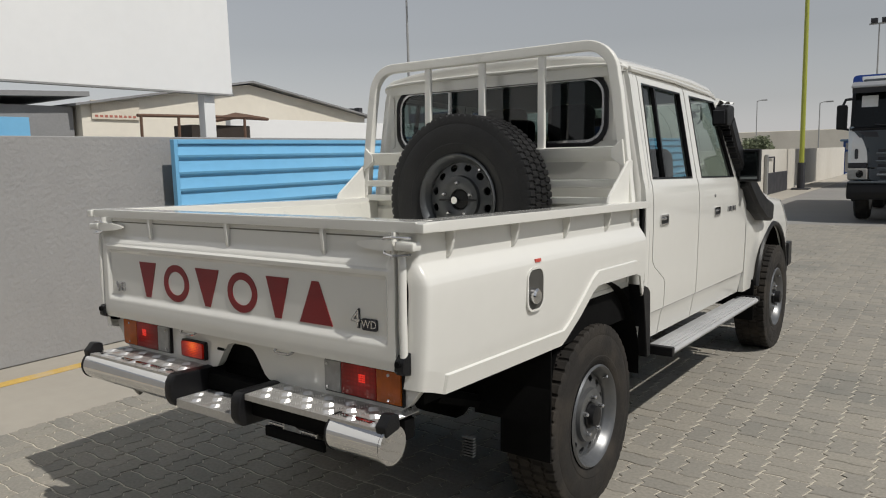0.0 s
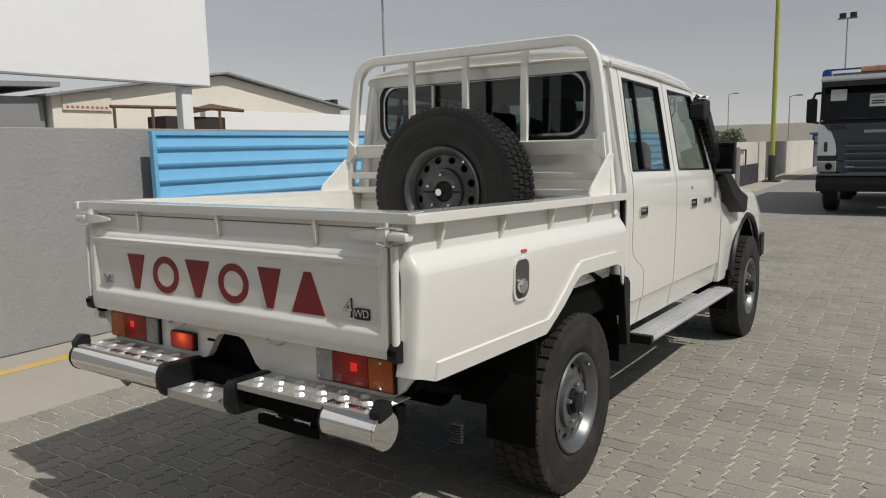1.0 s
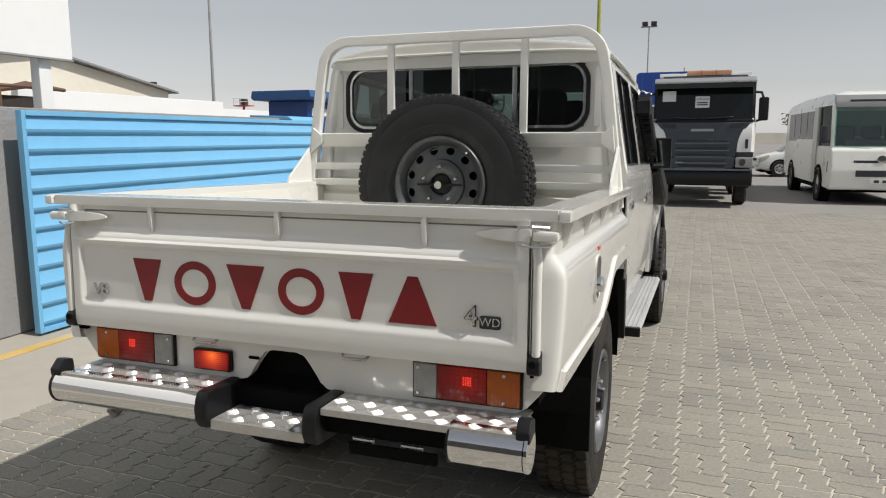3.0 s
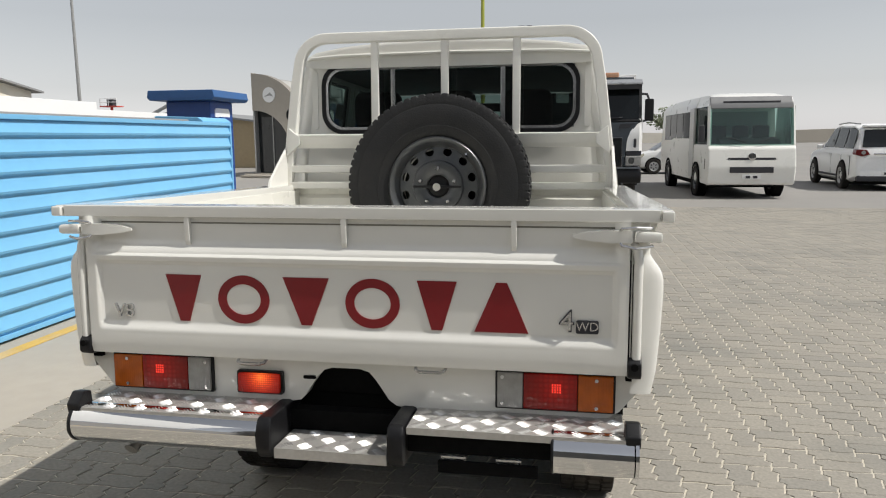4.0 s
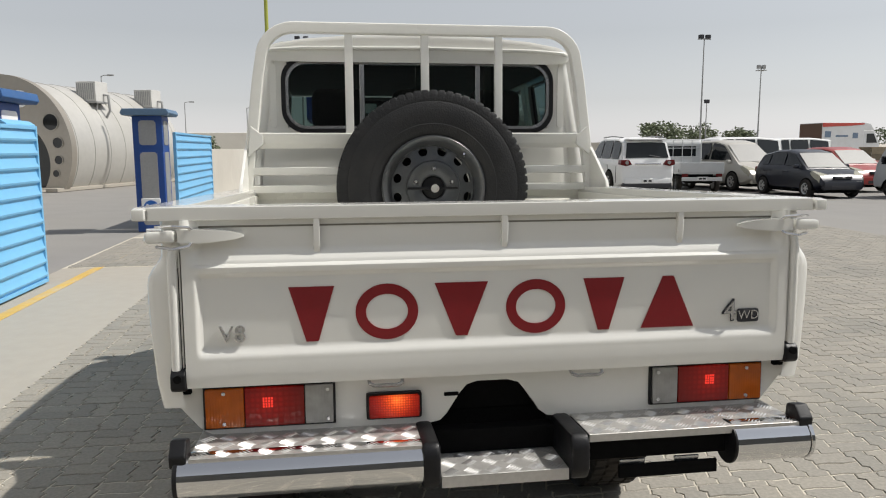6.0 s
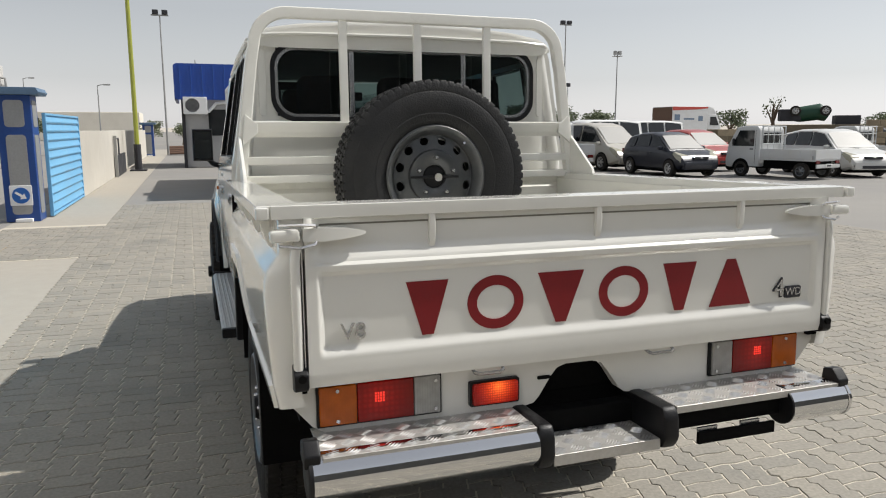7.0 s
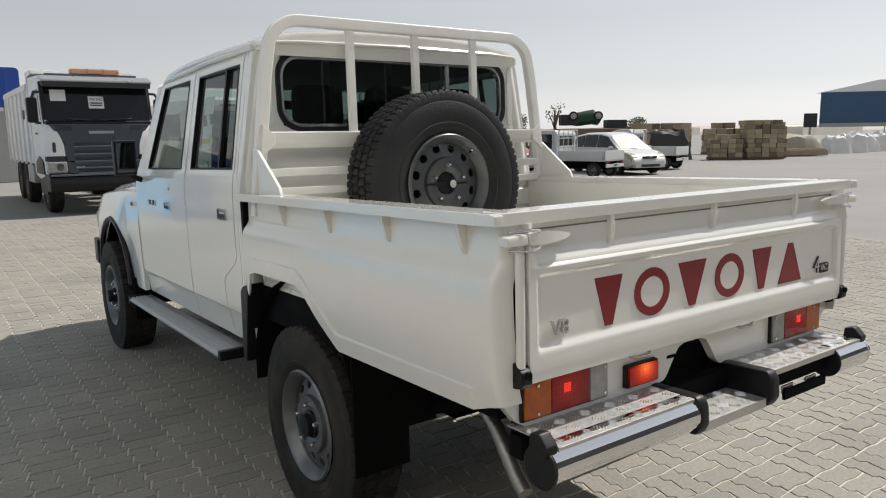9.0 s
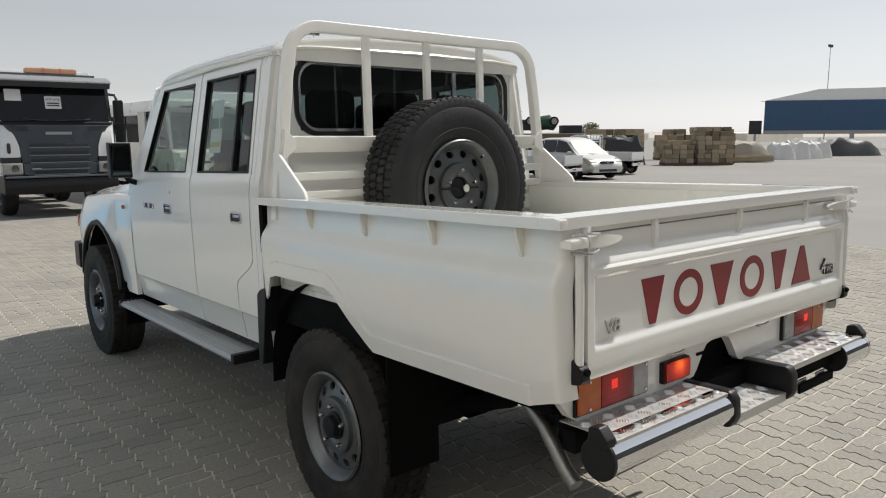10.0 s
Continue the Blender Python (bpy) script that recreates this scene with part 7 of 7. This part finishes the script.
bc = part("roof_beacon", box(-0.44, 0.62, 0.45, 0.75, 2.80, 2.91, 0.03), paint("orange_lightbar", (0.50, 0.27, 0.16), 0.4, var=0.15), lorry, "orange roof light bar")
for x in (-0.09, 0.26):
    part("beacon_joint", box(x - 0.008, x + 0.008, 0.444, 0.756, 2.798, 2.915), INK_RED, bc)
for s in (-1, 1):
    rows = []
    for t in range(11):
        z = 1.17 + 0.70 * t / 10
        xi = float(np.interp(z, [1.17, 1.40, 1.60, 1.75, 1.87], [0.685, 0.70, 0.77, 0.86, 0.955])) * hw
        rows.append([(s * xi, -0.095 + 0.05 * smooth(1.5, 1.87, z), z), (s * hw * 0.96, -0.085 + 0.06 * smooth(1.5, 1.87, z), z), (s * hw * 1.03, 0.04, z), (s * hw * 1.03, 0.40, z), (s * xi, 0.40, z)])
    part("corner_panel", loft(rows), LW, lorry, "white corner panel")
    part("corner_vent", prism(rounded(*sorted((s * hw * 0.84, s * hw * 0.90)), 1.24, 1.44, 0.03), "y", -0.10, -0.05, 0.004), INK, lorry, "dark oval vent")
    part("corner_slot", prism([(s * 0.60, 1.66), (s * 0.64, 1.76), (s * 1.0, 1.77), (s * 0.86, 1.67)], "y", -0.082, -0.06), INK, lorry, smooth=0)
    part("corner_gap", box(*sorted((s * hw * 0.69, s * hw * 1.01)), -0.07, 0.2, 1.07, 1.165, 0.01), INK, lorry, "dark joint over the headlamp")
    hl = part("headlamp", box(*sorted((s * hw * 0.67, s * hw * 1.01)), -0.15, 0.12, 0.84, 1.06, 0.03), LENS_CLEAR, lorry, "clear headlamp")
    part("lamp_bowl", lathe([(0.075, -0.156), (0.06, -0.152), (0.02, -0.150)], 16, "y", (s * hw * 0.80, 0, 0.955)), CHROME, hl, "bright lamp bowl")
    part("mirror", box(s * 1.36 - 0.11, s * 1.36 + 0.11, 0.00, 0.14, 1.82, 2.30, 0.04), BLACK_PL, lorry, "tall black mirror")
    part("mirror_arm", tube([(s * 1.12, 0.20, 2.42), (s * 1.30, 0.1, 2.40), (s * 1.35, 0.08, 2.28)], 0.03, 6), INK, lorry)
    part("mirror_arm", tube([(s * 1.15, 0.14, 1.80), (s * 1.33, 0.08, 1.84)], 0.025, 6), INK, lorry)
    part("side_window", prism([(0.30, 1.80), (0.46, 2.48), (1.2, 2.48), (1.2, 1.80)], "x", s * (hw - 0.005), s * (hw + 0.012)), DARK_GLASS, lorry, "dark side window", smooth=0)
    part("door_handle", box(s * (hw + 0.01) - 0.012, s * (hw + 0.01) + 0.012, 1.0, 1.2, 1.60, 1.64, 0.006), INK, lorry)
    part("wiper", tube([(s * 0.08 - 0.1, -0.035, 1.87), (s * 0.08 + 0.62 * (1 if s > 0 else -1), -0.02, 1.90)], 0.016, 5), INK, lorry)
    part("step_box", box(s * (hw - 0.1) - 0.09, s * (hw - 0.1) + 0.09, 0.45, 1.35, 0.38, 0.84, 0.03), BLACK_PL, lorry)
    part("wheel_arch", prism([(0.35, 0.80), (0.45, 1.05), (0.95, 1.16), (1.45, 1.05), (1.55, 0.80)], "x", *sorted((s * (hw - 0.05), s * (hw + 0.03))), 0.01), BLACK_PL, lorry, "black wheel arch")
    for y in (0.95, 4.3, 5.6):
        car_wheel(lorry, pose(s * 0.96, y, 0.50, 0, 0, 0 if s > 0 else 180), 0.50, 0.31)
    for k in range(6):
        part("body_rib", box(s * 1.19 - 0.03, s * 1.19 + 0.03, 2.35 + 0.85 * k, 2.45 + 0.85 * k, 0.95, 2.55, 0.01), LW, lorry)
    part("print_bar", box(s * 1.182 - 0.004, s * 1.182 + 0.004, 2.55, 3.15, 1.95, 2.15), INK, lorry, "grey print drawn as a bar")
    part("tool_box", box(s * 1.0 - 0.18, s * 1.0 + 0.18, 2.2, 3.2, 0.55, 0.95, 0.02), STEEL, lorry, "grey tool box")
part("tipper_body", box(-1.17, 1.17, 2.2, 6.9, 0.98, 2.6, 0.03), LW, lorry, "white tipper body")
part("body_rim", box(-1.21, 1.21, 2.15, 6.95, 2.55, 2.68, 0.02), LW, lorry)
part("headboard", box(-1.17, 1.17, 2.06, 2.2, 0.98, 2.92, 0.02), LW, lorry, "white headboard")
part("cab_guard", prism([(2.1, 2.80), (1.45, 2.86), (1.45, 2.93), (2.2, 2.93)], "x", -1.15, 1.15, 0.01), LW, lorry, "white guard over the cab")
part("chassis", box(-0.45, 0.45, 0.6, 6.8, 0.55, 0.98), BLACK_UNDER, lorry)
part("cross_beam", box(-0.95, 0.95, 0.9, 1.0, 0.42, 0.56, 0.02), BLACK_UNDER, lorry)
for nm, x0, x1, z0, z1, lb in (("notice", -0.20, 0.13, 2.10, 2.34, "white for-sale notice"), ("permit", -0.98, -0.66, 2.24, 2.46, "paper permit inside the glass")):
    y0 = -0.026 + (z0 - 1.83) * 0.24
    y1 = -0.026 + (z1 - 1.83) * 0.24
    part(nm, prism([(y0 - 0.004, z0), (y1 - 0.004, z1), (y1, z1), (y0, z0)], "x", x0, x1), PAPER, lorry, lb, smooth=0)
writing("FOR SALE", 0.066, Matrix.Translation((-0.035, -0.035 + 0.45 * 0.24, 2.28)) @ pose(0, 0, 0, 76.5, 0, 0), INK, lorry, "notice_text", 0.001)
for k in range(2):
    z = 2.15 + 0.045 * k
    y = -0.033 + (z - 1.83) * 0.24
    part("notice_bar", box(-0.16, 0.09, y - 0.004, y + 0.004, z, z + 0.024), INK, lorry)

# far clutter: box lorry, green machine on a stack, cartons, sacks, blue shed
PRINT_BLUE = paint("faded_blue_print", (0.16, 0.22, 0.30), 0.6)
bt = thing("box_lorry", "white box lorry with a red top band", "lorry", pose(34.7, 45.2, 0.0, 0, 0, 2) @ Matrix.Scale(1.06, 4))
part("box", box(-1.9, 1.2, -1.1, 1.1, 0.9, 3.0, 0.03), LW, bt)
part("band", prism([(-1.9, 2.72), (-1.9, 2.98), (1.18, 2.98), (1.18, 2.88), (0.2, 2.80)], "y", -1.108, -1.10), INK_RED, bt, "red top band")
# rear face in shade, drawn with a brown colour
part("rear_door", box(-1.93, -1.9, -1.08, 1.08, 0.95, 2.95, 0.005), RUST, bt, "rear doors coloured brown for their shaded face")
part("cab", prism([(1.25, 0.5), (1.25, 2.5), (2.0, 2.5), (2.45, 1.6), (2.5, 0.5)], "y", -1.05, 1.05, 0.05), LW, bt)
part("deflector", prism([(1.25, 2.5), (1.25, 3.05), (1.75, 2.95), (2.1, 2.5)], "y", -1.0, 1.0, 0.06), LW, bt, "white roof deflector")
part("side_window", prism([(1.45, 1.7), (1.45, 2.3), (1.95, 2.3), (2.25, 1.7)], "y", -1.062, -1.05), DARK_GLASS, bt, "dark cab window", smooth=0)
for x0, x1, z0, z1 in ((-1.7, -1.25, 2.05, 2.45), (-0.9, 0.0, 2.08, 2.2), (0.35, 0.75, 2.0, 2.35)):
    part("print_bar", box(x0, x1, -1.106, -1.10, z0, z1), PRINT_BLUE, bt, "blue-grey print drawn as a bar")
for x in (-1.2, 1.9):
    for s in (-1, 1):
        car_wheel(bt, pose(x, s * 0.9, 0.45, 0, 0, 90 * s), 0.45, 0.25)
part("underside", box(-1.8, 2.4, -0.9, 0.9, 0.45, 0.9), BLACK_UNDER, bt)


def cartons(m, nx, ny, nz, s, seed, label="stack of brown cartons on a pallet"):
    rng = random.Random(seed)
    st = thing("carton_stack", label, "cartons", m, "stacks of cartons")
    part("pallet", box(-0.02, nx * s + 0.02, -0.02, ny * s + 0.02, 0, 0.13, 0.01), RUST, st, "wooden pallet")
    me = None
    for k in range(nz):
        for i in range(nx):
            for j in range(ny):
                if 0 < i < nx - 1 and 0 < j < ny - 1 or k == nz - 1 and rng.random() < 0.45 or k == nz - 2 and rng.random() < 0.12:
                    continue
                if me is None:
                    o = part("carton", box(0, s * 0.97, 0, s * 0.97, 0, s * 0.62, 0.012, 1), CARTON, st)
                    me = o.data
                else:
                    o = new("carton", me)
                    o.parent = st
                o.location = (i * s + rng.uniform(-0.03, 0.03), j * s + rng.uniform(-0.03, 0.03), 0.13 + k * s * 0.63)
                o.rotation_euler = (0, 0, rng.uniform(-0.06, 0.06))
    return st


for i, (x, y, nx, ny, nz, s) in enumerate(((27.5, 24.5, 5, 3, 6, 0.40), (31.9, 21.4, 4, 3, 5, 0.38), (33.4, 20.4, 5, 4, 8, 0.38), (35.4, 20.9, 4, 4, 8, 0.36), (29.0, 25.8, 4, 3, 4, 0.40), (25.0, 30.5, 4, 2, 4, 0.55), (21.8, 32.5, 4, 2, 4, 0.55), (39.5, 27, 6, 2, 5, 0.6), (46, 30, 6, 2, 4, 0.6), (34.0, 28.5, 6, 2, 5, 0.6))):
    cartons(pose(x, y, 0, 0, 0, -40), nx, ny, nz, s, i)
gm = thing("green_machine", "green wheeled machine resting on stacked goods", "machine", pose(31.3, 30, 0, 0, 0, -35))
part("plinth", box(-1.6, 2.6, -0.8, 0.8, 0, 1.75, 0.05), CARTON, gm)
part("tank", tube([(-0.9, 0, 2.15), (-0.5, 0, 2.3), (0.5, 0, 2.45), (0.95, 0, 2.2)], [0.2, 0.42, 0.46, 0.3], 14), paint("machine_green", (0.008, 0.055, 0.028), 0.5, var=0.15), gm)
part("engine", box(-1.5, -0.4, -0.4, 0.4, 1.95, 2.6, 0.08), INK, gm)
for x in (-0.75, 0.75):
    car_wheel(gm, pose(x, -0.5, 2.5, 0, 0, -90), 0.28, 0.15, CAR_RIM)
part("crate", box(1.3, 2.5, -0.5, 0.5, 1.75, 2.25, 0.02), INK, gm)
tree(pose(30.0, 31.3, 1.0), 2.6, 0.75, 77, "thin dusty sapling among stacked goods", 85)


def mound(name, label, m, w, d, h, mat, seed, cat):
    g = []
    for i in range(15):
        row = []
        for j in range(9):
            u, v = 2 * i / 14 - 1, 2 * j / 8 - 1
            e = (1 - u ** 6) * (1 - v ** 6)
            row.append((u * w / 2, v * d / 2, h * e * (0.78 + 0.3 * noise.noise((u * 2 + seed, v * 2, seed)))))
        g.append(row)
    t = thing(name, label, cat, m, "covered piles")
    part("cover", sheet(g, (0, 0, -0.02)), mat, t)
    return t


mound("tarpaulin", "black tarpaulin over stacked goods", pose(31.3, 24.2, 0, 0, 0, -40), 3.0, 1.7, 2.0, TARP, 1.0, "tarpaulin")
mound("tarpaulin", "pale canvas sheet sagging over timber", pose(40.5, 22.3, 0, 0, 0, -35), 4.2, 2.2, 1.5, paint("pale_canvas", (0.36, 0.33, 0.27), 0.8, var=0.15), 2.0, "tarpaulin")
for k, (x, y) in enumerate(((45.5, 21.8), (47.0, 21.5), (49, 21.6), (51, 21.8))):
    mound("sack_pile", "pile of white wrapped sacks", pose(x, y, 0, 0, 0, -30), 1.7, 1.5, 1.3 + 0.2 * (k % 2), BAG, 3.0 + k, "sacks")
mound("tarpaulin", "dark tarpaulin over a load", pose(57, 22.5, 0, 0, 0, -25), 6, 2, 1.5, TARP, 9.0, "tarpaulin")
tp = thing("timber_pile", "low pile of sawn timber", "timber", pose(39.5, 20.9, 0, 0, 0, -35))
for k in range(8):
    part("board", box(-1.4, 1.4, -0.6 + 0.15 * k, -0.48 + 0.15 * k, 0.05, 0.35 + 0.04 * (k % 3), 0.01), CARTON, tp)
bs = thing("blue_shed", "large open blue metal shed with a pale roof", "shed", pose(78.1, 39.4, 0, 0, 0, -50))
part("wall_panel", box(0, 60, 0, 0.3, 2.1, 5.4), paint("shed_blue", (0.03, 0.085, 0.17), 0.5, var=0.12, scale=0.3), bs, "blue metal side cladding")
part("lower_band", box(0, 60, -0.02, 0.32, 1.7, 2.1), STEEL, bs)
part("roof_sheet", prism([(-0.1, 5.4), (5.5, 6.6), (56, 7.2), (60.3, 6.0), (60.3, 5.4)], "y", 0.1, 2.5), PANEL_WHITE, bs, smooth=0)
for k in range(7):
    part("column", box(6.4 * k + 9, 6.4 * k + 9.4, 0, 0.3, 0, 2.1), STEEL, bs)
part("sign_post", box(-1.05, -0.85, -0.1, 0.1, 0.0, 1.8), STEEL, bs)
part("sign", box(-1.6, -0.3, -0.2, 0.2, 1.7, 3.2, 0.05), INK, bs, "dark sign box")
fl = thing("stacked_trucks", "white parked lorries beyond the gate office", "lorry", pose(-0.6, 62, 0))
part("cab", box(0, 2.2, 0, 4, 0.0, 3.0, 0.1), LW, fl)
part("screen", box(0.15, 2.05, -0.03, 0.0, 1.8, 2.7, 0.05), DARK_GLASS, fl)
tb = thing("log_pile", "pile of old poles beyond the gate", "timber", pose(-2.2, 46, 0))
for k in range(9):
    part("log", tube([(0.0, 0.1 * k, 0.12 + 0.11 * (k % 4)), (3.0, 0.15 * k, 0.18 + 0.12 * (k % 4))], 0.09, 7), RUST, tb)


# ---- interlocking pavers ----
def paver_mat(name, per_island):
    m, nt, b = nodes_of(name)
    N, L = nt.nodes, nt.links
    geo = N.new("ShaderNodeNewGeometry")
    src = geo.outputs["Random Per Island"] if per_island else N.new("ShaderNodeObjectInfo").outputs["Random"]
    ramp = N.new("ShaderNodeValToRGB")
    for k, (p, c) in enumerate(((0.0, (0.236, 0.222, 0.192)), (0.25, (0.258, 0.240, 0.205)), (0.6, (0.268, 0.248, 0.21)), (1.0, (0.288, 0.265, 0.222)))):
        e = ramp.color_ramp.elements[k] if k < 2 else ramp.color_ramp.elements.new(p)
        e.position, e.color = p, (*c, 1)
    L.new(src, ramp.inputs["Fac"])
    big = N.new("ShaderNodeTexNoise")
    big.inputs["Scale"].default_value, big.inputs["Detail"].default_value = 0.9, 5.0
    L.new(geo.outputs["Position"], big.inputs["Vector"])
    mr = N.new("ShaderNodeMapRange")
    mr.inputs["From Min"].default_value, mr.inputs["From Max"].default_value = 0.52, 0.75
    mr.inputs["To Max"].default_value = 0.55
    L.new(big.outputs["Fac"], mr.inputs["Value"])
    mx = N.new("ShaderNodeMix")
    mx.data_type = "RGBA"
    mx.inputs[7].default_value = (0.13, 0.135, 0.125, 1)
    L.new(mr.outputs[0], mx.inputs[0])
    L.new(ramp.outputs[0], mx.inputs[6])
    fine = N.new("ShaderNodeTexNoise")
    fine.inputs["Scale"].default_value, fine.inputs["Detail"].default_value = 60.0, 6.0
    L.new(geo.outputs["Position"], fine.inputs["Vector"])
    hs = N.new("ShaderNodeHueSaturation")
    m2 = N.new("ShaderNodeMapRange")
    m2.inputs["From Min"].default_value, m2.inputs["From Max"].default_value = 0.3, 0.7
    m2.inputs["To Min"].default_value, m2.inputs["To Max"].default_value = 0.86, 1.14
    L.new(fine.outputs["Fac"], m2.inputs["Value"])
    L.new(m2.outputs[0], hs.inputs["Value"])
    L.new(mx.outputs[2], hs.inputs["Color"])
    L.new(hs.outputs[0], b.inputs["Base Color"])
    b.inputs["Roughness"].default_value = 0.82
    bp = N.new("ShaderNodeBump")
    bp.inputs["Strength"].default_value, bp.inputs["Distance"].default_value = 0.35, 0.004
    L.new(fine.outputs["Fac"], bp.inputs["Height"])
    L.new(bp.outputs[0], b.inputs["Normal"])
    return m


PAVER_ONE, PAVER_ALL = paver_mat("paver_grey", False), paver_mat("paver_grey_field", True)
CELL, AMP, GAP = 0.222, 0.0165, 0.0042


def zig(t):
    """The wave of a joint over one length, from 0 to 1."""
    return AMP * float(np.interp(t, [0, 0.3, 0.42, 0.58, 0.7, 1.0], [0, 0.55, 1.0, -1.0, -0.55, 0]))


def paver_outline(kind):
    """Outlines within a cell from its corner: lying low, lying high, standing first, standing second."""
    h = CELL / 2
    x0, x1, y0, y1 = {"h0": (0, CELL, 0, h), "h1": (0, CELL, h, CELL), "v0": (0, h, 0, CELL), "v1": (h, CELL, 0, CELL)}[kind]
    flat = lambda x, y: (x, y + 0.6 * zig(x / CELL))
    uprt = lambda x, y: (x + zig((y / h) % 1.0 if y < CELL - 1e-6 else 0.0), y)
    pts = []
    nx, ny = (6, 5) if kind[0] == "h" else (3, 10)
    for i in range(nx):
        pts.append(flat(x0 + (x1 - x0) * i / nx, y0))
    for i in range(ny):
        p = uprt(x1, y0 + (y1 - y0) * i / ny)
        pts.append(p if i else (p[0], flat(x1, y0)[1]))
    for i in range(nx):
        pts.append(flat(x1 - (x1 - x0) * i / nx, y1))
    for i in range(ny):
        p = uprt(x0, y1 - (y1 - y0) * i / ny)
        pts.append(p if i else (p[0], flat(x0, y1)[1]))
    cx, cy = (x0 + x1) / 2, (y0 + y1) / 2
    kx, ky = 1 - 2 * GAP / (x1 - x0), 1 - 2 * GAP / (y1 - y0)
    return [(cx + (x - cx) * kx, cy + (y - cy) * ky) for x, y in pts], (cx, cy)


def paver_mesh(kind):
    pts, c = paver_outline(kind)
    inner = [(c[0] + (x - c[0]) * 0.955, c[1] + (y - c[1]) * 0.955) for x, y in pts]
    n = len(pts)
    v = [(x, y, -0.014) for x, y in pts] + [(x, y, -0.003) for x, y in pts] + [(x, y, 0.0) for x, y in inner]
    f = [(i, (i + 1) % n, n + (i + 1) % n, n + i) for i in range(n)] + [(n + i, n + (i + 1) % n, 2 * n + (i + 1) % n, 2 * n + i) for i in range(n)] + [tuple(range(2 * n, 3 * n))]
    return v, f


SHAPES = {k: paver_mesh(k) for k in ("h0", "h1", "v0", "v1")}
SAND = paint("joint_sand", (0.52, 0.475, 0.39), 0.95, var=0.12, scale=3, bump=0.3, bscale=200)
paving = tagged(part("paving", box(-2.394, 8.94, -6.0, 14.65, -0.03, -0.0045), SAND), "interlocking concrete pavers in sandy joints", "pavement", kind="structure")
apron = box(-3.9, -2.394, 8.0, 11.4, -0.0015, 0.0008)
tagged(part("paving_apron", apron, SAND), "strip of pavers across the gateway", "pavement", kind="structure")
NEAR = (0.92, 2.53, 0.69, 5.29)
rngp = random.Random(11)
meshes = {}
for k, (v, f) in SHAPES.items():
    me = bpy.data.meshes.new("paver")
    me.from_pydata(v, [], f)
    me.materials.append(PAVER_ONE)
    meshes[k] = me
allv, allf, count = [], [], 0


def lay(i0, i1, j0, j1, ox, oy, lift):
    global count
    for i in range(i0, i1):
        for j in range(j0, j1):
            x, y = ox + i * CELL, oy + j * CELL
            for k in (("h0", "h1") if (i + j) % 2 else ("v0", "v1")):
                dz = rngp.gauss(0, 0.0009) + lift
                if NEAR[0] <= x < NEAR[1] and NEAR[2] <= y < NEAR[3] and count < 296 and lift == 0:
                    o = new("paver", meshes[k])
                    o.parent, o.location = paving, (x, y, dz)
                    count += 1
                else:
                    v, f = SHAPES[k]
                    b = len(allv)
                    allv.extend((px + x, py + y, pz + dz) for px, py, pz in v)
                    allf.extend(tuple(b + q for q in g) for g in f)


lay(0, 51, 0, 93, -2.394, -6.0, 0.0)
lay(0, 8, 0, 14, -3.85, 8.05, 0.006)
me = bpy.data.meshes.new("paver_field")
me.from_pydata(allv, [], allf)
me.materials.append(PAVER_ALL)
field = new("paver_field", me)
field.parent = paving
tagged(field, "weathered grey-beige pavers", kind="stuff")
